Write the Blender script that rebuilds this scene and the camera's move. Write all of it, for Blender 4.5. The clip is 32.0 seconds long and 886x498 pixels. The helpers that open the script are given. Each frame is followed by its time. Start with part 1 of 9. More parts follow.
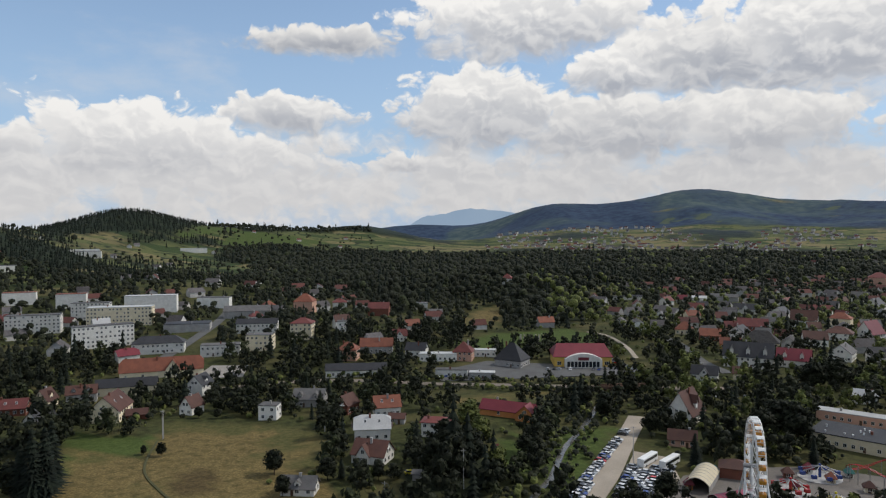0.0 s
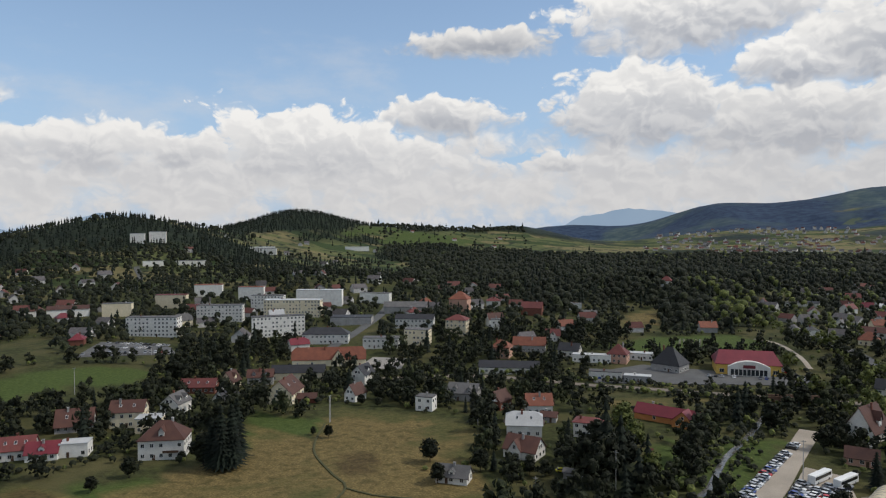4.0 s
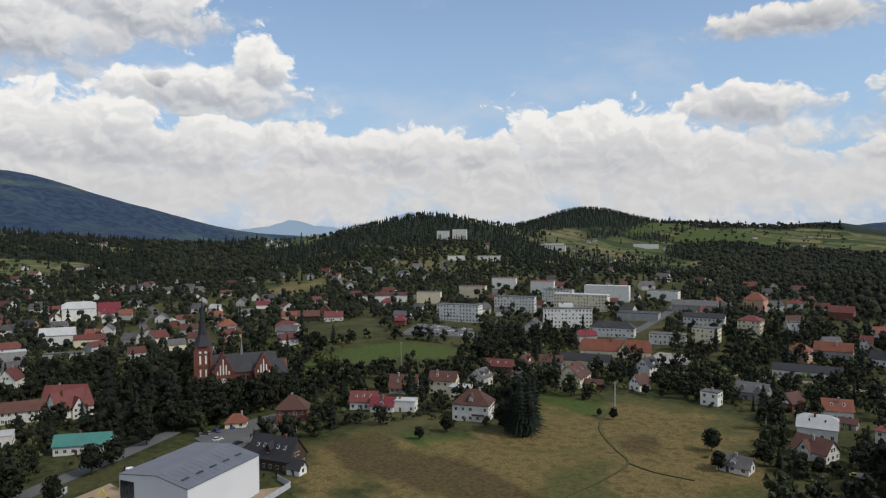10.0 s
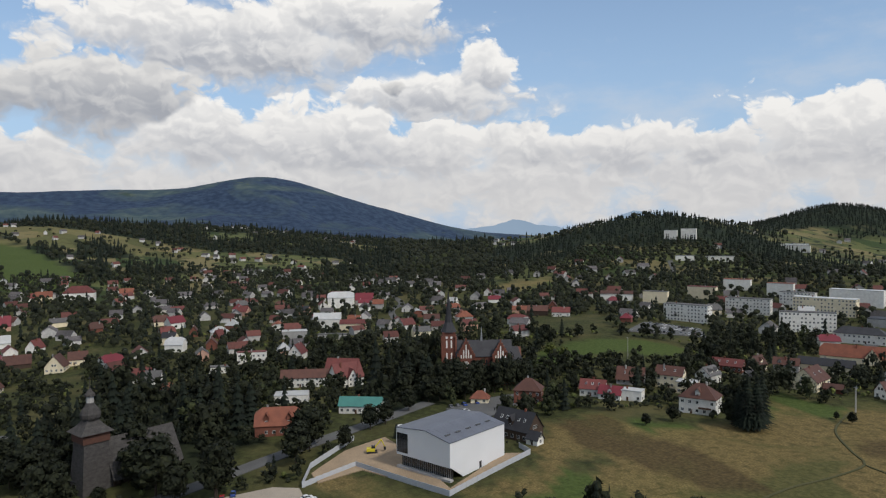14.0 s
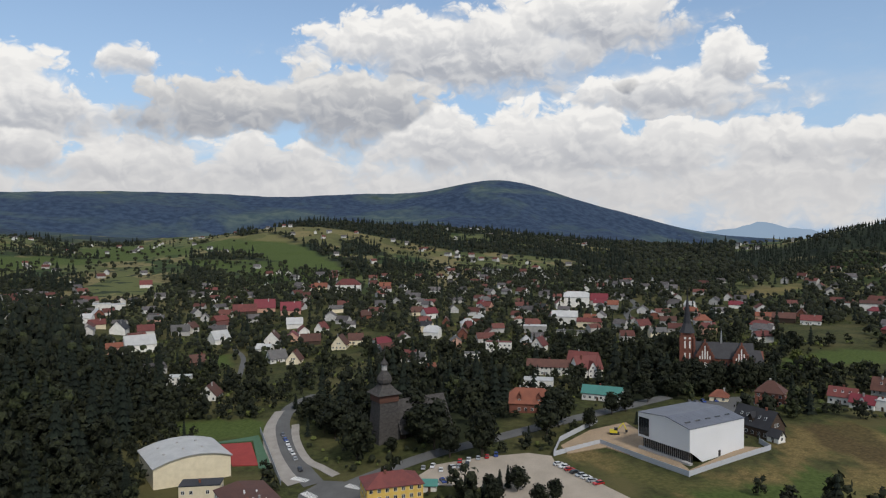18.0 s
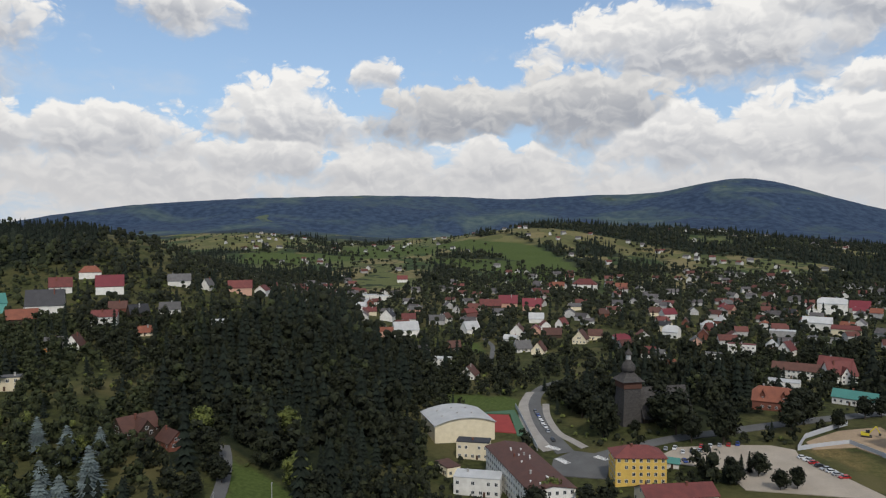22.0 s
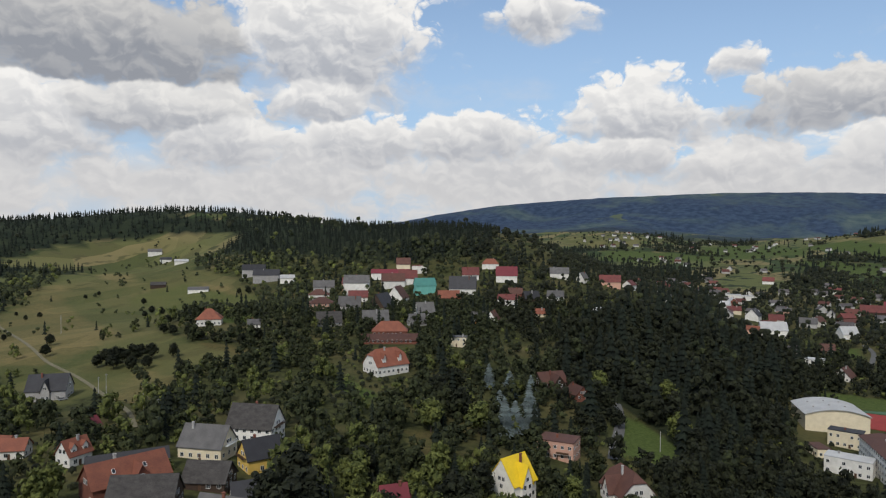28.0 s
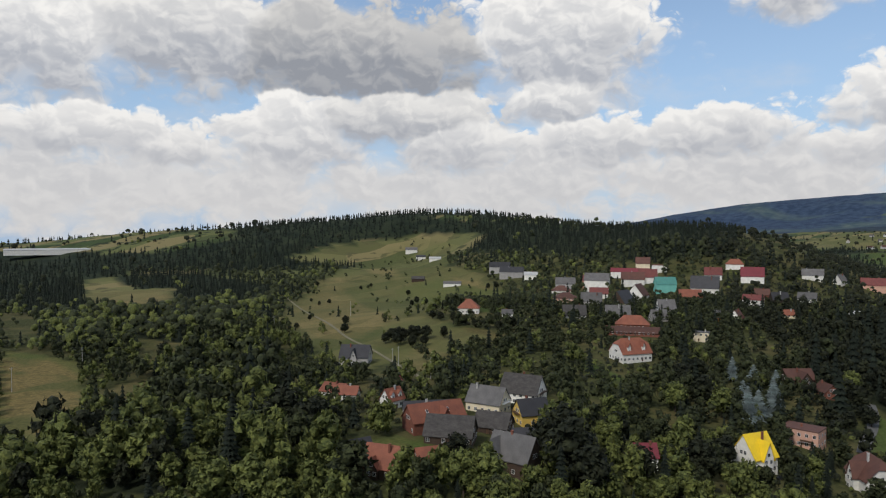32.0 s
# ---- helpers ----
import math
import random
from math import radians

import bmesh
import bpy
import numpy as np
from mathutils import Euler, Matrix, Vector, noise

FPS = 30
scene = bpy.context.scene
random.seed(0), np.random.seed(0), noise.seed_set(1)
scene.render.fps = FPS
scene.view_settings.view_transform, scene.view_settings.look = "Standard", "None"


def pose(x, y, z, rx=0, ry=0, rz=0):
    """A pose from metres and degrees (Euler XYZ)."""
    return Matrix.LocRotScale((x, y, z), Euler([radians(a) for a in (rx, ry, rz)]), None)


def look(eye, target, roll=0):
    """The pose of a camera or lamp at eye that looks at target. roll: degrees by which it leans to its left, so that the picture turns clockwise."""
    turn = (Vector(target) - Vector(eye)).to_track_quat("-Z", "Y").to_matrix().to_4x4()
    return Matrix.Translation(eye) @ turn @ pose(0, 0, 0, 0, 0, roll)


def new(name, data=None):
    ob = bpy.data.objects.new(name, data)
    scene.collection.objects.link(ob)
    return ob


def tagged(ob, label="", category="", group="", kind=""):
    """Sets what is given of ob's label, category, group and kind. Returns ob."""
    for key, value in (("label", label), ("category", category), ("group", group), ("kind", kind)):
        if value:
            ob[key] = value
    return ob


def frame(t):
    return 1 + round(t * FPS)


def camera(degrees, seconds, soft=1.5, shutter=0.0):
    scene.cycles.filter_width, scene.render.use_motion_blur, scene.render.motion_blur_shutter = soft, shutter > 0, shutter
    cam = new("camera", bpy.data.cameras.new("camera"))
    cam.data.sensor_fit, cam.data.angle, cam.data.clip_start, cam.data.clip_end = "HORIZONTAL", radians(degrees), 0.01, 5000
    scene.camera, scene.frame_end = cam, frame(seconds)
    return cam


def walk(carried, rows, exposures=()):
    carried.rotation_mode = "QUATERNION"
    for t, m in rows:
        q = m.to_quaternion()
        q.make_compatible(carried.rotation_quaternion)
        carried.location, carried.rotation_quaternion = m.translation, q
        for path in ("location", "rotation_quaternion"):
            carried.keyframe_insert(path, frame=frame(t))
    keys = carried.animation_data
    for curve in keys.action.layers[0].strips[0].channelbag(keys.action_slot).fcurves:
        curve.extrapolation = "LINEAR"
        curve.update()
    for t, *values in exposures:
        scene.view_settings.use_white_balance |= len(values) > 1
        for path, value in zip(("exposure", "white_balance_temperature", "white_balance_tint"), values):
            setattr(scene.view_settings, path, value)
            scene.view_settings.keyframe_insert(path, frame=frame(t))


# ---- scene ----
FOV = 64.83


def view(x, y, z, turn, pitch, lean):
    """The camera's pose: place, turn to the left of +y, pitch and lean in degrees."""
    a, p = radians(turn), radians(pitch)
    ahead = Vector((-math.sin(a) * math.cos(p), math.cos(a) * math.cos(p), math.sin(p)))
    eye = Vector((x, y, z))
    return look(eye, eye + ahead * 100, lean)


cam = camera(FOV, 32.0, soft=1.2)
walk(cam, [
    (0, view(-0.02, 0.10, 87.04, 0.07, -1.96, -0.40)),
    (1, view(-0.25, 0.72, 86.57, 3.31, -1.88, -0.34)),
    (2, view(-0.32, 0.59, 86.26, 6.49, -1.82, -0.29)),
    (3, view(-0.09, -1.03, 86.29, 9.59, -1.82, -0.26)),
    (4, view(0.62, -4.51, 86.65, 12.67, -1.87, -0.26)),
    (5, view(1.53, -8.51, 87.07, 15.69, -1.93, -0.26)),
    (6, view(2.60, -12.56, 87.38, 18.65, -1.98, -0.26)),
    (7, view(4.13, -16.66, 87.45, 22.24, -2.00, -0.26)),
    (8, view(6.20, -21.09, 87.40, 26.88, -2.00, -0.29)),
    (9, view(8.97, -26.13, 87.31, 31.44, -1.98, -0.36)),
    (10, view(12.47, -31.86, 87.28, 36.00, -1.95, -0.45)),
    (11, view(16.71, -38.27, 87.36, 40.57, -1.92, -0.57)),
    (12, view(21.61, -45.23, 87.61, 45.10, -1.89, -0.66)),
    (13, view(26.94, -52.46, 87.97, 49.66, -1.87, -0.69)),
    (14, view(32.53, -59.66, 88.42, 54.07, -1.87, -0.62)),
    (15, view(39.01, -66.58, 88.82, 58.66, -1.84, -0.48)),
    (16, view(46.07, -73.36, 89.16, 63.28, -1.79, -0.36)),
    (17, view(53.91, -79.93, 89.40, 67.94, -1.72, -0.27)),
    (18, view(63.24, -85.93, 89.42, 72.65, -1.60, -0.26)),
    (19, view(73.20, -91.24, 89.37, 77.35, -1.50, -0.26)),
    (20, view(83.54, -95.77, 89.31, 82.04, -1.45, -0.23)),
    (21, view(94.22, -99.53, 89.36, 86.73, -1.43, -0.17)),
    (22, view(105.25, -102.55, 89.65, 91.38, -1.44, -0.09)),
    (23, view(116.88, -104.71, 90.15, 96.09, -1.47, 0.02)),
    (24, view(129.48, -105.77, 90.78, 100.86, -1.52, 0.12)),
    (25, view(143.17, -105.62, 91.41, 105.63, -1.57, 0.21)),
    (26, view(156.56, -104.47, 91.64, 110.31, -1.60, 0.24)),
    (27, view(169.38, -103.02, 91.59, 114.96, -1.61, 0.24)),
    (28, view(181.39, -101.25, 91.28, 119.53, -1.60, 0.22)),
    (29, view(192.28, -98.17, 90.74, 124.17, -1.57, 0.17)),
    (30, view(203.42, -93.17, 90.55, 128.93, -1.57, 0.12)),
    (31, view(215.01, -86.50, 90.75, 133.71, -1.59, 0.10)),
    (32, view(226.82, -78.98, 91.14, 138.38, -1.62, 0.09)),
])

# ---- world, sun ----
SUN_TURN, SUN_HEIGHT = 282.0, 46.0  # degrees: to the left of +y, above the ground
world = bpy.data.worlds.new("sky")
scene.world = world
world.use_nodes = True
CLOUDS_NORTH = [  # turn, height, half width, half height in degrees, lightness
    (-28.1, 13.3, 7.9, 4.4, 0.95), (-24.5, 6.9, 7.0, 2.8, 0.85), (-20.5, 12.9, 7.0, 2.8, 0.9), (-14.3, 7.8, 7.4, 2.8, 0.85),
    (-14.3, 11.7, 5.1, 1.9, 0.95), (-6.7, 15.9, 8.8, 2.6, 1.0), (-3.1, 9.1, 7.0, 3.3, 0.9), (3.0, 5.1, 2.6, 0.9, 1.0),
    (8.3, 14.6, 5.6, 1.0, 0.8), (12.9, 8.9, 4.2, 1.4, 0.9), (23.3, 6.0, 7.4, 2.6, 1.05), (23.7, 6.0, 7.9, 3.0, 1.05),
    (33.4, 5.7, 2.8, 1.6, 1.0), (39.8, 5.9, 4.2, 2.1, 1.02), (46.0, 6.0, 3.3, 1.6, 1.02), (50.6, 12.2, 2.1, 2.1, 1.1),
    (54.6, 10.7, 6.5, 1.9, 1.08), (55.7, 5.4, 3.3, 2.1, 1.0),
]
CLOUDS_WEST = [  # turn, height, half width, half height in degrees, lightness
    (55.8, 6.1, 5.1, 2.1, 1.0), (57.5, 11.0, 1.9, 0.9, 0.7), (60.9, 16.2, 7.4, 2.3, 1.0), (61.7, 6.7, 4.7, 2.8, 1.0),
    (65.5, 6.8, 5.6, 2.8, 1.05), (69.2, 13.8, 8.8, 2.6, 0.92), (70.7, 14.5, 11.2, 2.8, 0.95), (72.8, 7.1, 4.7, 2.8, 1.05),
    (79.7, 10.2, 7.0, 2.8, 0.75), (87.6, 5.4, 4.2, 2.3, 1.0), (89.3, 9.6, 7.9, 2.1, 0.72), (97.0, 12.5, 2.1, 1.0, 0.95),
    (97.5, 4.8, 5.1, 1.6, 0.95), (104.0, 9.1, 5.1, 3.0, 1.02), (105.2, 5.8, 5.6, 1.9, 0.95), (112.0, 17.0, 3.3, 1.6, 1.0),
    (116.1, 7.6, 4.7, 1.6, 1.0), (117.4, 7.2, 6.0, 1.9, 1.0),
]
CLOUDS_SOUTH = [  # turn, height, half width, half height in degrees, lightness
    (125.7, 7.2, 5.1, 1.6, 1.0), (126.2, 7.1, 5.6, 1.9, 0.95), (126.3, 15.1, 4.7, 2.8, 1.0), (129.3, 15.3, 7.0, 5.1, 1.0),
    (129.4, 10.2, 3.7, 2.3, 1.02), (130.8, 15.4, 5.1, 4.2, 1.02), (137.6, 6.8, 5.6, 2.6, 0.95), (142.3, 8.7, 9.3, 2.3, 0.8),
    (146.8, 14.1, 13.0, 3.7, 0.55), (149.8, 7.5, 5.1, 3.3, 1.0), (150.4, 7.7, 4.2, 3.3, 1.05), (158.4, 14.6, 9.3, 3.7, 0.85),
    (159.7, 6.1, 3.3, 1.4, 1.0), (165.5, 7.0, 7.0, 1.9, 1.0), (168.6, 13.5, 7.0, 4.2, 0.95),
]


def build_sky():
    """A clear sky with banks of cumulus: each cloud a flat-based patch in turn and height, broken up by billowing noise."""
    nt = world.node_tree
    nt.nodes.clear()
    link = nt.links.new

    def math_node(op, a, b=None, c=None):
        x = nt.nodes.new("ShaderNodeMath")
        x.operation = op
        for k, v in enumerate((a, b, c)):
            if v is None:
                continue
            if isinstance(v, (int, float)):
                x.inputs[k].default_value = v
            else:
                link(v, x.inputs[k])
        return x.outputs[0]

    def vec_node(op, a, b):
        x = nt.nodes.new("ShaderNodeVectorMath")
        x.operation = op
        for k, v in enumerate((a, b)):
            if isinstance(v, tuple):
                x.inputs[k].default_value = v
            elif v is not None:
                link(v, x.inputs[k])
        return x.outputs["Value"] if op == "LENGTH" else x.outputs["Vector"]

    def mapped(v, a, b, c=0.0, d=1.0, smooth=True):
        x = nt.nodes.new("ShaderNodeMapRange")
        x.interpolation_type = "SMOOTHSTEP" if smooth else "LINEAR"
        for k, q in zip(("From Min", "From Max", "To Min", "To Max"), (a, b, c, d)):
            x.inputs[k].default_value = q
        link(v, x.inputs["Value"])
        return x.outputs[0]

    def mixed(f, a, b):
        x = nt.nodes.new("ShaderNodeMix")
        x.data_type = "RGBA"
        if isinstance(f, (int, float)):
            x.inputs["Factor"].default_value = f
        else:
            link(f, x.inputs["Factor"])
        for k, v in (("A", a), ("B", b)):
            if isinstance(v, tuple):
                x.inputs[k].default_value = (*v, 1)
            else:
                link(v, x.inputs[k])
        return x.outputs["Result"]

    sky = nt.nodes.new("ShaderNodeTexSky")
    sky.sky_type, sky.sun_disc = "NISHITA", False
    sky.sun_elevation, sky.sun_rotation = radians(SUN_HEIGHT), radians(-SUN_TURN)
    sky.air_density, sky.dust_density, sky.ozone_density = 1.0, 0.6, 1.2
    co = nt.nodes.new("ShaderNodeTexCoord").outputs["Generated"]
    xyz = nt.nodes.new("ShaderNodeSeparateXYZ")
    link(co, xyz.inputs[0])
    side = math_node("MULTIPLY", xyz.outputs["X"], -1.0)
    turn = math_node("MULTIPLY", math_node("ARCTAN2", side, xyz.outputs["Y"]), 180 / math.pi)
    rise = math_node("MULTIPLY", math_node("ARCSINE", xyz.outputs["Z"]), 180 / math.pi)
    flat = nt.nodes.new("ShaderNodeCombineXYZ")
    link(turn, flat.inputs[0])
    link(rise, flat.inputs[1])
    uv = flat.outputs[0]

    def noise_of(where, scale, detail, rough=0.5, output="Fac"):
        x = nt.nodes.new("ShaderNodeTexNoise")
        x.noise_dimensions = "2D"
        for k, v in (("Scale", scale), ("Detail", detail), ("Roughness", rough)):
            x.inputs[k].default_value = v
        link(where, x.inputs["Vector"])
        return x.outputs[output]

    def billow(where, detail):
        """Rounded heads with creases between them, -0.5 to 0.5."""
        puff = nt.nodes.new("ShaderNodeTexVoronoi")
        puff.feature, puff.voronoi_dimensions = "SMOOTH_F1", "2D"
        puff.normalize = False
        for k, v in (("Scale", 0.42), ("Detail", detail), ("Roughness", 0.55), ("Lacunarity", 2.2), ("Smoothness", 0.25)):
            puff.inputs[k].default_value = v
        link(where, puff.inputs["Vector"])
        return mapped(puff.outputs["Distance"], 0.0, 1.15, 0.5, -0.5, False)

    bend = vec_node("MULTIPLY", vec_node("SUBTRACT", noise_of(uv, 0.35, 3.0, 0.5, "Color"), (0.5, 0.5, 0.5)), (2.4, 1.5, 0.0))
    bent = vec_node("ADD", uv, bend)
    body, base, light = None, None, None
    for cloud in CLOUDS_NORTH + CLOUDS_WEST + CLOUDS_SOUTH:
        a, e, w, h, bright = cloud
        near = vec_node("MULTIPLY", vec_node("SUBTRACT", bent, (a, e, 0)), (0.72 / w, 0.7 / h, 0))
        d = math_node("SUBTRACT", 1.0, vec_node("LENGTH", near, None))
        up = math_node("MULTIPLY", math_node("SUBTRACT", rise, e), 0.7 / h)
        if body is None:
            body, base, light = d, up, math_node("ADD", 0.0, bright - 1.0)
            continue
        over = mapped(math_node("SUBTRACT", d, body), -0.12, 0.12)
        base = math_node("ADD", base, math_node("MULTIPLY", over, math_node("SUBTRACT", up, base)))
        light = math_node("ADD", light, math_node("MULTIPLY", over, math_node("SUBTRACT", bright - 1.0, light)))
        body = math_node("SMOOTH_MAX", body, d, 0.12)
    uneven = mapped(noise_of(vec_node("MULTIPLY", uv, (1.0, 0.35, 0)), 0.11, 2.0), 0.3, 0.7, 0.48, 0.86, False)
    bank = math_node("SUBTRACT", uneven, math_node("MULTIPLY", math_node("ABSOLUTE", math_node("SUBTRACT", rise, 3.5)), 0.125))
    banked = mapped(math_node("SUBTRACT", bank, body), -0.1, 0.25)
    body = math_node("SMOOTH_MAX", body, bank, 0.25)
    high = mapped(rise, 17.0, 26.0, 0.0, 0.55)
    body = math_node("MAXIMUM", body, math_node("SUBTRACT", high, 0.35))
    wide = vec_node("MULTIPLY", bent, (0.8, 1.15, 0))
    here = billow(wide, 3.0)
    above = billow(vec_node("ADD", wide, (-0.25, 0.55, 0)), 2.0)
    fluff = mapped(noise_of(wide, 0.2, 8.0, 0.55), 0.25, 0.75, -0.5, 0.5, False)
    dense = math_node("ADD", math_node("MULTIPLY", body, 1.4), math_node("ADD", math_node("MULTIPLY", here, 0.75), math_node("MULTIPLY", fluff, 0.6)))
    crisp = mapped(dense, -0.02, 0.27)
    soft = mapped(dense, -0.35, 0.55)
    cover = mixed(mapped(base, -0.45, 0.15), soft, crisp)
    heads = mapped(math_node("SUBTRACT", here, above), -0.4, 0.45, -0.5, 0.5)
    crown = mapped(math_node("MULTIPLY", base, math_node("SUBTRACT", 1.0, banked)), -0.6, 0.5, -0.75, 0.45)
    edge = mapped(dense, 0.1, 0.9, 0.3, 0.0)
    lit = math_node("ADD", math_node("MULTIPLY", heads, 0.6), math_node("ADD", math_node("MULTIPLY", crown, 0.8), edge))
    lit = math_node("ADD", lit, math_node("MULTIPLY", light, 0.5))
    lit = math_node("ADD", lit, math_node("MULTIPLY", fluff, 0.35))
    shade = mixed(mapped(lit, -0.75, 0.6, 0.0, 1.0, False), (0.43, 0.455, 0.51), (0.95, 0.935, 0.91))
    gloom = nt.nodes.new("ShaderNodeVectorMath")
    gloom.operation = "SCALE"
    link(shade, gloom.inputs[0])
    link(mapped(light, -0.5, -0.05, 0.7, 1.0, False), gloom.inputs["Scale"])
    shade = gloom.outputs[0]
    low = mapped(rise, 0.5, 11.0, 0.7, 0.0)
    clouds = mixed(low, shade, (0.635, 0.625, 0.625))
    blue = nt.nodes.new("ShaderNodeVectorMath")
    blue.operation = "SCALE"
    link(sky.outputs[0], blue.inputs[0])
    blue.inputs["Scale"].default_value = SKY_STRENGTH
    hazy = mixed(mapped(rise, 0.0, 20.0, 0.8, 0.25), blue.outputs[0], (0.36, 0.53, 0.78))
    veil = mapped(noise_of(vec_node("MULTIPLY", uv, (0.55, 1.3, 0)), 0.12, 6.0, 0.6), 0.5, 0.8, 0.0, 0.4)
    hazy = mixed(veil, hazy, (0.66, 0.68, 0.72))
    full = mixed(cover, hazy, clouds)
    bg = nt.nodes.new("ShaderNodeBackground")
    link(full, bg.inputs["Color"])
    bg.inputs["Strength"].default_value = 0.95
    out = nt.nodes.new("ShaderNodeOutputWorld")
    link(bg.outputs[0], out.inputs[0])


SKY_STRENGTH = 0.14
build_sky()


sun_data = bpy.data.lights.new("sun", "SUN")
sun_data.energy, sun_data.angle, sun_data.color = 2.4, radians(6), (1.0, 0.95, 0.88)
sun = new("sun", sun_data)
a, e = radians(SUN_TURN), radians(SUN_HEIGHT)
toward = Vector((-math.sin(a) * math.cos(e), math.cos(a) * math.cos(e), math.sin(e)))
sun.matrix_world = look(toward * 1000, (0, 0, 0))

# ---- materials ----
def material(name, colour, colour2=None, scale=0.5, fine=6.0, rough=0.85, bump=0.0, metal=0.0, spread=0.0, island=False, spec=0.3, stretch=None):
    """A surface of two colours, mixed by a coarse and a fine grain (scale, fine: waves a metre), with relief in metres and a
    spread of lightness from thing to thing."""
    m = bpy.data.materials.new(name)
    m.use_nodes = True
    n, link = m.node_tree.nodes, m.node_tree.links.new
    bsdf = n["Principled BSDF"]
    bsdf.inputs["Roughness"].default_value = rough
    bsdf.inputs["Metallic"].default_value = metal
    bsdf.inputs["Specular IOR Level"].default_value = spec
    colour2 = colour2 or tuple(c * 0.72 for c in colour)
    co = n.new("ShaderNodeTexCoord")
    vec = co.outputs["Object"]
    if stretch:
        mp = n.new("ShaderNodeMapping")
        mp.inputs["Scale"].default_value = stretch
        link(vec, mp.inputs["Vector"])
        vec = mp.outputs[0]
    big, small = n.new("ShaderNodeTexNoise"), n.new("ShaderNodeTexNoise")
    for node, s, d in ((big, scale, 4), (small, fine, 3)):
        node.inputs["Scale"].default_value, node.inputs["Detail"].default_value = s, d
        link(vec, node.inputs["Vector"])
    add = n.new("ShaderNodeMath")
    add.operation = "ADD"
    link(big.outputs["Fac"], add.inputs[0])
    link(small.outputs["Fac"], add.inputs[1])
    rng = n.new("ShaderNodeMapRange")
    rng.inputs["From Min"].default_value, rng.inputs["From Max"].default_value = 0.75, 1.25
    link(add.outputs[0], rng.inputs["Value"])
    mix = n.new("ShaderNodeMix")
    mix.data_type = "RGBA"
    mix.inputs["A"].default_value, mix.inputs["B"].default_value = (*colour2, 1), (*colour, 1)
    link(rng.outputs[0], mix.inputs["Factor"])
    out = mix.outputs["Result"]
    if spread:
        if island:
            rnd = n.new("ShaderNodeNewGeometry").outputs["Random Per Island"]
        else:
            rnd = n.new("ShaderNodeObjectInfo").outputs["Random"]
        hsv, mr = n.new("ShaderNodeHueSaturation"), n.new("ShaderNodeMapRange")
        mr.inputs["To Min"].default_value, mr.inputs["To Max"].default_value = 1 - spread, 1 + spread
        link(rnd, mr.inputs["Value"])
        link(mr.outputs[0], hsv.inputs["Value"])
        link(out, hsv.inputs["Color"])
        out = hsv.outputs[0]
    link(out, bsdf.inputs["Base Color"])
    if bump:
        b = n.new("ShaderNodeBump")
        b.inputs["Distance"].default_value = bump
        link(add.outputs[0], b.inputs["Height"])
        link(b.outputs[0], bsdf.inputs["Normal"])
    return m


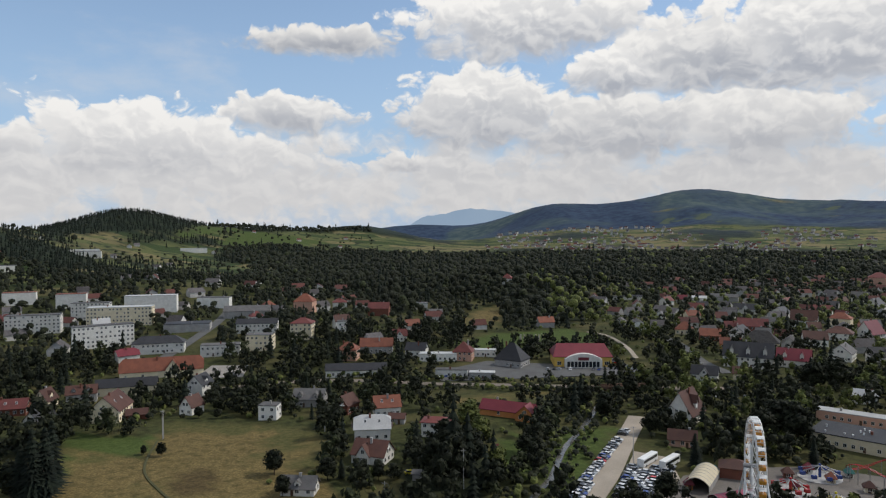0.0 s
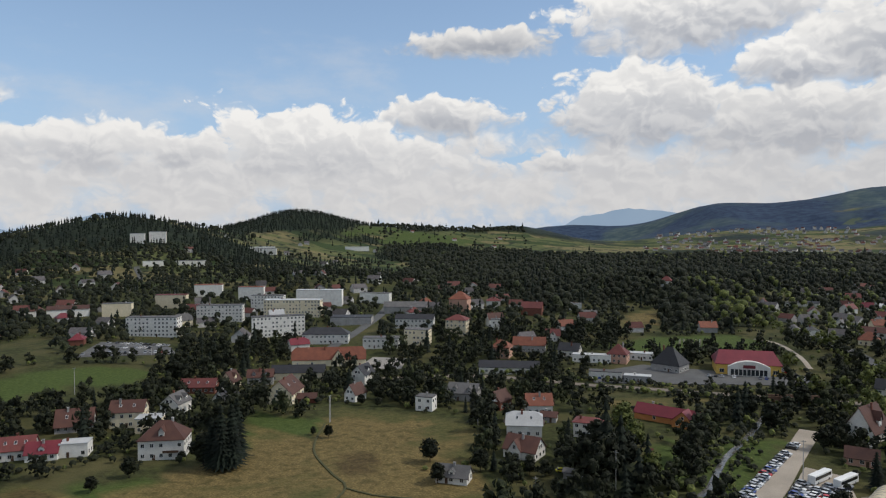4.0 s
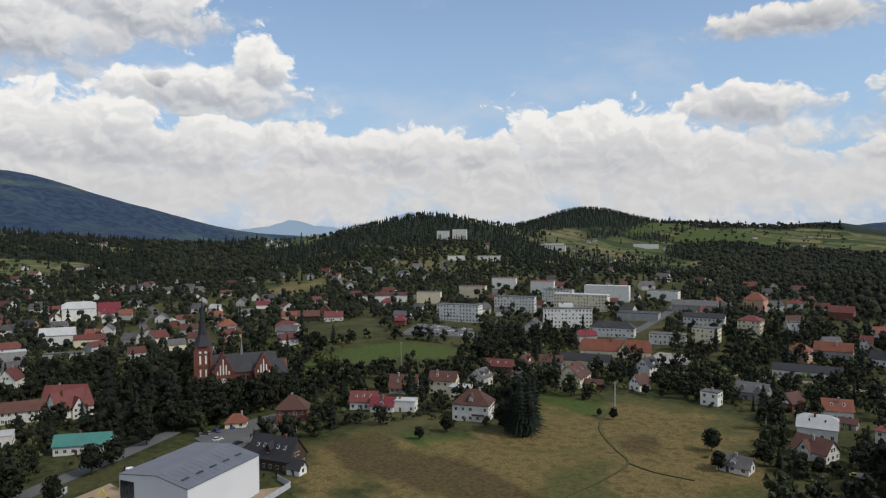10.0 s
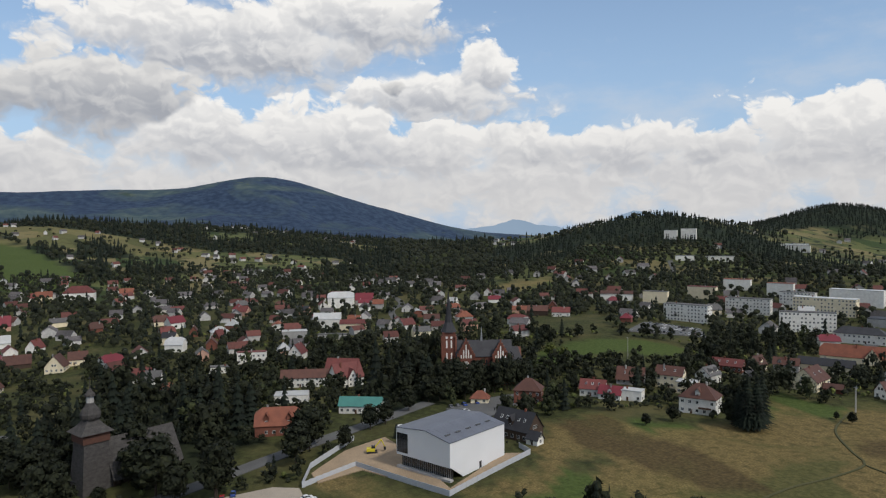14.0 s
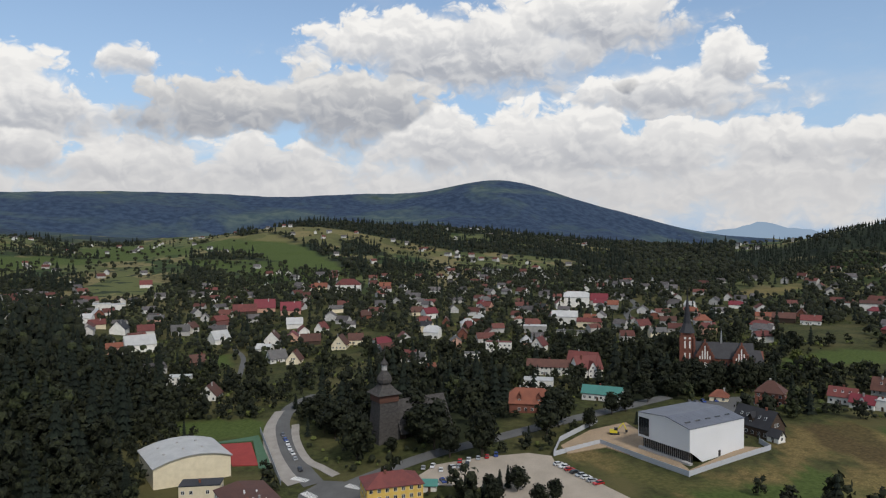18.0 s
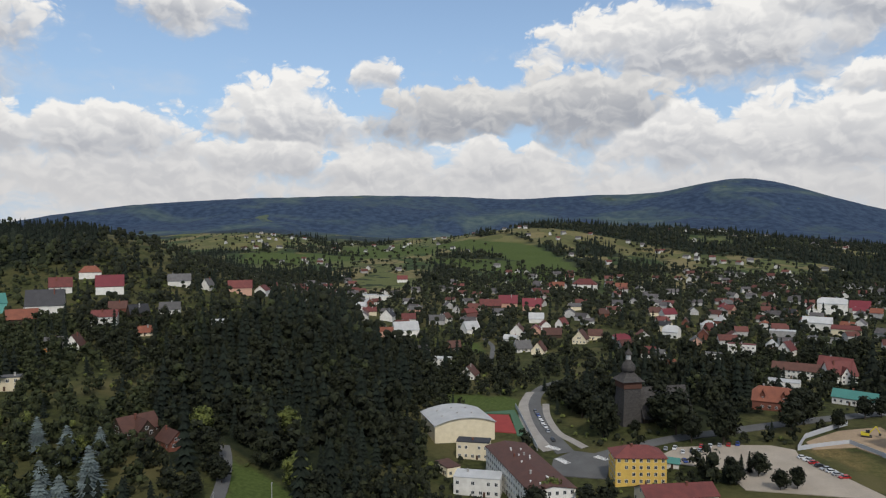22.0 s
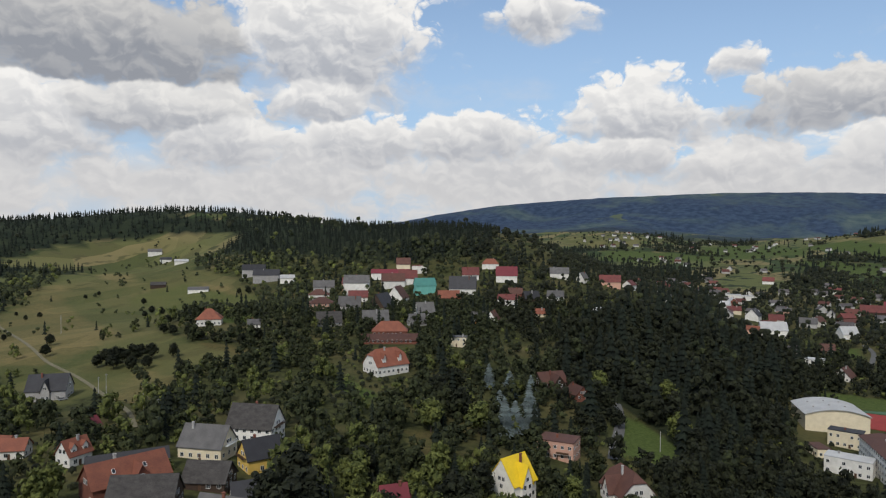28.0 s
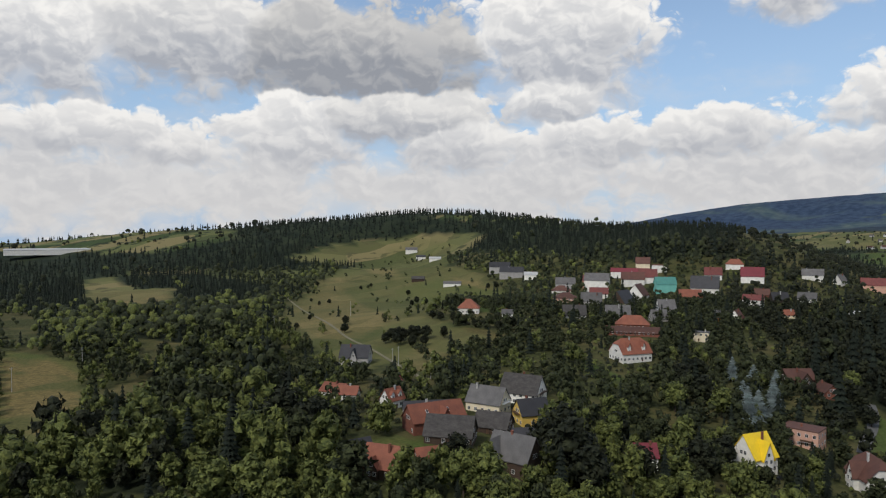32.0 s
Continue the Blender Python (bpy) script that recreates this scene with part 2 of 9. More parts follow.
def ground_material():
    """Meadow, dry grass, woodland floor, far fields and haze-tinted far hills, by the cover of the land."""
    m = bpy.data.materials.new("land")
    m.use_nodes = True
    n, link = m.node_tree.nodes, m.node_tree.links.new
    bsdf = n["Principled BSDF"]
    bsdf.inputs["Roughness"].default_value = 0.95
    bsdf.inputs["Specular IOR Level"].default_value = 0.1
    co = n.new("ShaderNodeTexCoord").outputs["Object"]

    def noise_node(scale, detail=5.0, distort=0.0):
        x = n.new("ShaderNodeTexNoise")
        x.inputs["Scale"].default_value, x.inputs["Detail"].default_value, x.inputs["Distortion"].default_value = scale, detail, distort
        link(co, x.inputs["Vector"])
        return x.outputs["Fac"]

    def mixed(fac, a, b):
        x = n.new("ShaderNodeMix")
        x.data_type = "RGBA"
        link(fac, x.inputs["Factor"])
        for k, v in (("A", a), ("B", b)):
            if isinstance(v, tuple):
                x.inputs[k].default_value = (*v, 1)
            else:
                link(v, x.inputs[k])
        return x.outputs["Result"]

    def stepped(v, lo, hi):
        x = n.new("ShaderNodeMapRange")
        x.inputs["From Min"].default_value, x.inputs["From Max"].default_value = lo, hi
        link(v, x.inputs["Value"])
        return x.outputs[0]

    fields = n.new("ShaderNodeTexVoronoi")
    fields.inputs["Scale"].default_value = 0.009
    mp = n.new("ShaderNodeMapping")
    mp.inputs["Rotation"].default_value, mp.inputs["Scale"].default_value = (0, 0, 0.6), (1.0, 2.4, 1.0)
    link(co, mp.inputs["Vector"])
    link(mp.outputs[0], fields.inputs["Vector"])
    sep = n.new("ShaderNodeSeparateColor")
    link(fields.outputs["Color"], sep.inputs[0])
    grass = mixed(stepped(noise_node(0.35, 6), 0.35, 0.65), (0.026, 0.030, 0.012), (0.055, 0.060, 0.021))
    grass = mixed(stepped(noise_node(0.03, 5), 0.45, 0.7), grass, (0.088, 0.078, 0.033))
    dry = mixed(stepped(noise_node(1.3, 9), 0.33, 0.67), (0.098, 0.071, 0.028), (0.215, 0.158, 0.065))
    dry = mixed(stepped(noise_node(0.28, 9, 0.4), 0.46, 0.68), dry, (0.078, 0.062, 0.024))
    dry = mixed(stepped(noise_node(0.020, 6, 0.6), 0.50, 0.58), dry, mixed(stepped(noise_node(0.6, 8), 0.35, 0.65), (0.058, 0.058, 0.020), (0.100, 0.092, 0.034)))
    stalks = mixed(stepped(noise_node(0.7, 9), 0.35, 0.65), (0.040, 0.028, 0.014), (0.092, 0.062, 0.028))
    far = mixed(stepped(sep.outputs["Red"], 0.35, 0.4), (0.036, 0.054, 0.019), (0.090, 0.100, 0.038))
    far = mixed(stepped(sep.outputs["Green"], 0.68, 0.72), far, (0.155, 0.132, 0.062))
    far = mixed(stepped(noise_node(0.035, 9, 0.4), 0.56, 0.62), far, (0.022, 0.031, 0.016))
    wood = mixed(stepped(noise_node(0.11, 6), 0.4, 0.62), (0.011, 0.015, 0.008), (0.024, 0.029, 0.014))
    # Far woods with haze blue painted in; two tones imitate sun and cloud shade.
    sunlit_woods = mixed(stepped(noise_node(0.02, 9), 0.40, 0.62), (0.038, 0.062, 0.074), (0.074, 0.100, 0.094))
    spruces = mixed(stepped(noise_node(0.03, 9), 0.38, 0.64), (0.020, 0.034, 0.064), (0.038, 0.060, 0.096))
    hills = mixed(stepped(noise_node(0.0021, 7, 0.7), 0.49, 0.62), spruces, sunlit_woods)
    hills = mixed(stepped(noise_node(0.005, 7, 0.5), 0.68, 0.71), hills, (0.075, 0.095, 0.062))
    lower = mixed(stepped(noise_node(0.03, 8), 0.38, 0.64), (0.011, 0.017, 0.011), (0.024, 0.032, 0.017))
    cover = n.new("ShaderNodeVertexColor")
    cover.layer_name = "cover"
    cs = n.new("ShaderNodeSeparateColor")
    link(cover.outputs["Color"], cs.inputs[0])
    haze_stalks = n.new("ShaderNodeVertexColor")
    haze_stalks.layer_name = "haze_stalks"
    us = n.new("ShaderNodeSeparateColor")
    link(haze_stalks.outputs["Color"], us.inputs[0])
    dry = mixed(us.outputs["Green"], dry, stalks)
    lush = mixed(stepped(noise_node(0.6, 6), 0.35, 0.65), (0.043, 0.062, 0.016), (0.068, 0.092, 0.025))
    out = mixed(cs.outputs["Blue"], grass, far)
    out = mixed(cover.outputs["Alpha"], out, lush)
    out = mixed(cs.outputs["Green"], out, mixed(cs.outputs["Blue"], dry, mixed(stepped(sep.outputs["Blue"], 0.45, 0.5), (0.105, 0.098, 0.04), (0.17, 0.14, 0.062))))
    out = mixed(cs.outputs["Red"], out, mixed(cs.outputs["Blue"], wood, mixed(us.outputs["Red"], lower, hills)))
    link(out, bsdf.inputs["Base Color"])
    b = n.new("ShaderNodeBump")
    b.inputs["Distance"].default_value = 0.25
    link(noise_node(1.1, 8), b.inputs["Height"])
    link(b.outputs[0], bsdf.inputs["Normal"])
    return m


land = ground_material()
WALLS = {
    "white": material("white_plaster", (0.74, 0.72, 0.665), (0.57, 0.55, 0.50), 0.4, 5, bump=0.01, spread=0.12),
    "cream": material("cream_plaster", (0.72, 0.63, 0.45), (0.6, 0.52, 0.36), 0.4, 5, bump=0.01, spread=0.12),
    "grey": material("grey_plaster", (0.36, 0.35, 0.33), (0.25, 0.24, 0.23), 0.4, 5, bump=0.01, spread=0.2),
    "yellow": material("yellow_plaster", (0.62, 0.42, 0.10), (0.5, 0.33, 0.08), 0.4, 5, bump=0.01, spread=0.08),
    "pink": material("salmon_plaster", (0.55, 0.33, 0.24), (0.46, 0.27, 0.2), 0.4, 5, bump=0.01, spread=0.1),
    "brick": material("red_brick", (0.19, 0.07, 0.045), (0.12, 0.048, 0.034), 0.6, 14, bump=0.02, spread=0.1),
    "wood": material("dark_timber", (0.065, 0.042, 0.028), (0.035, 0.024, 0.018), 0.5, 10, bump=0.02, spread=0.2, stretch=(1, 1, 6)),
    "teal": material("teal_plaster", (0.16, 0.42, 0.36), (0.12, 0.34, 0.3), 0.4, 5, bump=0.01),
    "orange": material("orange_plaster", (0.52, 0.22, 0.07), (0.44, 0.18, 0.06), 0.4, 5, bump=0.01, spread=0.1),
}
ROOFS = {
    "red": material("red_roof_tiles", (0.150, 0.042, 0.036), (0.095, 0.030, 0.027), 0.3, 5, 0.7, 0.03, spread=0.18),
    "orange": material("orange_roof_tiles", (0.22, 0.078, 0.045), (0.14, 0.05, 0.033), 0.3, 5, 0.75, 0.03, spread=0.15),
    "brown": material("brown_roof_tiles", (0.10, 0.045, 0.032), (0.065, 0.03, 0.024), 0.3, 5, 0.7, 0.03, spread=0.2),
    "grey": material("grey_roof_sheets", (0.115, 0.110, 0.107), (0.072, 0.069, 0.067), 0.3, 5, 0.75, 0.02, spread=0.2),
    "dark": material("dark_roof_tiles", (0.036, 0.036, 0.04), (0.022, 0.022, 0.025), 0.3, 5, 0.6, 0.03, spread=0.2),
    "light": material("pale_metal_roof", (0.45, 0.45, 0.44), (0.34, 0.34, 0.33), 0.2, 3, 0.5, 0.01, spread=0.12),
    "yellow": material("yellow_roof_underlay", (0.72, 0.5, 0.02), (0.6, 0.42, 0.02), 0.5, 4, 0.5, 0.01),
    "crimson": material("crimson_sheet_roof", (0.17, 0.026, 0.034), (0.125, 0.02, 0.028), 0.2, 3, 0.5, 0.015, spread=0.1),
    "teal": material("teal_sheet_roof", (0.06, 0.2, 0.17), (0.05, 0.16, 0.14), 0.2, 3, 0.5, 0.01),
    "shingle": material("weathered_shingles", (0.070, 0.064, 0.060), (0.032, 0.030, 0.028), 0.5, 4, 0.9, 0.04, stretch=(1, 1, 2)),
}
glass = material("window_glass", (0.02, 0.025, 0.03), (0.015, 0.018, 0.02), 0.5, 3, 0.08, spec=0.6)
frame_white = material("white_window_frames", (0.7, 0.7, 0.68), (0.6, 0.6, 0.58), 1, 9, 0.5)
frame_brown = material("brown_window_frames", (0.09, 0.05, 0.03), None, 1, 9, 0.5)
asphalt = material("asphalt", (0.11, 0.11, 0.108), (0.075, 0.074, 0.072), 0.12, 3, 0.9, 0.01)
gravel = material("pale_gravel", (0.36, 0.31, 0.25), (0.26, 0.225, 0.18), 0.1, 3, 0.95, 0.03)
paving = material("concrete_paving", (0.3, 0.28, 0.25), (0.22, 0.2, 0.18), 0.2, 4, 0.9, 0.01)
concrete = material("concrete", (0.42, 0.41, 0.39), (0.3, 0.29, 0.28), 0.3, 6, 0.85, 0.01)
white_paint = material("white_paint", (0.75, 0.75, 0.73), (0.62, 0.62, 0.6), 0.5, 6, 0.5)
steel = material("galvanised_steel", (0.4, 0.4, 0.4), (0.3, 0.3, 0.3), 0.5, 8, 0.45, metal=0.7)
bark = material("bark", (0.075, 0.055, 0.04), (0.04, 0.03, 0.022), 2, 12, 0.95, 0.03)
LEAVES = {
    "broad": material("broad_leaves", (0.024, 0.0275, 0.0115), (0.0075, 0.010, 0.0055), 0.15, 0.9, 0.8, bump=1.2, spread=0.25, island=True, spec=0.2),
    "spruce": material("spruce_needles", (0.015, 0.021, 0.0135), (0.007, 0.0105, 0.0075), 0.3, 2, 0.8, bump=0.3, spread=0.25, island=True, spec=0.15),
    "blue": material("blue_spruce_needles", (0.15, 0.18, 0.175), (0.08, 0.105, 0.105), 0.3, 3, 0.8, bump=0.2, spread=0.3, island=True, spec=0.15),
    # Lighter copy of the broad leaves; the slope's sunlight is in its colour.
    "mid": material("sunlit_mid_leaves", (0.042, 0.049, 0.018), (0.013, 0.018, 0.008), 0.2, 0.9, 0.8, bump=1.2, spread=0.3, island=True, spec=0.2),
    # Light green, brightened to carry the sun on the last trees.
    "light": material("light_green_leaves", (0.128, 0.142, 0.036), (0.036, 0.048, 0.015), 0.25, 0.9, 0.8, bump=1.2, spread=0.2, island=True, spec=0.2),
}

# ---- the land ----
FAR_RANGE = [  # east, north, height of each summit
    (2764, 3294, 160), (2527, 3479, 22), (2298, 3635, 100), (2039, 3786, 97), (1783, 3913, 33), (1513, 4025, 187),
    (1214, 4125, 109), (865, 4212, -3), (578, 4059, 231), (330, 4287, -67), (16, 4500, 70), (-314, 4490, 60),
    (-3186, 3395, 12), (-3521, 3032, 30), (-3666, 2677, 10), (-3842, 2407, 110), (-3999, 2124, 78), (-4120, 1868, 151),
    (-4239, 1567, 244), (-4337, 1251, 101), (-4410, 944, 141), (-4462, 625, 154), (-4492, 303, 107), (-4499, -61, 174),
    (-4377, -418, 134), (-4330, -755, 155), (-4265, -1057, 109), (-4073, -1355, 159), (-3856, -1645, 95), (-3728, -1920, 129),
    (-3541, -2251, 98), (-3328, -2564, 50), (-3088, -2856, 64),
]
NEAR_HILLS = [  # wooded hills behind the town
    (-292, 2685, 65), (-483, 2655, 28), (-646, 2407, 54), (-771, 2259, 28), (-876, 2108, 23), (-977, 2060, 111),
    (-1073, 2008, -14), (-970, 1603, 46), (-832, 1211, 24), (-893, 1161, 41), (-952, 1108, 33), (-1082, 1118, -2),
    (-1313, 1155, 41),
]
MID_HILLS = [  # fields and copses rising to the foot of the range
    (-1662, 1428, -6), (-1772, 1286, 13), (-1871, 1135, 17), (-1958, 976, 17), (-2033, 812, 30), (-2094, 642, 48),
    (-2141, 467, 33), (-2175, 290, 51), (-2194, 110, 52), (-2200, -70, 28), (-2191, -250, 16), (-2168, -430, 1),
    (-2132, -606, 22), (-2081, -780, 36), (-2017, -949, 13), (-1940, -1112, 2),
]
END_RIDGE = [  # spruce ridge behind the hillside village
    (-766, -479, 36), (-750, -595, 47), (-691, -671, 20), (-784, -864, 39), (-783, -1000, 45), (-776, -1134, 53),
    (-717, -1245, 63), (-640, -1364, 50), (-525, -1435, 52), (-424, -1541, 41), (-327, -1686, 50), (-209, -1826, 37),
    (-70, -1956, 34), (161, -1978, 39), (425, -1969, 43),
]
TOWN_RISES = [  # gentle rises and dips of the town
    (0, 250, 3), (-180, 110, 3), (-150, 400, -5), (70, 430, 0), (-110, 550, 9), (-300, 480, -3),
    (-370, 350, 13), (-480, 310, -8), (80, 890, 18), (-360, 145, -6), (-330, 90, -8), (-285, -10, 31),
    (-185, -20, -20), (-254, -86, -25), (-430, -113, -17), (-600, -91, -9), (-936, 80, -5), (-95, -205, -21),
    (-173, -237, 19),
]
VALLEY_RISES = [  # slopes of the valley
    (-147, -324, 1), (-372, -349, 3), (-424, -464, -14), (-181, -504, 20), (-46, -440, -8), (24, -275, 16),
    (59, -284, 15), (55, -235, -12), (-565, -1055, -53), (160, -100, 1), (-60, 0, 11), (250, 200, 0),
    (250, 500, 3), (200, -300, -1), (-700, 500, 6), (-300, 800, 20), (-800, -300, -7), (500, 0, -0),
    (-20, 120, -6), (100, 170, -1),
]

def summits():
    rows = []
    for hills, across, along in ((FAR_RANGE, 300, 800), (NEAR_HILLS, 150, 330), (MID_HILLS, 150, 520), (END_RIDGE, 110, 260), (TOWN_RISES, 110, 110), (VALLEY_RISES, 110, 110)):
        rows += [(x, y, h, across, along) for x, y, h in hills]
    return np.array(rows, float)


SUMMITS = summits()
OUTWARD = SUMMITS[:, :2] - (100, -50)
OUTWARD /= np.linalg.norm(OUTWARD, axis=1)[:, None]


def height(x, y):
    """The ground's height; each hill is a smooth rise, long in the direction of the valley's radius."""
    x, y = np.asarray(x, float), np.asarray(y, float)
    total = np.zeros(x.shape)
    for (hx, hy, h, across, along), (ux, uy) in zip(SUMMITS, OUTWARD):
        dx, dy = x - hx, y - hy
        total += h * np.exp(-(((dx * ux + dy * uy) / along) ** 2 + ((dy * ux - dx * uy) / across) ** 2) / 2)
    return total


def zat(x, y):
    return float(height(x, y))


def inside(x, y, corners):
    """Which of the points lie in the polygon."""
    hit = np.zeros(np.shape(x), bool)
    for (x1, y1), (x2, y2) in zip(corners, corners[1:] + corners[:1]):
        if y1 != y2:
            hit ^= ((y1 > y) != (y2 > y)) & (x < (x2 - x1) * (y - y1) / (y2 - y1) + x1)
    return hit


def lattice(x, y, seed):
    """Smooth random values between 0 and 1 over the plane, one a unit."""
    rng = np.random.RandomState(seed)
    table = rng.rand(64, 64)
    ix, iy = np.floor(x).astype(int), np.floor(y).astype(int)
    fx, fy = x - ix, y - iy
    fx, fy = fx * fx * (3 - 2 * fx), fy * fy * (3 - 2 * fy)
    t = lambda a, b: table[a % 64, b % 64]
    return (t(ix, iy) * (1 - fx) + t(ix + 1, iy) * fx) * (1 - fy) + (t(ix, iy + 1) * (1 - fx) + t(ix + 1, iy + 1) * fx) * fy


WOODS = []
WOODS.append([(-276, 1509), (-281, 2098), (74, 2618), (577, 2266), (808, 1831), (579, 1277), (326, 1020), (185, 865), (132, 638), (100, 575), (55, 571), (55, 723), (-4, 785), (-43, 615), (-89, 754), (-177, 1057)])
WOODS.append([(-272, -261), (-397, -291), (-567, -289), (-787, -254), (-510, -177), (-313, -130), (-235, -140), (-139, -138), (-130, -155), (-162, -170), (-182, -190), (-185, -200), (-151, -204), (-169, -221), (-207, -242)])
WOODS.append([(-5, -1513), (-106, -1373), (-139, -1191), (-212, -1154), (-244, -974), (3, -506), (86, -338), (108, -342), (92, -447), (62, -572), (93, -601), (84, -721), (64, -902), (76, -1014)])
WOODS.append([(175, -403), (139, -383), (109, -367), (100, -304), (106, -265), (106, -249), (186, -335)])
WOODS.append([(-14, -1566), (-42, -1739), (-245, -1361), (-359, -1324), (-524, -1312), (-668, -1235), (-699, -1128), (-726, -968), (-667, -766), (-2886, -1860), (-2527, -1313), (-549, -452), (-524, -585), (-517, -856), (-642, -987), (-479, -1159), (-338, -1040), (-192, -1219)])
WOODS.append([(-924, 898), (-924, 1020), (-796, 1018), (-747, 1201), (-728, 1215), (-665, 993), (-671, 917), (-712, 836)])
WOODS.append([(-937, 1659), (-876, 1711), (-916, 1985), (-819, 1982), (-725, 2073), (-708, 1881), (-812, 1759), (-855, 1670)])
WOODS.append([(-512, -669), (-569, -689), (-568, -616), (-589, -531), (-554, -478), (-519, -515), (-507, -572)])
WOODS.append([(-536, -189), (-528, -167), (-461, -121), (-380, -106), (-352, -121), (-343, -140), (-314, -149)])
WOODS.append([(-447, 1850), (-321, 2120), (48, 2240), (22, 692), (-26, 828), (-87, 1094), (-191, 1026), (-304, 1263)])
WOODS.append([(-334, -40), (-358, -8), (-279, 0), (-257, -16), (-278, -36), (-305, -38)])
WOODS.append([(-354, 18), (-346, 58), (-278, 69), (-260, 52), (-263, 24), (-265, 7)])
WOODS.append([(-325, 150), (-372, 212), (-287, 178), (-251, 145), (-250, 106), (-275, 102)])
WOODS.append([(-16, 222), (-15, 266), (10, 293), (16, 265), (13, 221)])
WOODS.append([(-145, 224), (-183, 292), (-156, 278), (-129, 229), (-128, 224)])
WOODS.append([(-400, 4), (-446, 28), (-405, 58), (-325, 47), (-294, 63), (-260, 56), (-248, 29), (-241, 17), (-273, -13)])
CLEARINGS = []
CLEARINGS.append([(-171, 130), (-195, 168), (-202, 188), (-195, 201), (-171, 188), (-147, 190), (-138, 203), (-135, 239), (-159, 290), (-130, 288), (-129, 323), (-84, 314), (-54, 306), (-47, 258), (-37, 229), (-27, 211)])
CLEARINGS.append([(-173, 114), (-168, 123), (-183, 144), (-208, 167), (-190, 180), (-171, 187), (-150, 184), (-136, 188), (-104, 143), (-151, 60), (-160, 76)])
CLEARINGS.append([(-311, 264), (-315, 325), (-287, 350), (-244, 352), (-245, 326), (-271, 307), (-279, 286), (-274, 248), (-286, 243)])
CLEARINGS.append([(-394, 326), (-424, 370), (-398, 429), (-319, 355), (-340, 318), (-352, 303)])
CLEARINGS.append([(1, 481), (32, 528), (98, 562), (123, 517), (78, 484), (32, 471)])
CLEARINGS.append([(11, 570), (47, 558), (60, 706), (33, 688)])
CLEARINGS.append([(131, -676), (104, -632), (107, -550), (138, -426), (158, -399), (171, -430)])
CLEARINGS.append([(-101, -691), (-239, -872), (-381, -1009), (-539, -1102), (-629, -1115), (-620, -1007), (-458, -843), (-423, -725), (-259, -490), (-299, -593), (-305, -662), (-155, -526), (-127, -448), (-126, -418), (-86, -422), (-30, -380), (-44, -429), (-15, -425), (-31, -519)])
CLEARINGS.append([(-38, -1110), (-128, -1087), (-72, -875), (-4, -872)])
CLEARINGS.append([(86, -953), (72, -862), (101, -699), (125, -713)])
CLEARINGS.append([(37, -658), (18, -613), (52, -536), (64, -575)])
CLEARINGS.append([(116, -480), (96, -479), (117, -416), (126, -444)])
CLEARINGS.append([(-172, -1549), (-249, -1428), (-245, -1361), (-157, -1495)])
CLEARINGS.append([(-1921, -193), (-1928, 27), (-1272, 111), (-1082, 119), (-1157, 57), (-1534, -63)])
CLEARINGS.append([(-1084, -289), (-1220, -236), (-1080, -161), (-907, -186), (-870, -239)])
CLEARINGS.append([(-544, -110), (-545, -79), (-492, -87), (-524, -109)])
CLEARINGS.append([(-418, -66), (-432, -40), (-461, -22), (-470, -53)])
CLEARINGS.append([(-480, -16), (-478, 13), (-545, 64), (-596, 34)])
CLEARINGS.append([(-176, -197), (-173, -185), (-157, -166), (-129, -157), (-115, -180)])
CLEARINGS.append([(-328, -116), (-340, -104), (-326, -69), (-288, -66), (-305, -102)])
CLEARINGS.append([(-8, 336), (12, 351), (74, 359), (84, 378), (23, 385), (-8, 370)])
CLEARINGS.append([(35, 221), (45, 258), (63, 284), (86, 347), (64, 304), (47, 270), (30, 221)])
CLEARINGS.append([(40, 221), (59, 264), (80, 303), (85, 303), (74, 270), (84, 256), (95, 245), (153, 239), (135, 211), (37, 213)])
CLEARINGS.append([(-212, -14), (-222, -1), (-218, 19), (-212, 38), (-204, 47), (-232, 92), (-217, 94), (-158, 81), (-133, 82), (-169, 10), (-190, 8), (-200, -5)])
CLEARINGS.append([(-303, -68), (-338, -55), (-354, -44), (-306, -52), (-237, -47), (-217, -32), (-190, -29), (-204, -63), (-260, -68)])
CLEARINGS.append([(-224, -36), (-234, -18), (-244, 41), (-255, 89), (-246, 116), (-232, 107), (-221, 36), (-209, -10), (-212, -34)])
CLEARINGS.append([(-249, 141), (-252, 178), (-249, 199), (-229, 215), (-214, 200), (-228, 180), (-205, 142), (-212, 132)])
CLEARINGS.append([(-314, 359), (-342, 420), (-288, 422), (-266, 397)])
CLEARINGS.append([(-6, 410), (26, 440), (64, 431), (113, 430), (115, 395), (-2, 382)])
CLEARINGS.append([(-278, -125), (-295, -111), (-290, -71), (-214, -71), (-203, -58), (-215, -116)])
CLEARINGS.append([(-229, 99), (-242, 110), (-261, 144), (-222, 155), (-182, 124)])
CLEARINGS.append([(-188, -206), (-192, -202), (-115, -179), (-111, -186)])
CLEARINGS.append([(-179, 373), (-200, 494), (-196, 625), (-172, 578), (-154, 441), (-120, 425), (-119, 398), (-154, 387)])
CLEARINGS.append([(-660, 502), (-650, 626), (-586, 557), (-571, 482)])
CLEARINGS.append([(-127, 87), (-177, 144), (-180, 196), (-172, 229), (-133, 244), (-46, 259), (-27, 175)])
CLEARINGS.append([(3, -430), (-36, -485), (-48, -457), (-15, -385), (-1, -380), (9, -384)])
CLEARINGS.append([(87, -268), (75, -277), (60, -276), (61, -270), (73, -254)])
CLEARINGS.append([(61, -345), (41, -361), (44, -344), (54, -325), (63, -325)])
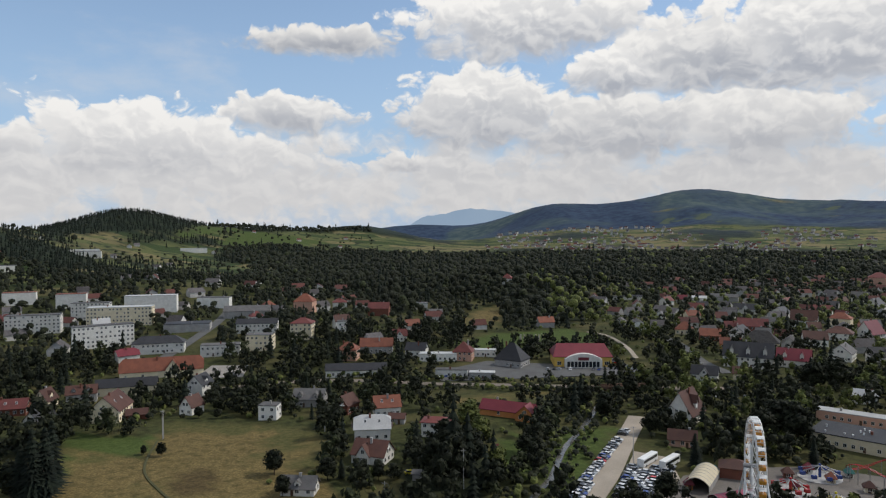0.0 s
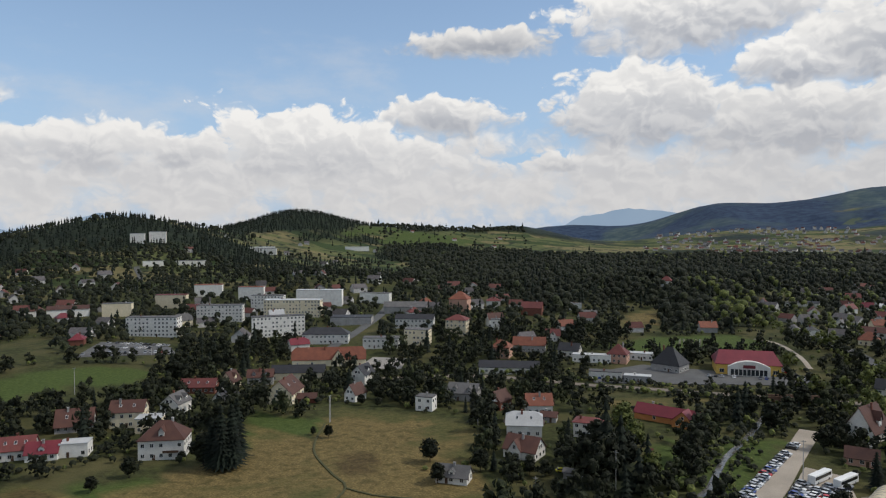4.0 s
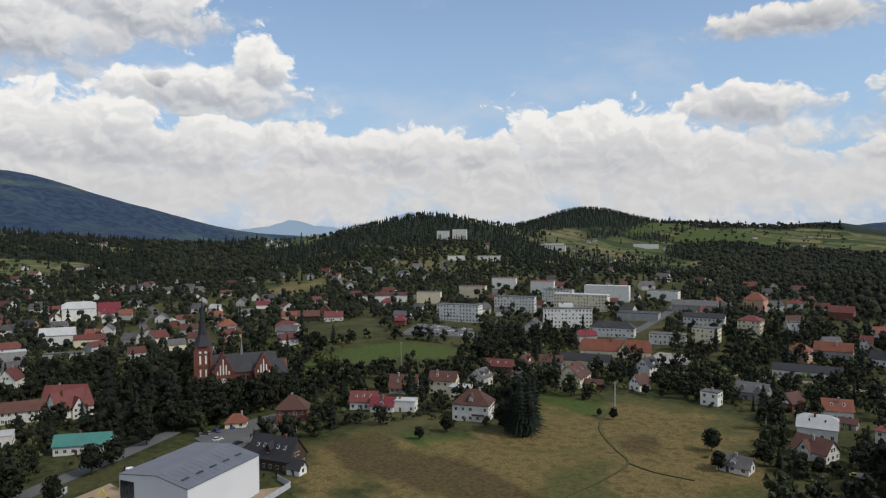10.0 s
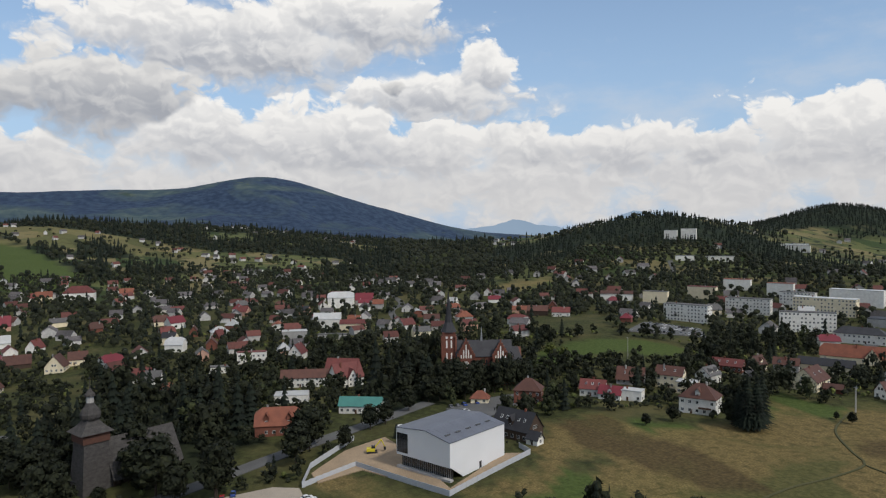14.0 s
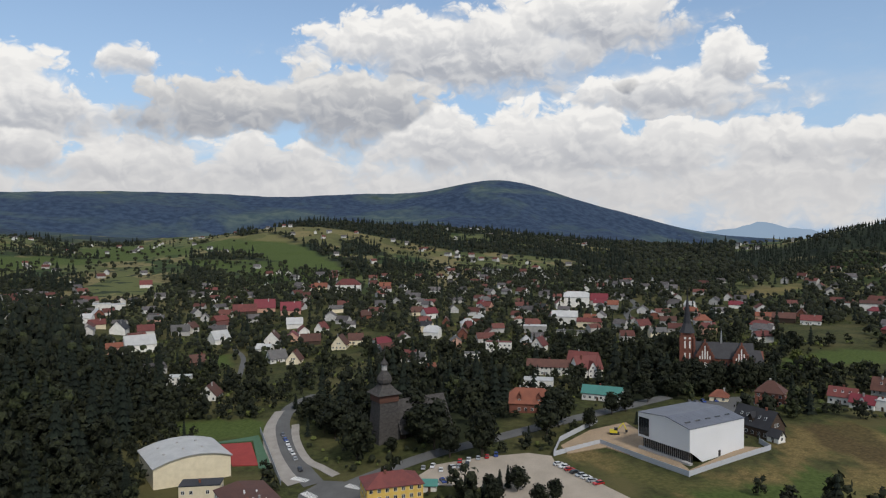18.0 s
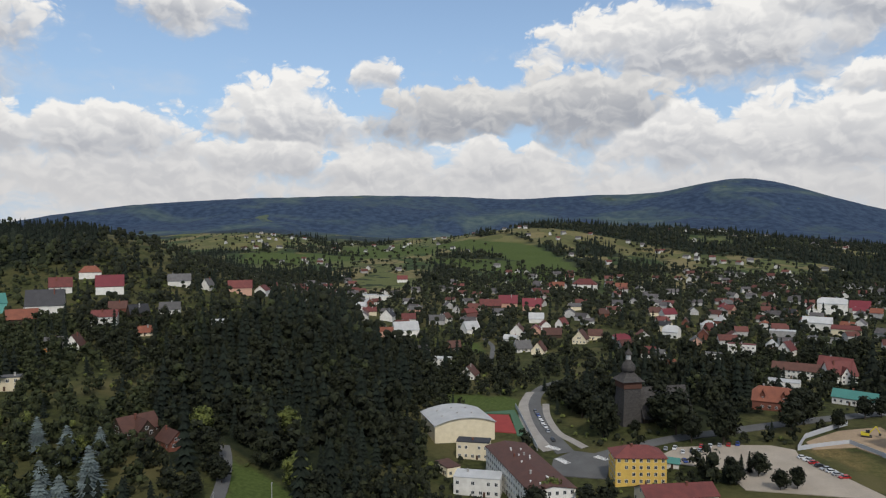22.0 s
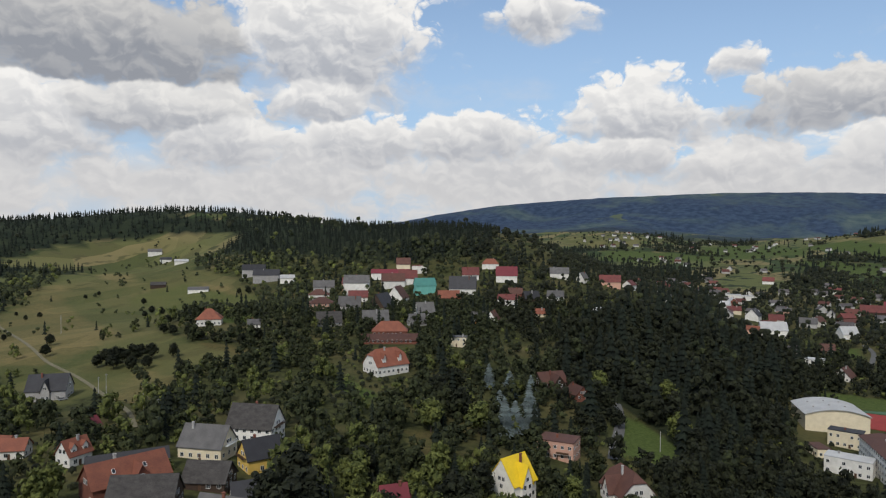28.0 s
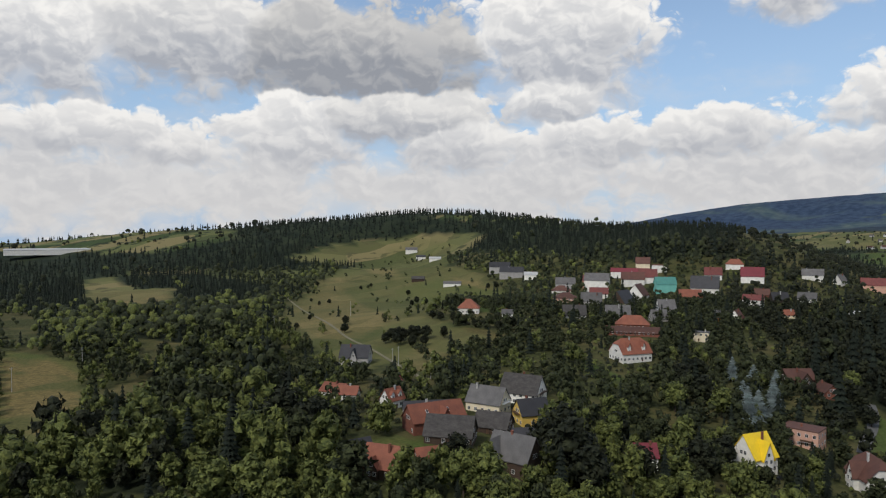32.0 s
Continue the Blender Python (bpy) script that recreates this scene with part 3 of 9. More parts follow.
CLEARINGS.append([(48, 293), (76, 297), (62, 271), (42, 225), (30, 224), (40, 263)])
CLEARINGS.append([(20, 274), (29, 285), (32, 262), (30, 240), (17, 250)])
CLEARINGS.append([(5, 370), (62, 384), (55, 345), (5, 331)])
CLEARINGS.append([(100, 370), (157, 370), (144, 338), (97, 347)])
CLEARINGS.append([(-315, 346), (-261, 366), (-243, 344), (-232, 288), (-254, 279)])
CLEARINGS.append([(-347, 395), (-298, 443), (-252, 379), (-308, 355)])
CLEARINGS.append([(-193, 14), (-203, 32), (-174, 124), (-88, 52), (-113, -18)])
CLEARINGS.append([(-277, 269), (-331, 330), (-313, 350), (-264, 314), (-252, 279)])
CLEARINGS.append([(-173, 134), (-185, 209), (-161, 261), (-142, 268), (-57, 294), (-47, 252), (-45, 174)])
DRY = []
DRY.append([(-172, 129), (-190, 163), (-194, 180), (-187, 192), (-163, 185), (-144, 184), (-136, 200), (-131, 232), (-146, 272), (-115, 261), (-124, 311), (-81, 303), (-54, 295), (-49, 257), (-39, 228), (-30, 209)])
DRY.append([(-176, 140), (-193, 163), (-186, 176), (-168, 183), (-147, 181), (-134, 185), (-112, 154), (-133, 148), (-149, 145)])
DRY.append([(12, 570), (47, 564), (58, 699), (33, 681)])
DRY.append([(133, -663), (108, -613), (110, -542), (139, -430), (157, -404), (170, -434)])
DRY.append([(-101, -691), (-214, -829), (-346, -957), (-248, -782), (-146, -560), (-75, -510), (-57, -546)])
DRY.append([(-38, -1110), (-124, -1075), (-70, -877), (-7, -882)])
DRY.append([(-32, -413), (-79, -449), (-78, -419), (-33, -383)])
DRY.append([(-656, 503), (-639, 605), (-601, 564), (-585, 494)])
DRY.append([(-2, 335), (12, 351), (57, 360), (55, 348), (20, 337)])
DRY.append([(-114, 97), (-140, 136), (-156, 190), (-131, 240), (-46, 259), (-27, 175)])
LUSH = []
LUSH.append([(-311, 264), (-315, 325), (-287, 350), (-244, 352), (-245, 326), (-271, 307), (-279, 286), (-274, 248), (-286, 243)])
LUSH.append([(1, 481), (32, 528), (98, 562), (123, 517), (78, 484), (32, 471)])
LUSH.append([(-176, -197), (-173, -185), (-157, -166), (-129, -157), (-115, -180)])
LUSH.append([(-328, -116), (-340, -104), (-326, -69), (-288, -66), (-305, -102)])
LUSH.append([(48, 293), (76, 297), (62, 271), (42, 225), (30, 224), (40, 263)])
LUSH.append([(20, 274), (29, 285), (32, 262), (30, 240), (17, 250)])
LUSH.append([(-143, 56), (-149, 83), (-134, 120), (-123, 170), (-82, 112), (-122, 42)])
LUSH.append([(-136, 242), (-156, 285), (-130, 288), (-123, 267), (-133, 251)])
LUSH.append([(-108, -331), (-115, -327), (-101, -296), (-87, -297), (-88, -312)])
LUSH.append([(-1921, -193), (-1928, 27), (-1272, 111), (-1082, 119), (-1157, 57), (-1534, -63)])
LUSH.append([(-544, -110), (-545, -79), (-492, -87), (-524, -109)])
LUSH.append([(87, -268), (75, -277), (60, -276), (61, -270), (73, -254)])
LUSH.append([(-328, -771), (-390, -781), (-384, -693), (-346, -602), (-202, -481), (-185, -516)])
LUSH.append([(-192, 177), (-187, 192), (-159, 187), (-145, 186), (-151, 170), (-172, 169)])

SLOPE_GLADES = []  # grass between the thickets of the last slope
SLOPE_GLADES.append([(130, -685), (114, -653), (98, -599), (123, -487), (151, -395), (176, -401)])
SLOPE_GLADES.append([(-362, -1146), (-497, -1183), (-623, -1121), (-665, -1021), (-640, -934), (-528, -875), (-488, -927), (-457, -1047), (-365, -1104)])
SLOPE_GLADES.append([(-79, -1281), (-123, -1250), (-98, -1093), (-145, -1066), (-57, -842), (-32, -901), (-44, -998), (11, -916)])
SLOPE_GLADES.append([(34, -685), (14, -623), (40, -564), (78, -531), (63, -590)])
SLOPE_GLADES.append([(117, -490), (83, -514), (82, -489), (116, -436), (134, -420)])
SLOPE_GLADES.append([(47, -346), (26, -375), (-5, -389), (2, -366), (36, -341)])
SLOPE_GLADES.append([(103, -282), (93, -292), (73, -289), (62, -284), (76, -268), (88, -280)])
SLOPE_GLADES.append([(-63, -258), (-82, -253), (-68, -236), (-43, -236)])
SLOPE_GLADES.append([(-124, -470), (-140, -463), (-138, -420), (-107, -411), (-102, -439)])
CLEARINGS += SLOPE_GLADES
LUSH.append([(130, -685), (114, -653), (98, -599), (123, -487), (151, -395), (176, -401)])
LUSH.append([(-317, -793), (-380, -796), (-388, -686), (-309, -531), (-213, -496), (-282, -668)])
LUSH.append([(-161, 296), (-118, 288), (-116, 268), (-147, 273)])
LUSH.append([(-179, 194), (-156, 206), (-142, 204), (-143, 185), (-167, 188)])
LUSH.append([(-154, 102), (-148, 126), (-117, 137), (-108, 138), (-150, 98)])
LUSH.append([(103, -282), (93, -292), (73, -289), (62, -284), (76, -268), (88, -280)])
COPSES = []  # woods of the far slopes
COPSES.append([(-2205, 47), (-2179, 108), (-2170, 132), (-2127, 271), (-2085, 420), (-2088, 511), (-1550, 454), (-1446, 399), (-1517, 326), (-1670, 280), (-1843, 225), (-1989, 122)])
COPSES.append([(-2187, -54), (-2015, 3), (-1780, 67), (-1596, 71), (-1655, 13), (-1809, -45)])
COPSES.append([(-1530, 161), (-1571, 206), (-1453, 234), (-1320, 229), (-1329, 186), (-1405, 154)])
COPSES.append([(-1283, 77), (-1320, 108), (-1281, 176), (-1126, 166), (-1063, 116), (-1147, 65)])
COPSES.append([(-1577, 485), (-1528, 585), (-1493, 723), (-1420, 841), (-1364, 967), (-1363, 1121), (-1054, 844), (-1109, 724), (-1209, 641), (-1334, 530), (-1380, 443)])
COPSES.append([(-1165, 846), (-1119, 909), (-976, 914), (-890, 948), (-782, 831), (-867, 809), (-839, 732), (-980, 731)])
COPSES.append([(-2196, 92), (-2160, 178), (-2139, 239), (-2093, 398), (-1896, 499), (-1557, 399), (-1718, 252), (-1921, 149)])
PASTURES = []  # dry fields of the far slopes
PASTURES.append([(-2423, -204), (-2260, -20), (-2065, 98), (-1812, 220), (-1646, 275), (-1417, 390), (-1282, 334), (-1335, 255), (-1453, 234), (-1577, 169), (-1549, 78), (-1743, -21), (-2423, -196)])
PASTURES.append([(-1796, 812), (-1801, 900), (-1653, 953), (-1347, 844), (-1394, 813), (-1524, 770), (-1581, 711)])
PASTURES.append([(-2084, -1019), (-2191, -933), (-2232, -820), (-2117, -648), (-1732, -572), (-1629, -670), (-1818, -873)])
PASTURES.append([(-2335, -199), (-2337, -68), (-2197, 84), (-1927, 193), (-1668, 243), (-1605, 346), (-1516, 387), (-1262, 294), (-1393, 231), (-1497, 132), (-1778, -5), (-2065, -155)])
GREENS = []  # green fields of the far slopes
GREENS.append([(-1527, -170), (-1397, -64), (-1228, 27), (-1109, 97), (-1008, 98), (-961, 58), (-1005, 16), (-1074, -3), (-1241, -66), (-1345, -123), (-1353, -165)])
GREENS.append([(-1737, -408), (-2085, -471), (-2344, -386), (-1897, -191), (-1641, -160), (-1808, -307)])
GREENS.append([(-651, -416), (-1571, -621), (-1632, -486), (-2274, -290), (-1774, -177), (-1558, -330), (-1356, -452), (-1336, -603)])
GREENS.append([(-1455, -135), (-1359, -27), (-1254, 68), (-1131, 114), (-1068, 87), (-1138, 8), (-1233, -104)])
GREENS.append([(-684, 1704), (-721, 2092), (-679, 2328), (-631, 2164), (-654, 1853)])
GREENS.append([(-593, 1809), (-617, 2145), (-470, 2212), (-354, 2162), (-403, 2038), (-521, 1862), (-575, 1800)])
GREENS.append([(-493, 2396), (-396, 2414), (-333, 2424), (-365, 2419), (-427, 2405)])
GREENS.append([(-604, 463), (-618, 508), (-639, 590), (-635, 612), (-600, 567), (-583, 510), (-575, 455)])
GREENS.append([(-1966, -908), (-2129, -898), (-2154, -820), (-2172, -759), (-2118, -636), (-1887, -595), (-1602, -610), (-1746, -721)])

DRY.append([(-206, 49), (-206, 64), (-156, 74), (-154, 105), (-163, 133), (-172, 172), (-140, 110), (-144, 65)])
DRY.append([(-427, -1003), (-473, -1026), (-397, -870), (-378, -894)])
DRY.append([(-408, -775), (-401, -709), (-367, -660), (-381, -736)])
STALKS = []  # tall brown grass of the dry meadow
STALKS.append([(-197, 169), (-186, 194), (-160, 179), (-134, 183), (-90, 165), (-98, 148), (-129, 150), (-165, 150)])
STALKS.append([(-96, 247), (-79, 248), (-77, 236), (-82, 224), (-94, 228)])


def woodland(x, y):
    """How densely the land is wooded, 0 to 1."""
    dist = np.hypot(x - 100, y + 50)
    far = dist > 1100
    v = 0.6 * lattice(x / 210, y / 210, 3) + 0.4 * lattice(x / 70, y / 70, 4)
    out = np.where(far, np.clip((v - 0.43) * 9, 0, 1), 0.0)
    high = height(x, y)
    out = np.where((dist > 3000) & (high > 40), np.clip((v - 0.03) * 9, 0, 1), out)
    out = np.where((dist > 1800) & (high > 85), np.clip((v - 0.04) * 9, 0, 1), out)
    turned = np.degrees(np.arctan2(-(x - 100), y + 50))
    out = np.where((turned > 19) & (turned < 32) & (dist > 1750) & (dist < 2700) & (high > 78 + 40 * (v - 0.5)), 1.0, out)
    out = np.where((turned > -31) & (turned < -2) & (dist > 2020) & (dist < 3000) & (high < 105), np.clip((v - 0.53) * 9, 0, 1), out)
    slopes = (turned > 48) & (turned < 118) & (dist > 1100) & (dist < 2650)
    out = np.where(slopes, np.clip((v - 0.49) * 9, 0, 1), out)
    out = np.where((turned > 16) & (turned < 54) & (dist > 850) & (dist < 1500) & (high > 58 + 30 * (v - 0.5)), 1.0, out)
    for poly in PASTURES + GREENS:
        out = np.where(inside(x, y, poly), np.clip((v - 0.68) * 9, 0, 1), out)
    for poly in COPSES:
        out = np.where(inside(x, y, poly), 1.0, out)
    for poly in WOODS:
        out = np.where(inside(x, y, poly) & (dist < 2020), 1.0, out)
    for poly in CLEARINGS:
        out = np.where(inside(x, y, poly), 0.0, out)
    return out


def build_ground():
    turns = np.linspace(0, 2 * math.pi, 541)[:-1]
    radii = np.concatenate([np.linspace(0, 700, 91)[1:], np.geomspace(700, 6500, 141)[1:]])
    rr, aa = np.meshgrid(radii, turns, indexing="ij")
    x, y = 100 - np.sin(aa) * rr, -50 + np.cos(aa) * rr
    rough = (lattice(x / 26, y / 26, 7) - 0.5) * np.clip((rr - 500) / 900, 0, 1) * 5 * np.clip(height(x, y) / 60, 0, 1)
    spurs = 0.7 * np.abs(lattice(x / 800, y / 800, 8) - 0.5) + 0.3 * np.abs(lattice(x / 380, y / 380, 9) - 0.5)
    rough -= 12 * np.clip((rr - 2900) / 900, 0, 1)
    rough -= spurs * 220 * np.clip((rr - 2700) / 500, 0, 1) * np.clip((4250 - rr) / 500, 0, 1)
    z = height(x, y) + rough
    co = np.stack([x, y, z], -1).reshape(-1, 3)
    co = np.vstack([co, [[100, -50, zat(100, -50)]]])
    nr, na = rr.shape
    i, j = np.meshgrid(np.arange(nr - 1), np.arange(na), indexing="ij")
    quads = np.stack([i * na + j, (i + 1) * na + j, (i + 1) * na + (j + 1) % na, i * na + (j + 1) % na], -1).reshape(-1, 4)
    tris = [(len(co) - 1, k, (k + 1) % na) for k in range(na)]
    me = bpy.data.meshes.new("ground")
    me.from_pydata(co.tolist(), [], quads.tolist() + tris)
    me.polygons.foreach_set("use_smooth", np.ones(len(me.polygons), bool))
    cov = me.color_attributes.new("cover", "FLOAT_COLOR", "POINT")
    px, py = co[:, 0], co[:, 1]
    d = np.hypot(px - 100, py + 50)
    dry, lush = np.zeros(len(co)), np.zeros(len(co))
    for polys, much in ((DRY, 0.85), (PASTURES, 0.6)):
        for poly in polys:
            dry = np.where(inside(px, py, poly), much, dry)
    for poly in LUSH + GREENS:
        lush = np.where(inside(px, py, poly), 1.0, lush)
    meadow = inside(px, py, CLEARINGS[7]) * 0.55
    lush = np.maximum(lush, meadow * 0.7)
    dry = np.maximum(dry, meadow * 0.55)
    for poly in SLOPE_GLADES:
        dry = np.maximum(dry, inside(px, py, poly) * 0.35)
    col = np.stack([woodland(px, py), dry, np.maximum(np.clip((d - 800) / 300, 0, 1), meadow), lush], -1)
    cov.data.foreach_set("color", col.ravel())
    haze_stalks = me.color_attributes.new("haze_stalks", "FLOAT_COLOR", "POINT")
    # Distance mask: beyond 2.5 km the woods take the painted haze.
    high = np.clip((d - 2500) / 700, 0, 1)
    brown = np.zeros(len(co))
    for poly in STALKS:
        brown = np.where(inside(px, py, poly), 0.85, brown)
    haze_stalks.data.foreach_set("color", np.stack([high, brown, high, np.ones(len(co))], -1).ravel())
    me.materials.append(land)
    return tagged(new("ground", me), "rolling green land with fields and woods", "ground", kind="structure")


ground = build_ground()


def far_mountains():
    """Pale blue mountains beyond the range, too far to shift: a glowing backdrop, haze in its colour."""
    m = bpy.data.materials.new("haze_blue_mountains")
    m.use_nodes = True
    n, link = m.node_tree.nodes, m.node_tree.links.new
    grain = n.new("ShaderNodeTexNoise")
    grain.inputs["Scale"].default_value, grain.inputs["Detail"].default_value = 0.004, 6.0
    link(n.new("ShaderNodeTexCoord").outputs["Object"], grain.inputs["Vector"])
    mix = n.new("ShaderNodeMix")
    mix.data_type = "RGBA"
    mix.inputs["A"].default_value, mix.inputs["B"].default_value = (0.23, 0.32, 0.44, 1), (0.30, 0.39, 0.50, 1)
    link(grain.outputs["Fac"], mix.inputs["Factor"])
    # Emission in place of lit slopes; the air's haze is put into the colour.
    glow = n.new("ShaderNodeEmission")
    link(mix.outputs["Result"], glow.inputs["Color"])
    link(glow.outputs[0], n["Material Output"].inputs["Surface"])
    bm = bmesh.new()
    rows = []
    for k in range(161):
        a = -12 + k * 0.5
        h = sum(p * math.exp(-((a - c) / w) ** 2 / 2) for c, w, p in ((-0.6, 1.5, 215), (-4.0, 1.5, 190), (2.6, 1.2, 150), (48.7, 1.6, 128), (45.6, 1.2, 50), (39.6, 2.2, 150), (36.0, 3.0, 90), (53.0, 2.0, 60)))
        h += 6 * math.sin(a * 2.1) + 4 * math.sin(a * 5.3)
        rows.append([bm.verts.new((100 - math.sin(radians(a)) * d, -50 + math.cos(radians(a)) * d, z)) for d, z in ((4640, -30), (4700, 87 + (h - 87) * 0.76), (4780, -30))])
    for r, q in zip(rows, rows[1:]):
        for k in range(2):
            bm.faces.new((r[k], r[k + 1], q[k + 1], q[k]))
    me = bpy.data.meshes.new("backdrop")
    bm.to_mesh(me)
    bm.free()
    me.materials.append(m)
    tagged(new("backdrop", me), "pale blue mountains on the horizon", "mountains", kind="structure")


far_mountains()

# ---- building helpers ----
def mesh_of(name, bm, mat):
    me = bpy.data.meshes.new(name)
    bm.to_mesh(me)
    bm.free()
    for m in mat if isinstance(mat, (list, tuple)) else [mat]:
        me.materials.append(m)
    return me


def part(name, bm, mat, parent=None, label="", m=None):
    """Links a bmesh, or a mesh made before, as one object under its thing or part."""
    me = bm if isinstance(bm, bpy.types.Mesh) else mesh_of(name, bm, mat)
    ob = new(name, me)
    if parent:
        ob.parent = parent
    if m is not None:
        ob.matrix_basis = m
    if label:
        ob["label"] = label
    return ob


def thing(name, x, y, turn=0.0, z=None, label="", category="", group="", sink=0.0):
    ob = new(name)
    ob.matrix_basis = pose(x, y, (zat(x, y) if z is None else z) - sink, 0, 0, turn)
    return tagged(ob, label, category, group)


def box(bm, x0, x1, y0, y1, z0, z1, mat=0):
    v = [bm.verts.new((x, y, z)) for x in (x0, x1) for y in (y0, y1) for z in (z0, z1)]
    for f in ((0, 1, 3, 2), (4, 6, 7, 5), (0, 4, 5, 1), (2, 3, 7, 6), (0, 2, 6, 4), (1, 5, 7, 3)):
        bm.faces.new([v[k] for k in f]).material_index = mat
    return v


def prism(bm, outline, axis, a, b):
    """A solid of the given outline, drawn out along an axis from a to b."""
    put = {"x": lambda u, v, w: (w, u, v), "y": lambda u, v, w: (u, w, v), "z": lambda u, v, w: (u, v, w)}[axis]
    lo, hi = [bm.verts.new(put(u, v, a)) for u, v in outline], [bm.verts.new(put(u, v, b)) for u, v in outline]
    bm.faces.new(lo)
    bm.faces.new(hi)
    for i in range(len(lo)):
        j = (i + 1) % len(lo)
        bm.faces.new((lo[i], lo[j], hi[j], hi[i]))
    bmesh.ops.recalc_face_normals(bm, faces=bm.faces[:])


def tube(bm, a, b, r0, r1=None, sides=6):
    a, b, r1 = Vector(a), Vector(b), r0 if r1 is None else r1
    turn = (b - a).to_track_quat("Z", "Y").to_matrix()
    rings = []
    for c, r in ((a, r0), (b, r1)):
        rings.append([bm.verts.new(c + turn @ Vector((math.cos(k * 2 * math.pi / sides) * r, math.sin(k * 2 * math.pi / sides) * r, 0))) for k in range(sides)])
    for k in range(sides):
        bm.faces.new((rings[0][k], rings[0][(k + 1) % sides], rings[1][(k + 1) % sides], rings[1][k]))
    bm.faces.new(rings[0][::-1])
    bm.faces.new(rings[1])


def slab_roof(bm, faces, thick):
    """Roof planes given by their corners, each with thickness downwards."""
    for corners in faces:
        top = [bm.verts.new(c) for c in corners]
        low = [bm.verts.new((c[0], c[1], c[2] - thick)) for c in corners]
        bm.faces.new(top)
        bm.faces.new(low[::-1])
        for i in range(len(top)):
            j = (i + 1) % len(top)
            bm.faces.new((top[j], top[i], low[i], low[j]))
    bmesh.ops.recalc_face_normals(bm, faces=bm.faces[:])


MESHES = {}
HOUSES = []
FINE = [True]


def window_meshes(w, h, mat):
    key = ("window", w, h, mat.name)
    if key not in MESHES:
        bm = bmesh.new()
        f = 0.09
        box(bm, -w / 2, -w / 2 + f, -0.05, 0.06, 0, h)
        box(bm, w / 2 - f, w / 2, -0.05, 0.06, 0, h)
        box(bm, -w / 2 + f, w / 2 - f, -0.05, 0.06, 0, f)
        box(bm, -w / 2 + f, w / 2 - f, -0.05, 0.06, h - f, h)
        box(bm, -0.04, 0.04, -0.05, 0.04, f, h - f)
        frame_mesh = mesh_of("window", bm, mat)
        bm = bmesh.new()
        box(bm, -w / 2 + f, w / 2 - f, -0.03, 0.01, f, h - f)
        pane_mesh = mesh_of("pane", bm, glass)
        bm = bmesh.new()
        box(bm, -w / 2, w / 2, -0.04, 0.05, 0, h, 0)
        box(bm, -w / 2 + 0.1, -0.05, -0.06, -0.03, 0.1, h - 0.1, 1)
        box(bm, 0.05, w / 2 - 0.1, -0.06, -0.03, 0.1, h - 0.1, 1)
        MESHES[key] = frame_mesh, pane_mesh, mesh_of("window", bm, [mat, glass])
    return MESHES[key]


def window(parent, x, y, z, turn, w=1.3, h=1.5, mat=None, panes=True):
    """A window on a wall; turn: where it faces, 0 for -y."""
    fm, pm, both = window_meshes(w, h, mat or frame_white)
    if not FINE[0]:
        return part("window", both, None, parent, m=pose(x, y, z, 0, 0, turn))
    ob = part("window", fm, None, parent, m=pose(x, y, z, 0, 0, turn))
    part("pane", pm, None, ob)
    return ob


def wall_windows(parent, L, W, floors, base, storey, near, every=2.7, w=1.35, h=1.5, mat=None, skip=0.0, rng=None, sides="fblr"):
    """Rows of windows round a box of L by W."""
    at = parent.matrix_basis
    home = at.inverted() @ Vector((100, -50, 60))
    for side in sides:
        if {"f": home.y > 6, "b": home.y < -6, "l": home.x > 6, "r": home.x < -6}[side] and not FINE[0]:
            continue
        span, off, turn = (L, W / 2, 0) if side in "fb" else (W, L / 2, 90)
        count = max(1, int((span - 1.0) / every))
        for k in range(floors):
            for i in range(count):
                if rng and rng.random() < skip:
                    continue
                u = (i + 0.5) * span / count - span / 2
                z = base + k * storey + 0.9
                x, y, t = {"f": (u, -off, 0), "b": (-u, off, 180), "l": (-off, -u, -90), "r": (off, u, 90)}[side]
                window(parent, x, y, z, t, w, h, mat)


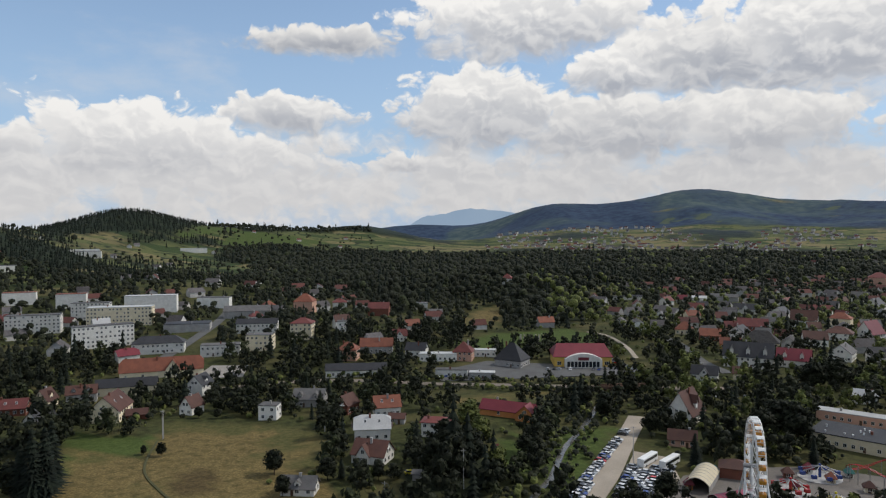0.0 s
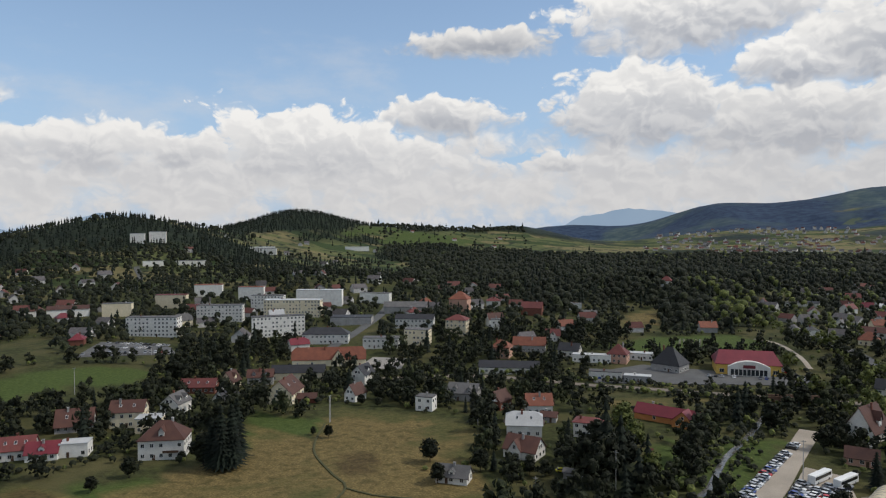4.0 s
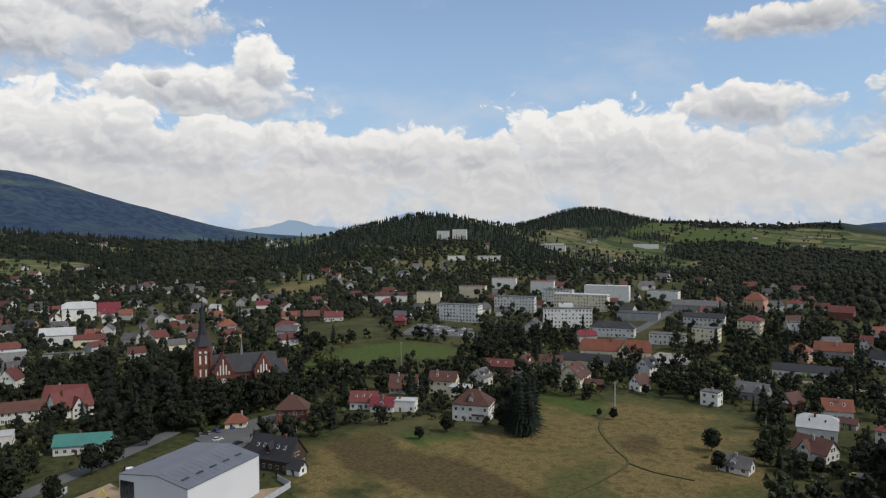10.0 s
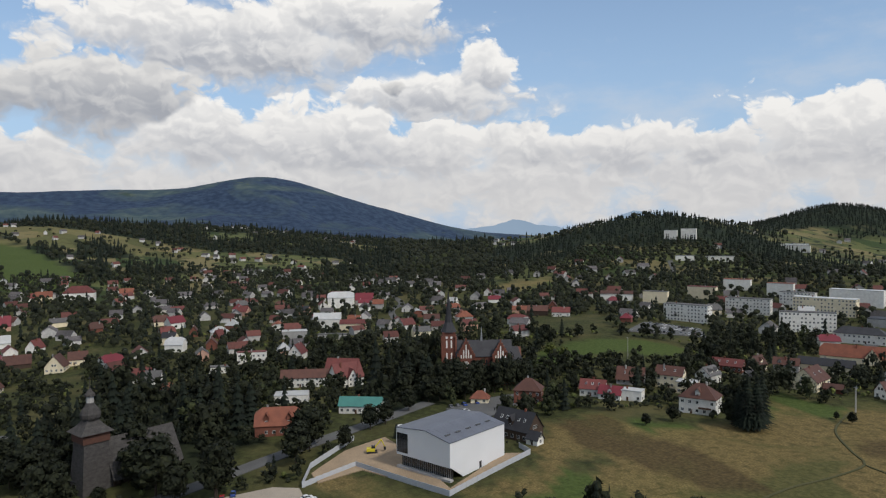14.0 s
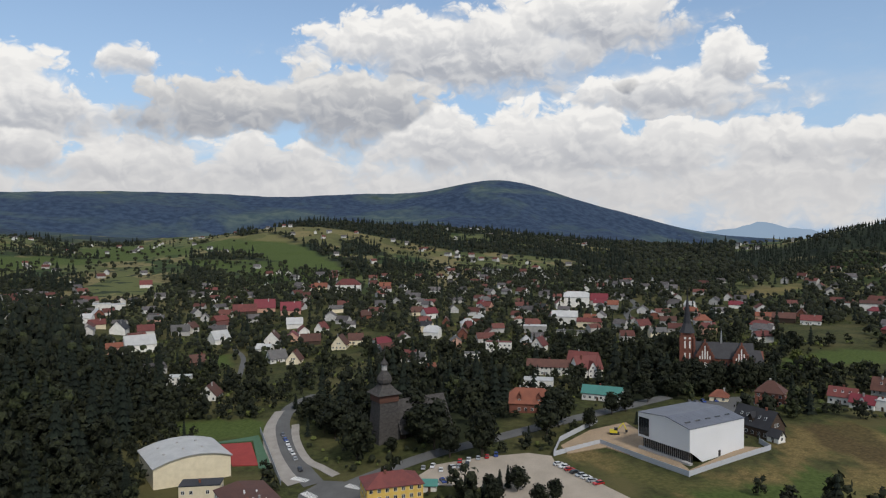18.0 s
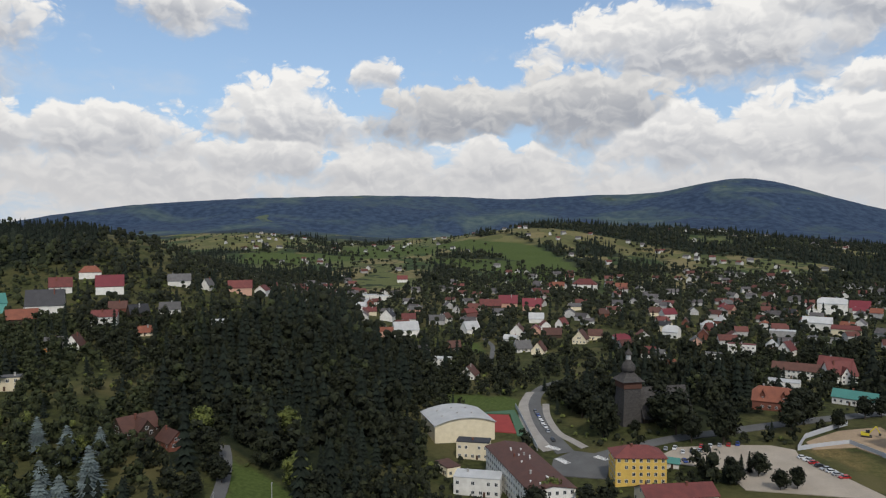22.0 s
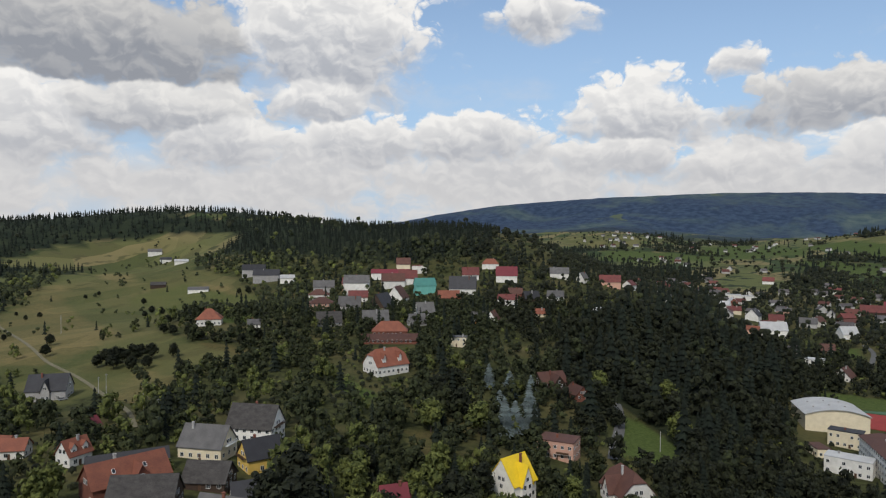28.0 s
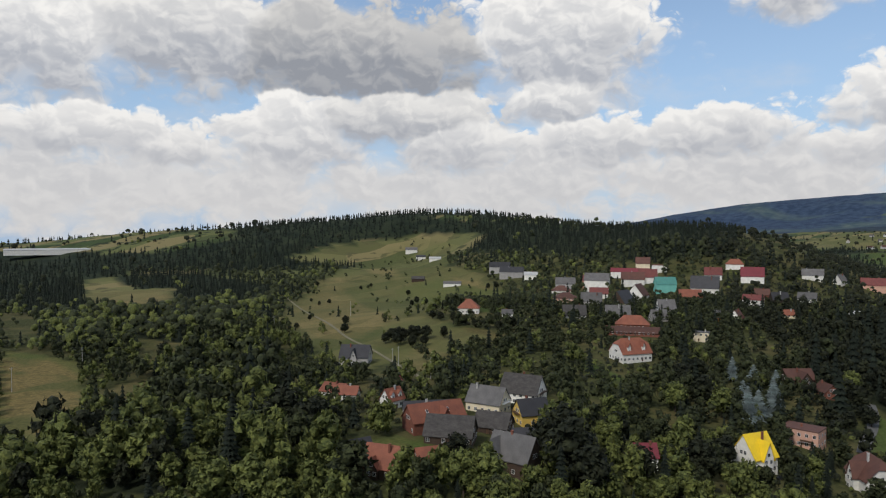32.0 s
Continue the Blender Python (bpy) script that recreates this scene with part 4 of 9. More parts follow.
def house(x, y, turn, L, W, eaves, rise, wall="white", roof="red", kind="gable", label="", detail=2, chimneys=1, porch=False, dormer=0,
          name="house", overhang=0.5, wing=None, panes=True, skip=0.15, category="house", group="", z=None, vents=0, skylights=0):
    """A house, its ridge along its own x. kind: gable, hip, half (clipped gables), flat, pyramid. detail: 2 near, 1 far, 0 farthest.
    wing: (along, width, depth, rise) of a cross gable at the front (-y)."""
    rng = random.Random(int(x * 7 + y * 13))
    HOUSES.append((x, y, math.hypot(L, W) / 2))
    h = thing(name, x, y, turn, z, label, category, group, sink=0.0)
    FINE[0] = math.hypot(x - 100, y + 50) < 300
    deep = 2.5
    bm = bmesh.new()
    hl, hw = L / 2, W / 2
    if kind == "gable":
        prism(bm, [(-hw, -deep), (hw, -deep), (hw, eaves), (0, eaves + rise), (-hw, eaves)], "x", -hl, hl)
    elif kind == "half":
        cut = rise * 0.6
        prism(bm, [(-hw, -deep), (hw, -deep), (hw, eaves), (hw * (1 - cut / rise), eaves + cut), (-hw * (1 - cut / rise), eaves + cut), (-hw, eaves)], "x", -hl, hl)
    else:
        box(bm, -hl, hl, -hw, hw, -deep, eaves)
    if wing:
        along, ww, wd, wr = wing
        prism(bm, [(along - ww / 2, -deep), (along + ww / 2, -deep), (along + ww / 2, eaves), (along, eaves + wr), (along - ww / 2, eaves)], "y", -hw - wd, 0)
    part("wall", bm, WALLS[wall], h)
    bm = bmesh.new()
    o, th = overhang, 0.22
    lift = 0.2
    zr, ze = eaves + rise + lift, eaves + lift - (rise / hw) * o
    if kind == "gable":
        slab_roof(bm, [[(-hl - o, -hw - o, ze), (hl + o, -hw - o, ze), (hl + o, 0, zr), (-hl - o, 0, zr)],
                       [(hl + o, hw + o, ze), (-hl - o, hw + o, ze), (-hl - o, 0, zr), (hl + o, 0, zr)]], th)
    elif kind in ("hip", "half", "pyramid"):
        back = {"hip": min(hw, hl * 0.8), "half": hw * 0.45, "pyramid": hl - 0.05}[kind]
        ex = -(hl + o)
        zc = ze if kind != "half" else eaves + rise * 0.6 + lift
        yc = hw + o if kind != "half" else hw * 0.4 + 0.05
        a, b = (-hl + back, 0, zr), (hl - back, 0, zr)
        if kind == "half":
            slab_roof(bm, [[(-hl - o, -hw - o, ze), (hl + o, -hw - o, ze), (hl + o, -yc, zc), b, a, (-hl - o, -yc, zc)],
                           [(hl + o, hw + o, ze), (-hl - o, hw + o, ze), (-hl - o, yc, zc), a, b, (hl + o, yc, zc)],
                           [(-hl - o, yc, zc), (-hl - o, -yc, zc), a], [(hl + o, -yc, zc), (hl + o, yc, zc), b]], th)
        else:
            slab_roof(bm, [[(-hl - o, -yc, ze), (hl + o, -yc, ze), b, a], [(hl + o, yc, ze), (-hl - o, yc, ze), a, b],
                           [(-hl - o, yc, ze), (-hl - o, -yc, ze), a], [(hl + o, -yc, ze), (hl + o, yc, ze), b]], th)
    else:
        box(bm, -hl - 0.15, hl + 0.15, -hw - 0.15, hw + 0.15, eaves, eaves + 0.35)
    roof_ob = part("roof", bm, ROOFS[roof], h)
    if wing:
        bm = bmesh.new()
        zr2, ze2 = eaves + wr + lift, eaves + lift - wr / (ww / 2) * o
        slab_roof(bm, [[(along - ww / 2 - o, -hw - wd - o, ze2), (along, -hw - wd - o, zr2), (along, -0.1, zr2), (along - ww / 2 - o, -0.1, ze2)],
                       [(along + ww / 2 + o, -hw - wd - o, ze2), (along + ww / 2 + o, -0.1, ze2), (along, -0.1, zr2), (along, -hw - wd - o, zr2)]], th)
        part("wing_roof", bm, ROOFS[roof], h)
    if detail >= 1:
        for c in range(chimneys):
            bm = bmesh.new()
            cx, cy = (rng.uniform(-0.3, 0.3) * L, rng.uniform(-0.2, 0.2) * W)
            top = eaves + rise + 0.9
            box(bm, cx - 0.4, cx + 0.4, cy - 0.3, cy + 0.3, eaves, top)
            box(bm, cx - 0.5, cx + 0.5, cy - 0.4, cy + 0.4, top, top + 0.12)
            part("chimney", bm, WALLS["brick"] if rng.random() < 0.5 else WALLS["grey"], h)
    tilt = math.degrees(math.atan2(rise, hw))
    for k in range(skylights):
        bm = bmesh.new()
        box(bm, -0.5, 0.5, -0.75, 0.75, -0.1, 0.1, 0)
        box(bm, -0.4, 0.4, -0.65, 0.65, 0.1, 0.13, 1)
        part("roof_window", bm, [frame_white, glass], roof_ob, m=pose((k + 0.5) / skylights * L * 0.8 - hl * 0.8, -hw * 0.5, eaves + lift + rise * 0.5 + 0.03, tilt, 0, 0))
    for k in range(vents):
        u, v = rng.uniform(-0.46, 0.46) * L, rng.uniform(-0.8, 0.4) * hw
        zv = eaves + rise * (1 - abs(v) / hw)
        bm = bmesh.new()
        tube(bm, (u, v, zv - 0.2), (u, v, zv + 0.7), 0.22, 0.22, 8)
        tube(bm, (u, v, zv + 0.7), (u, v, zv + 0.9), 0.4, 0.34, 8)
        part("vent", bm, frame_white, roof_ob)
    if detail >= 2:
        floors = max(1, int(eaves / 2.7))
        storey = eaves / floors
        wall_windows(h, L, W, floors, 0, storey, True, skip=skip, rng=rng, sides="fblr" if not wing else "blr")
        if wing:
            for k in range(floors):
                for u in (-ww / 4, ww / 4):
                    window(h, along + u, -hw - wd, 0.9 + k * storey, 0)
            window(h, along, -hw - wd, eaves + 0.4, 0)
            for s in (-1, 1):
                edge = along + s * ww / 2
                room = (hl - edge) if s > 0 else (edge + hl)
                if room > 2.4:
                    window(h, edge + s * room / 2, -hw, 0.9, 0)
        if kind in ("gable", "half") and rise > 2.2:
            for s in (-1, 1):
                for u in ((-0.9, 0.9) if rise > 3.2 else (0,)):
                    window(h, s * hl, u, eaves + 0.3, 90 * s)
        bm = bmesh.new()
        box(bm, -0.5, 0.5, -hw - 0.04, -hw + 0.05, 0, 2.05)
        if not wing:
            part("door", bm, frame_brown, h, m=pose(rng.uniform(-0.2, 0.2) * L, 0, 0))
        else:
            bm.free()
        for k in range(dormer):
            u = (k + 0.5) / dormer * L - hl
            bm = bmesh.new()
            prism(bm, [(u - 1.0, eaves), (u + 1.0, eaves), (u + 1.0, eaves + rise * 0.5), (u, eaves + rise * 0.78), (u - 1.0, eaves + rise * 0.5)], "y", -hw * 0.85, 0)
            part("dormer", bm, WALLS[wall], h)
            bm = bmesh.new()
            zz = eaves + lift
            slab_roof(bm, [[(u - 1.3, -hw * 0.95, zz + rise * 0.42), (u, -hw * 0.95, zz + rise * 0.8), (u, 0, zz + rise * 0.8), (u - 1.3, 0, zz + rise * 0.42)],
                           [(u + 1.3, -hw * 0.95, zz + rise * 0.42), (u + 1.3, 0, zz + rise * 0.42), (u, 0, zz + rise * 0.8), (u, -hw * 0.95, zz + rise * 0.8)]], 0.12)
            part("dormer_roof", bm, ROOFS[roof], h)
            window(h, u, -hw * 0.85, eaves + rise * 0.12, 0, 1.1, 1.0)
        if not porch and not wing and not dormer and eaves > 3.9 and kind in ("gable", "half") and L < 22 and math.hypot(x - 100, y + 50) < 430:
            for s in (-1, 1):
                bm = bmesh.new()
                box(bm, s * hl, s * (hl + 1.3), -hw * 0.6, hw * 0.6, eaves - 0.15, eaves)
                for k in range(9):
                    v = hw * (-0.6 + 0.15 * k)
                    box(bm, s * (hl + 1.22), s * (hl + 1.3), v - 0.12, v + 0.12, eaves, eaves + 0.95)
                box(bm, s * (hl + 1.2), s * (hl + 1.32), -hw * 0.6, hw * 0.6, eaves + 0.9, eaves + 1.0)
                part("balcony", bm, frame_brown if rng.random() < 0.7 else frame_white, h)
        if porch:
            bm = bmesh.new()
            box(bm, hl * 0.1, hl * 0.8, -hw - 1.4, -hw, 2.75, 2.9)
            part("balcony", bm, concrete, h)
            bm = bmesh.new()
            box(bm, hl * 0.1, hl * 0.8, -hw - 1.4, -hw - 1.32, 2.9, 3.8)
            part("railing", bm, frame_brown, h)
    return h

# ---- houses, stores and barns ----
house(-27, 257, -19, 12.9, 9.7, 3.4, 4.4, "white", "brown", "gable", "white house with a steep reddish-brown gabled roof", 2, wing=(-1.6, 5, 0.6, 3.6))
house(-30, 285, 6, 14.4, 11.5, 5.0, 4.2, "white", "light", "half", "white farm building with a pale grey metal roof", 2, skylights=2)
house(-27, 319, 13, 11.8, 9.4, 4.5, 4.2, "white", "orange", "gable", "white house with a bright orange tiled roof", 2, skylights=2)
house(-21, 305, -6, 6.8, 5.5, 2.6, 1.6, "grey", "brown", "gable", "low brown-roofed garage beside a house", 2, name="garage", category="garage")
house(-3, 287, -11, 12.4, 8.7, 6.0, 1.3, "white", "red", "hip", "two-storey white house with a low red roof", 2, name="store", category="store")
house(30, 313, -27, 27.5, 8.2, 3.0, 3.4, "orange", "crimson", "gable", "long peach house with a crimson sheet roof", 2, wing=(9, 9, 3, 4))
house(-46, 324, 63, 9.5, 7.6, 4.5, 4.0, "brick", "brown", "gable", "brick house with a dark brown gabled roof", 2)
house(-66, 339, -4, 14.9, 10.4, 4.0, 4.0, "grey", "grey", "gable", "grey house with a grey gabled roof", 2, dormer=2)
house(-80, 316, -6, 8.4, 6.7, 6.5, 1.0, "white", "grey", "flat", "white two-storey house with a flat roof", 2, name="store", category="store")
house(-8, 238, -8, 6.2, 4.4, 2.3, 0.7, "grey", "grey", "gable", "low grey garden shed with a sheet roof", 2, chimneys=0, name="shed", category="shed")
house(19, 263, 16, 1.7, 1.4, 2.2, 1.2, "white", "red", "gable", "tiny white hut with a red roof", 2, chimneys=0, name="hut", category="hut")
house(-48, 227, -5, 11.2, 6.7, 2.6, 3.0, "white", "grey", "gable", "small white cottage with a grey roof and a dormer", 2, dormer=1, name="cottage", category="cottage")
house(-51, 400, 5, 34.5, 8.6, 4.0, 3.0, "white", "dark", "gable", "long white hall with a dark blue-grey roof", 2, chimneys=0, name="hall_building", category="hall building")
house(-61, 441, -7, 11.9, 10.7, 7.0, 4.0, "pink", "orange", "hip", "salmon villa with an orange hipped roof", 2, name="villa", category="villa")
house(-126, 630, -4, 17.0, 15.3, 11.2, 6.2, "pink", "orange", "hip", "tall salmon tenement with an orange roof", 1, name="tenement", category="tenement")
house(-103, 505, -3, 15.4, 12.3, 11.6, 3.2, "cream", "red", "hip", "tall cream apartment house with a red roof", 2, name="apartment_house", category="apartment house")
house(-100, 665, 9, 13.3, 10.6, 7.0, 3.0, "white", "red", "hip", "white house with a red tiled hipped roof", 1)
house(-77, 529, 8, 9.0, 7.2, 8.0, 1.0, "white", "grey", "flat", "white house with a grey flat roof", 2)
house(-58, 619, -3, 18.2, 12.8, 7.0, 4.7, "brick", "red", "gable", "brick house with a red tiled gabled roof", 1)
house(-24, 677, 2, 15.5, 10.8, 6.0, 1.0, "white", "grey", "flat", "white house with a grey flat roof", 1)
house(-9, 627, 1, 14.3, 10.0, 3.0, 3.0, "grey", "grey", "gable", "grey house with a grey gabled roof", 1)
house(-45, 461, 1, 21.1, 10.6, 4.6, 4.6, "grey", "orange", "gable", "grey house with a orange tiled gabled roof", 2)
house(-32, 498, 4, 9.9, 8.0, 4.0, 4.0, "white", "red", "gable", "white house with a red tiled gabled roof", 2, wing=(0, 5, 1, 3))
house(-18, 452, -13, 13.0, 10.4, 4.0, 4.0, "white", "dark", "gable", "white house with a black gabled roof", 2)
house(76, 836, -20, 13.0, 10.4, 7.0, 4.5, "white", "red", "hip", "white villa with a red hipped roof above the wood", 1, name="villa", category="villa")
house(12, 438, -12, 11.8, 10.6, 6.0, 5.5, "pink", "red", "pyramid", "pale pink pavilion with a red pyramid roof", 2, name="pavilion", category="pavilion")
house(41, 421, -30, 17.1, 13.7, 4.7, 8.8, "grey", "dark", "hip", "building with a tall black hipped roof", 2)
house(-4, 436, -2, 23.2, 6.9, 4.5, 0.5, "white", "light", "flat", "white house with a pale metal flat roof", 2)
house(25, 449, -6, 16.9, 6.8, 4.0, 0.5, "white", "light", "flat", "white house with a pale metal flat roof", 2)
house(4, 394, -4, 18.0, 6.3, 4.0, 0.5, "white", "grey", "flat", "white house with a grey flat roof", 2)
house(21, 388, -6, 14.1, 5.7, 3.5, 0.5, "grey", "light", "flat", "grey house with a pale metal flat roof", 2)
house(106, 305, 49, 15.3, 11.5, 4.1, 9.2, "white", "brown", "gable", "large white house with a very steep brown roof", 2, dormer=1)
house(93, 271, -19, 10.4, 6.2, 3.0, 3.0, "pink", "brown", "gable", "salmon house with a brown gabled roof", 2)
house(177, 299, -39, 28.8, 7.2, 4.0, 0.5, "pink", "light", "flat", "long low beige store with a pale flat roof", 2, name="store", category="store")
house(164, 268, -43, 37.1, 20.4, 4.6, 0.5, "cream", "dark", "flat", "wide flat-roofed warehouse with beige walls", 2, skylights=0, vents=9, name="warehouse", category="warehouse")
house(200, 330, -31, 10.2, 6.1, 4.0, 2.5, "white", "light", "gable", "white house with a pale metal gabled roof", 2)
house(181, 413, -28, 27.3, 13.7, 6.7, 7.4, "white", "dark", "gable", "white terrace with black roofs and three gables", 2, dormer=3, name="terrace", category="terrace")
house(207, 411, -32, 18.0, 12.6, 4.6, 5.8, "white", "crimson", "gable", "house with a bright crimson roof and dormers", 2, dormer=2)
house(209, 459, -28, 22.2, 13.3, 6.6, 6.6, "cream", "shingle", "hip", "cream house with a weathered grey hipped roof", 2)
house(194, 502, -26, 18.0, 10.8, 3.8, 4.3, "brick", "orange", "gable", "brick house with a orange tiled gabled roof", 2)
house(193, 469, -22, 13.2, 7.9, 3.5, 3.5, "orange", "orange", "gable", "peach house with a orange tiled gabled roof", 2)
house(184, 533, -19, 12.9, 10.3, 4.0, 5.0, "cream", "orange", "hip", "cream house with a orange tiled hipped roof", 2)
house(143, 381, -27, 13.6, 8.2, 3.5, 4.0, "white", "dark", "gable", "white house with a black gabled roof", 2, wing=(0, 5, 1, 3.5))
house(162, 379, -23, 8.3, 5.8, 4.0, 3.0, "cream", "brown", "gable", "cream house with a brown gabled roof", 2)
house(283, 498, -35, 17.3, 12.1, 5.6, 3.9, "white", "brown", "hip", "white house with a brown hipped roof", 2)
house(246, 429, 50, 15.6, 12.5, 4.8, 4.8, "white", "grey", "gable", "white house with a grey gabled roof", 2)
house(262, 418, -12, 12.4, 9.9, 4.5, 5.0, "white", "dark", "gable", "white house with a black gabled roof", 2)
house(217, 511, 47, 13.1, 10.5, 5.0, 4.0, "white", "dark", "gable", "white house with a black gabled roof", 2)
house(235, 530, -28, 21.2, 12.7, 6.3, 5.1, "brick", "red", "gable", "brick house with a red tiled gabled roof", 2)
house(224, 540, -23, 11.6, 8.1, 5.0, 3.0, "pink", "red", "gable", "salmon house with a red tiled gabled roof", 2)
house(293, 566, -32, 19.2, 13.5, 6.2, 7.4, "white", "brown", "gable", "white house with a brown gabled roof", 1)
house(319, 560, -40, 16.0, 11.2, 8.2, 4.1, "cream", "orange", "hip", "cream house with a orange tiled hipped roof", 1)
house(313, 511, 28, 16.0, 12.8, 3.3, 8.8, "white", "crimson", "gable", "white house with a crimson gabled roof", 2)
house(263, 564, -25, 11.4, 9.1, 4.0, 4.0, "white", "grey", "gable", "white house with a grey gabled roof", 1)
house(304, 629, 44, 16.4, 13.2, 4.5, 5.1, "white", "dark", "gable", "white house with a black gabled roof", 1)
house(190, 612, 63, 10.1, 9.1, 4.0, 4.0, "white", "grey", "gable", "white house with a grey gabled roof", 1)
house(204, 754, -20, 19.6, 7.8, 4.0, 1.5, "white", "dark", "gable", "white house with a black gabled roof", 1)
house(185, 748, -14, 8.2, 6.6, 4.0, 1.0, "white", "grey", "flat", "white house with a grey flat roof", 1)
house(230, 720, 32, 11.9, 9.5, 5.0, 4.0, "white", "red", "gable", "white house with a red tiled gabled roof", 1)
house(255, 747, -19, 10.8, 8.7, 4.0, 4.0, "white", "crimson", "gable", "white house with a crimson gabled roof", 1)
house(272, 742, -20, 14.4, 11.5, 6.0, 2.0, "white", "light", "gable", "white house with a pale metal gabled roof", 1)
house(245, 676, -25, 13.5, 9.4, 4.0, 4.0, "cream", "red", "gable", "cream house with a red tiled gabled roof", 1)
house(309, 767, -27, 28.0, 11.2, 5.0, 3.0, "grey", "grey", "gable", "grey house with a grey gabled roof", 1)
house(286, 660, -28, 21.0, 10.5, 4.6, 4.6, "white", "dark", "gable", "white house with a black gabled roof", 1, wing=(0, 6, 1, 4))
house(359, 730, 34, 14.5, 11.6, 4.0, 4.0, "white", "red", "gable", "white house with a red tiled gabled roof", 1)
house(354, 652, -34, 17.1, 12.0, 4.4, 4.4, "white", "red", "gable", "white house with a red tiled gabled roof", 1)
house(420, 737, 10, 11.1, 8.9, 4.0, 4.0, "pink", "brown", "gable", "salmon house with a brown gabled roof", 1)
house(459, 768, -36, 16.6, 13.3, 5.7, 4.6, "white", "grey", "gable", "white house with a grey gabled roof", 1)
house(427, 690, 38, 16.9, 13.5, 5.8, 5.8, "white", "dark", "gable", "white house with a black gabled roof", 1)
house(225, 634, 50, 9.4, 7.5, 4.0, 4.0, "white", "dark", "gable", "white house with a black gabled roof", 1)
house(251, 617, -27, 13.4, 9.4, 4.0, 4.0, "white", "grey", "gable", "white house with a grey gabled roof", 1)
house(283, 533, -8, 9.1, 7.3, 4.0, 4.0, "white", "brown", "gable", "white house with a brown gabled roof", 1)
house(266, 820, -18, 14.4, 11.5, 5.0, 4.0, "pink", "red", "gable", "salmon house with a red tiled gabled roof", 1)
house(228, 497, -25, 10.0, 8.0, 5.0, 4.0, "white", "grey", "gable", "white house with a grey gabled roof", 2)
house(-325, 456, 13, 37.8, 10.6, 14.2, 0.5, "white", "grey", "flat", "white slab block of flats with rows of windows", 2, name="apartment_block", category="apartment block")
house(-319, 540, 18, 38.3, 10.7, 14.2, 0.5, "white", "grey", "flat", "white slab block of flats with rows of windows", 2, name="apartment_block", category="apartment block")
house(-240, 488, 32, 39.2, 9.8, 15.2, 0.5, "white", "grey", "flat", "long block of flats with dark balcony bands", 2, name="apartment_block", category="apartment block")
house(-402, 593, 19, 28.8, 10.1, 12.3, 0.5, "cream", "red", "flat", "cream block of flats with a low red roof", 1, name="apartment_block", category="apartment block")
house(-347, 648, 18, 25.2, 10.1, 12.3, 0.5, "white", "orange", "flat", "white house with a orange tiled flat roof", 1)
house(-267, 574, 11, 50.3, 12.6, 15.2, 0.5, "cream", "light", "flat", "tall pale block of flats with a yellow end wall", 2, name="apartment_block", category="apartment block")
house(-265, 630, 13, 44.0, 11.0, 15.2, 0.5, "white", "light", "flat", "white house with a pale metal flat roof", 1)
house(-304, 599, 13, 30.5, 9.2, 14.2, 0.5, "white", "grey", "flat", "white house with a grey flat roof", 2)
house(-421, 540, 25, 24.7, 8.6, 11.4, 0.5, "cream", "grey", "flat", "cream house with a grey flat roof", 1)
house(-401, 657, 23, 27.9, 9.8, 11.4, 0.5, "white", "orange", "flat", "white house with a orange tiled flat roof", 1)
house(-462, 528, 36, 33.3, 13.3, 7.0, 2.5, "white", "brown", "gable", "white house with a brown gabled roof", 1)
house(-217, 657, 0, 30.3, 9.1, 9.5, 0.5, "white", "grey", "flat", "white house with a grey flat roof", 1)
house(-165, 405, 18, 45.1, 8.1, 4.5, 6.5, "cream", "orange", "half", "long station building with an orange tiled roof", 2, wing=(6, 8, 1, 5.5), name="station_building", category="station building")
house(-193, 469, 14, 32.9, 11.5, 7.0, 4.0, "white", "dark", "hip", "black-roofed shopping building with white gables", 2)
house(-201, 545, 12, 33.9, 16.9, 6.0, 0.5, "grey", "dark", "flat", "grey house with a black flat roof", 1)
house(-148, 459, 12, 24.8, 9.9, 7.0, 0.8, "white", "grey", "flat", "white house with a grey flat roof", 2)
house(-125, 472, 0, 17.5, 10.5, 10.4, 0.8, "cream", "grey", "flat", "cream tenement with rows of tall windows", 2, name="tenement", category="tenement")
house(-143, 532, 7, 30.2, 12.1, 7.0, 3.0, "white", "dark", "gable", "white house with a black gabled roof", 2)
house(-171, 604, 10, 38.5, 13.5, 6.0, 4.0, "grey", "grey", "gable", "grey house with a grey gabled roof", 1)
house(-154, 319, 95, 17.8, 13.3, 5.5, 6.2, "cream", "brown", "gable", "cream gabled house with a reddish-brown roof", 2, skylights=2)
house(-142, 319, 19, 8.9, 5.4, 2.5, 2.0, "brick", "brown", "gable", "brick house with a brown gabled roof", 2)
house(-167, 364, 16, 29.6, 6.5, 5.0, 3.5, "cream", "dark", "gable", "long cream house with a dark roof", 2)
house(-183, 349, 22, 13.8, 6.9, 4.5, 3.5, "grey", "brown", "gable", "grey house with a brown gabled roof", 2, dormer=2)
house(-204, 322, 16, 17.7, 8.9, 3.5, 3.5, "brick", "red", "gable", "brick house with a red tiled gabled roof", 2, skylights=3)
house(-194, 336, 89, 9.1, 7.3, 4.0, 5.0, "cream", "brown", "gable", "cream house with a brown gabled roof", 2, dormer=1)
house(-181, 309, 79, 11.1, 7.7, 2.5, 4.0, "white", "dark", "gable", "white house with a black gabled roof", 2)
house(-129, 365, 79, 11.2, 9.0, 6.0, 4.5, "white", "dark", "gable", "white house with a black gabled roof", 2, dormer=1)
house(-120, 328, 70, 8.8, 7.0, 4.0, 4.5, "white", "brown", "gable", "white house with a brown gabled roof", 2)
